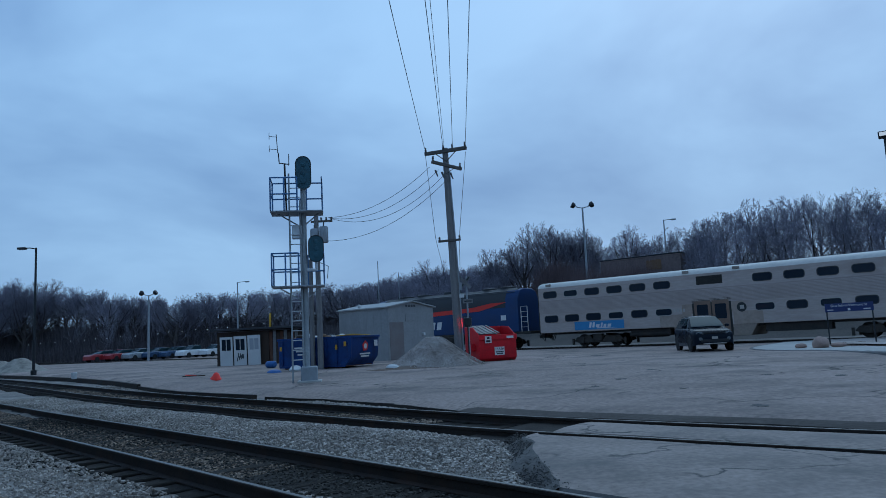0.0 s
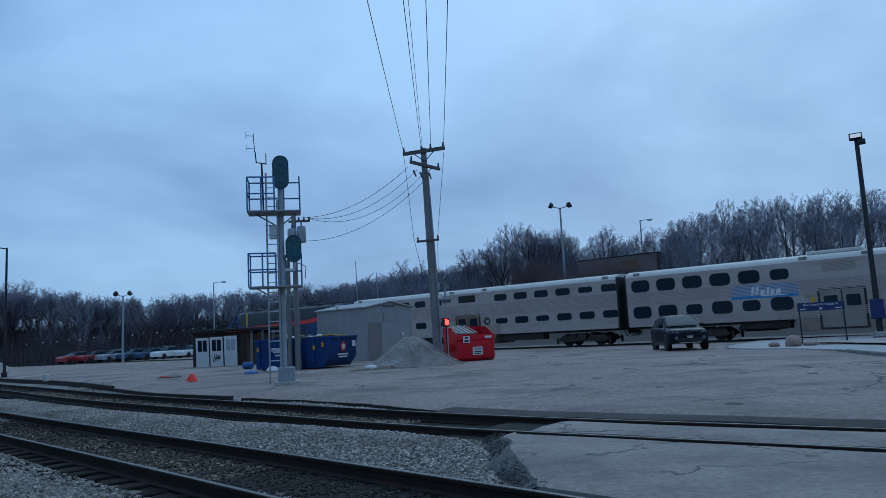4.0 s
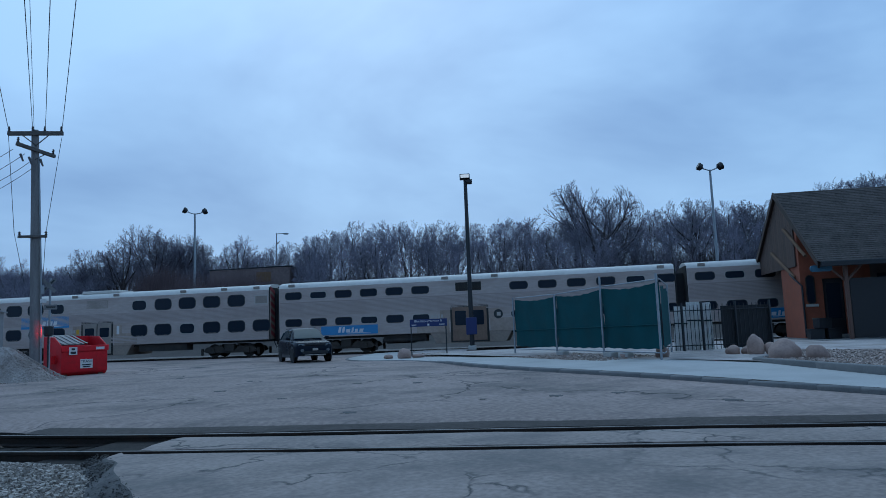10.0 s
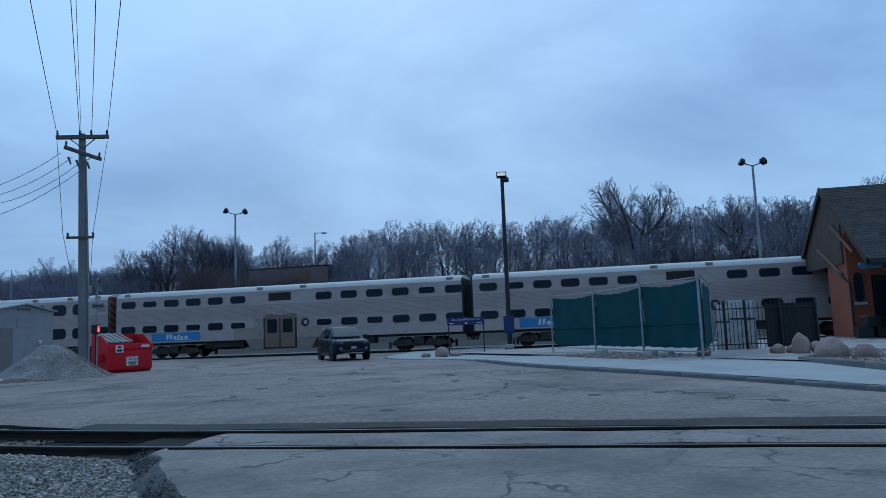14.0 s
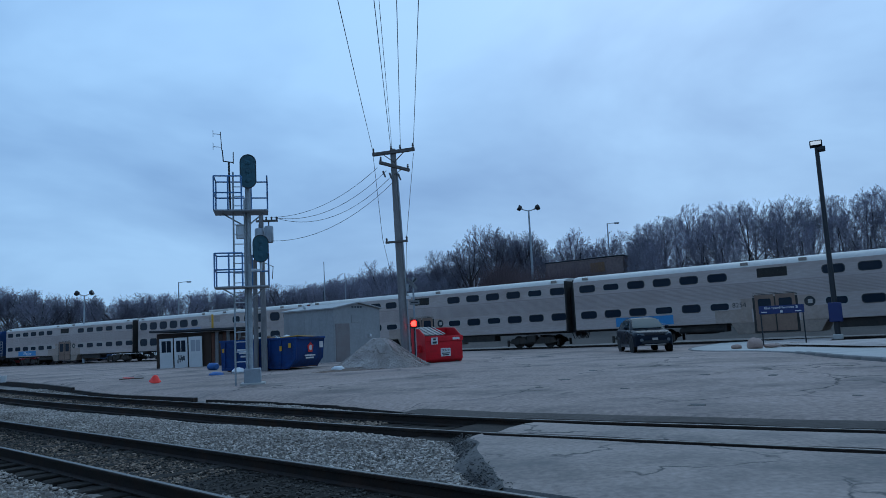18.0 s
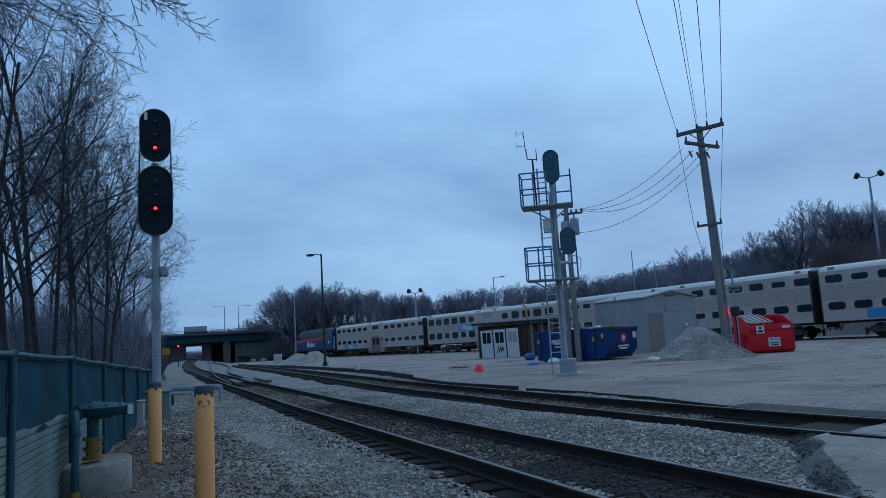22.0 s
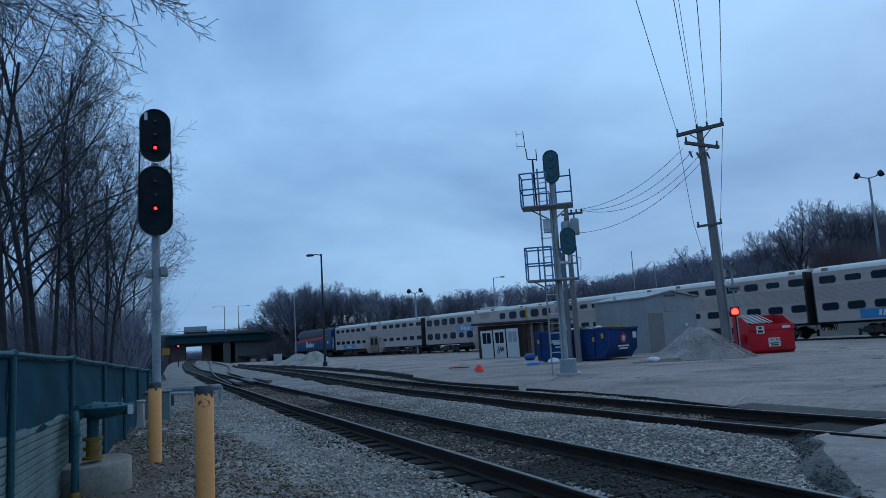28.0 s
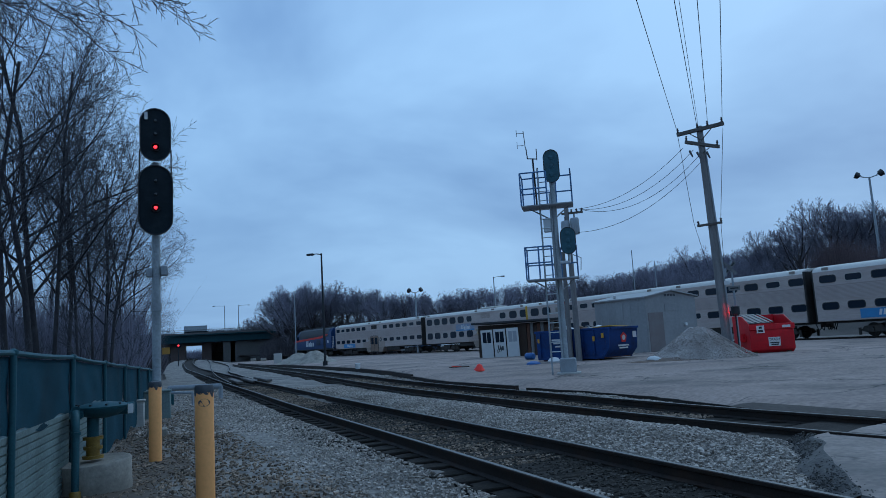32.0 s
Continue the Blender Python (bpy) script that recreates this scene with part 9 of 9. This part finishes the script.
# ---- loose stones ----
def stones(name, label, count, place, s0, s1, material, seed):
    """Loose angular stones as one object."""
    rng = np.random.default_rng(seed)
    bm = bmesh.new()
    bmesh.ops.create_cube(bm, size=1.45)
    bmesh.ops.triangulate(bm, faces=bm.faces)
    base = np.array([v.co[:] for v in bm.verts])
    faces = np.array([[v.index for v in f.verts] for f in bm.faces])
    bm.free()
    pts = np.array([place(rng) for _ in range(count)])
    nv = len(base)
    vs = np.zeros((count, nv, 3))
    size = rng.uniform(s0, s1, count) * rng.uniform(0.6, 1.0, count)
    for k in range(count):
        q = base * (1 + rng.uniform(-0.42, 0.28, (nv, 1))) * np.array([1, rng.uniform(0.6, 1), rng.uniform(0.45, 0.85)]) * size[k]
        a, b = rng.uniform(0, 6.28), rng.uniform(-0.6, 0.6)
        ca, sa, cb, sb = math.cos(a), math.sin(a), math.cos(b), math.sin(b)
        rot = np.array([[ca, -sa, 0], [sa, ca, 0], [0, 0, 1]]) @ np.array([[1, 0, 0], [0, cb, -sb], [0, sb, cb]])
        vs[k] = q @ rot.T + pts[k]
    fs = (np.arange(count)[:, None, None] * nv + faces[None]).reshape(-1, 3)
    me = bpy.data.meshes.new(name)
    me.from_pydata(vs.reshape(-1, 3).tolist(), [], fs.tolist())
    me.materials.append(material)
    return tagged(new(name, me), label, "gravel", kind="stuff")


def strip(s0, s1, n0, n1, lift=0.012):
    def place(rng):
        s = s0 + (s1 - s0) * rng.random() ** 1.3
        n = rng.uniform(n0, n1)
        x, y = UL.x * s + NN.x * n, UL.y * s + NN.y * n
        return x, y, ballast_z(x, y) + lift
    return place


def between(s0, s1):
    def place(rng):
        s = s0 + (s1 - s0) * rng.random() ** 1.1
        n = near_n(s) + rng.uniform(-0.55, 0.55)
        x, y = UL.x * s + NN.x * n, UL.y * s + NN.y * n
        return x, y, -0.168
    return place


def beside(s0, s1, lo, hi, lift=0.012, power=1.25):
    """Places between two lines that follow the tracks, clear of the paved apron."""
    def place(rng):
        while True:
            s = s0 + (s1 - s0) * rng.random() ** power
            a, b = lo(s), hi(s)
            n = a + (b - a) * rng.random()
            x, y = UL.x * s + NN.x * n, UL.y * s + NN.y * n
            if not (x > 0.72 and n > near_n(s) + 0.8):
                return x, y, ballast_z(x, y) + lift
    return place


stones("ballast_stones", "pale limestone ballast stones between the tracks", 34000, beside(3.9, 30, lambda s: near_n(s) + 0.86, lambda s: yard_n(s) - 0.84), 0.014, 0.036, STONE, 5)
stones("ballast_stones", "grey ballast stones beside the near track", 14000, beside(2.0, 26, lambda s: near_n(s) - 2.7, lambda s: near_n(s) - 0.95), 0.014, 0.034, STONE, 6)
stones("path_gravel", "brown trodden gravel beside the near track", 8000, strip(1.5, 22, 0.6, 2.8), 0.014, 0.036, PATHSTONE, 11)
stones("ballast_stones", "dusty stones between the near rails", 11000, between(8, 36), 0.016, 0.036, PATHSTONE, 12)
stones("dark_stones", "oily dark stones between the near rails", 9000, beside(0.5, 20, lambda s: near_n(s) - 0.66, lambda s: near_n(s) + 0.66, 0.118), 0.014, 0.034, OILSTONE, 7)
stones("ballast_stones", "pale stones spilt between the near rails", 1300, beside(1.0, 7.0, lambda s: near_n(s) - 0.66, lambda s: near_n(s) - 0.22, 0.125), 0.016, 0.036, STONE, 17)
stones("ballast_stones", "grey ballast stones beyond the yard track", 6000, beside(8.5, 36, lambda s: yard_n(s) + 0.84, lambda s: lot_edge(s) + 0.05), 0.024, 0.046, STONE, 8)
stones("yard_stones", "dirty stones in the yard track", 7000, beside(9.5, 36, lambda s: yard_n(s) - 0.66, lambda s: yard_n(s) + 0.66, 0.12), 0.020, 0.040, PATHSTONE, 9)
stones("path_gravel", "trodden gravel by the fence", 9000, strip(3.0, 20, -2.2, 1.9), 0.010, 0.030, PATHSTONE, 10)
stones("ballast_stones", "grey ballast stones along the path by the near track", 7000, beside(15, 40, lambda s: near_n(s) - 4.6, lambda s: near_n(s) - 0.95), 0.024, 0.046, STONE, 15)

KERB_INNER = offset_line(KERB, 0.163)


def by_pavement(rng):
    i = rng.choice([k for k in range(8, len(KERB_INNER) - 8) if KERB_INNER[k].y > 17])
    p = KERB_INNER[i].lerp(KERB_INNER[i + 1], rng.random())
    return p.x + rng.uniform(3.05, 6.2), p.y + 0.4, ground_z(p.x, p.y) + walk_h(p.y) - 0.005


stones("pebbles", "tan pebbles behind the pavement", 6000, by_pavement, 0.025, 0.06, PEBBLE, 13)


def in_planter(rng):
    while True:
        x, y = rng.uniform(14.8, 23), rng.uniform(6.8, 15)
        if x > float(np.interp(y, (6.6, 10.5, 13.2, 14.1, 15.1), (14.9, 16.7, 18.1, 20.2, 22.7))):
            return x, y, 0.30


stones("pebbles", "pale tan pebbles in the planter", 6000, in_planter, 0.025, 0.06, PEBBLE, 14)



def on_heap(rng):
    q, a = rng.random() ** 0.5, rng.uniform(0, 6.283)
    x, y = -0.58 + 2.3 * q * math.cos(a), 32.0 + 2.05 * q * math.sin(a)
    return x, y, ground_z(x, y) + 1.60 * max(0.0, 1 - q) ** 1.15 * (1 - 0.16 * math.exp(-(q / 0.12) ** 2)) - 0.03


stones("heap_stones", "small grey stones lying on the gravel heap", 5000, on_heap, 0.014, 0.036, GRAVEL, 18)

BREAK_FAR = sorted((p.x, p.y) for p in offset_line(TRACK_2, -0.98))
BREAK_NEAR = sorted((p.x, p.y) for p in offset_line(TRACK_1, 1.10))


def on_break(rng):
    u = rng.random()
    x = 1.02 - 0.36 * u + rng.normal(0, 0.04)
    a = float(np.interp(x, [q[0] for q in BREAK_FAR], [q[1] for q in BREAK_FAR]))
    b = float(np.interp(x, [q[0] for q in BREAK_NEAR], [q[1] for q in BREAK_NEAR]))
    y = a + (b - a) * rng.random()
    return x, y, 0.005 - 0.17 * u ** 1.2 - 0.05 * ((y - a) / (b - a)) ** 3


stones("asphalt_crumbs", "dark asphalt crumbs at the broken end of the apron", 1800, on_break, 0.006, 0.017, BROKEN, 19)

# sleepers of the tracks
tie_run(track_1, TRACK_1, 0.0, 6, 80, 0.54, long_ties=((28.5, 32.5),))
tie_run(track_2, TRACK_2, 0.0, 44.5, 90, 0.56)


# ---- movement ----
def motions():
    walk(loco, [(t, train_pose(s - PITCH - 20.9, 20.6)) for t, s in TRAIN_ROWS])
    for i, c in enumerate(cars):
        walk(c, [(t, train_pose(s + PITCH * (i - 1) + 0.38, CAR_LEN)) for t, s in TRAIN_ROWS])
    # the hood turns once in 1.1 s and is open to the camera at 0.52 s
    turns = [(k * 0.22, pose(0, 0, 1.78, 0, 0, 72 * k - 360 * 0.52 / 1.1)) for k in range(146)] + [(32.0, pose(0, 0, 1.78, 0, 0, 360 * (32.0 - 0.52) / 1.1))]
    walk(hood, turns)


motions()
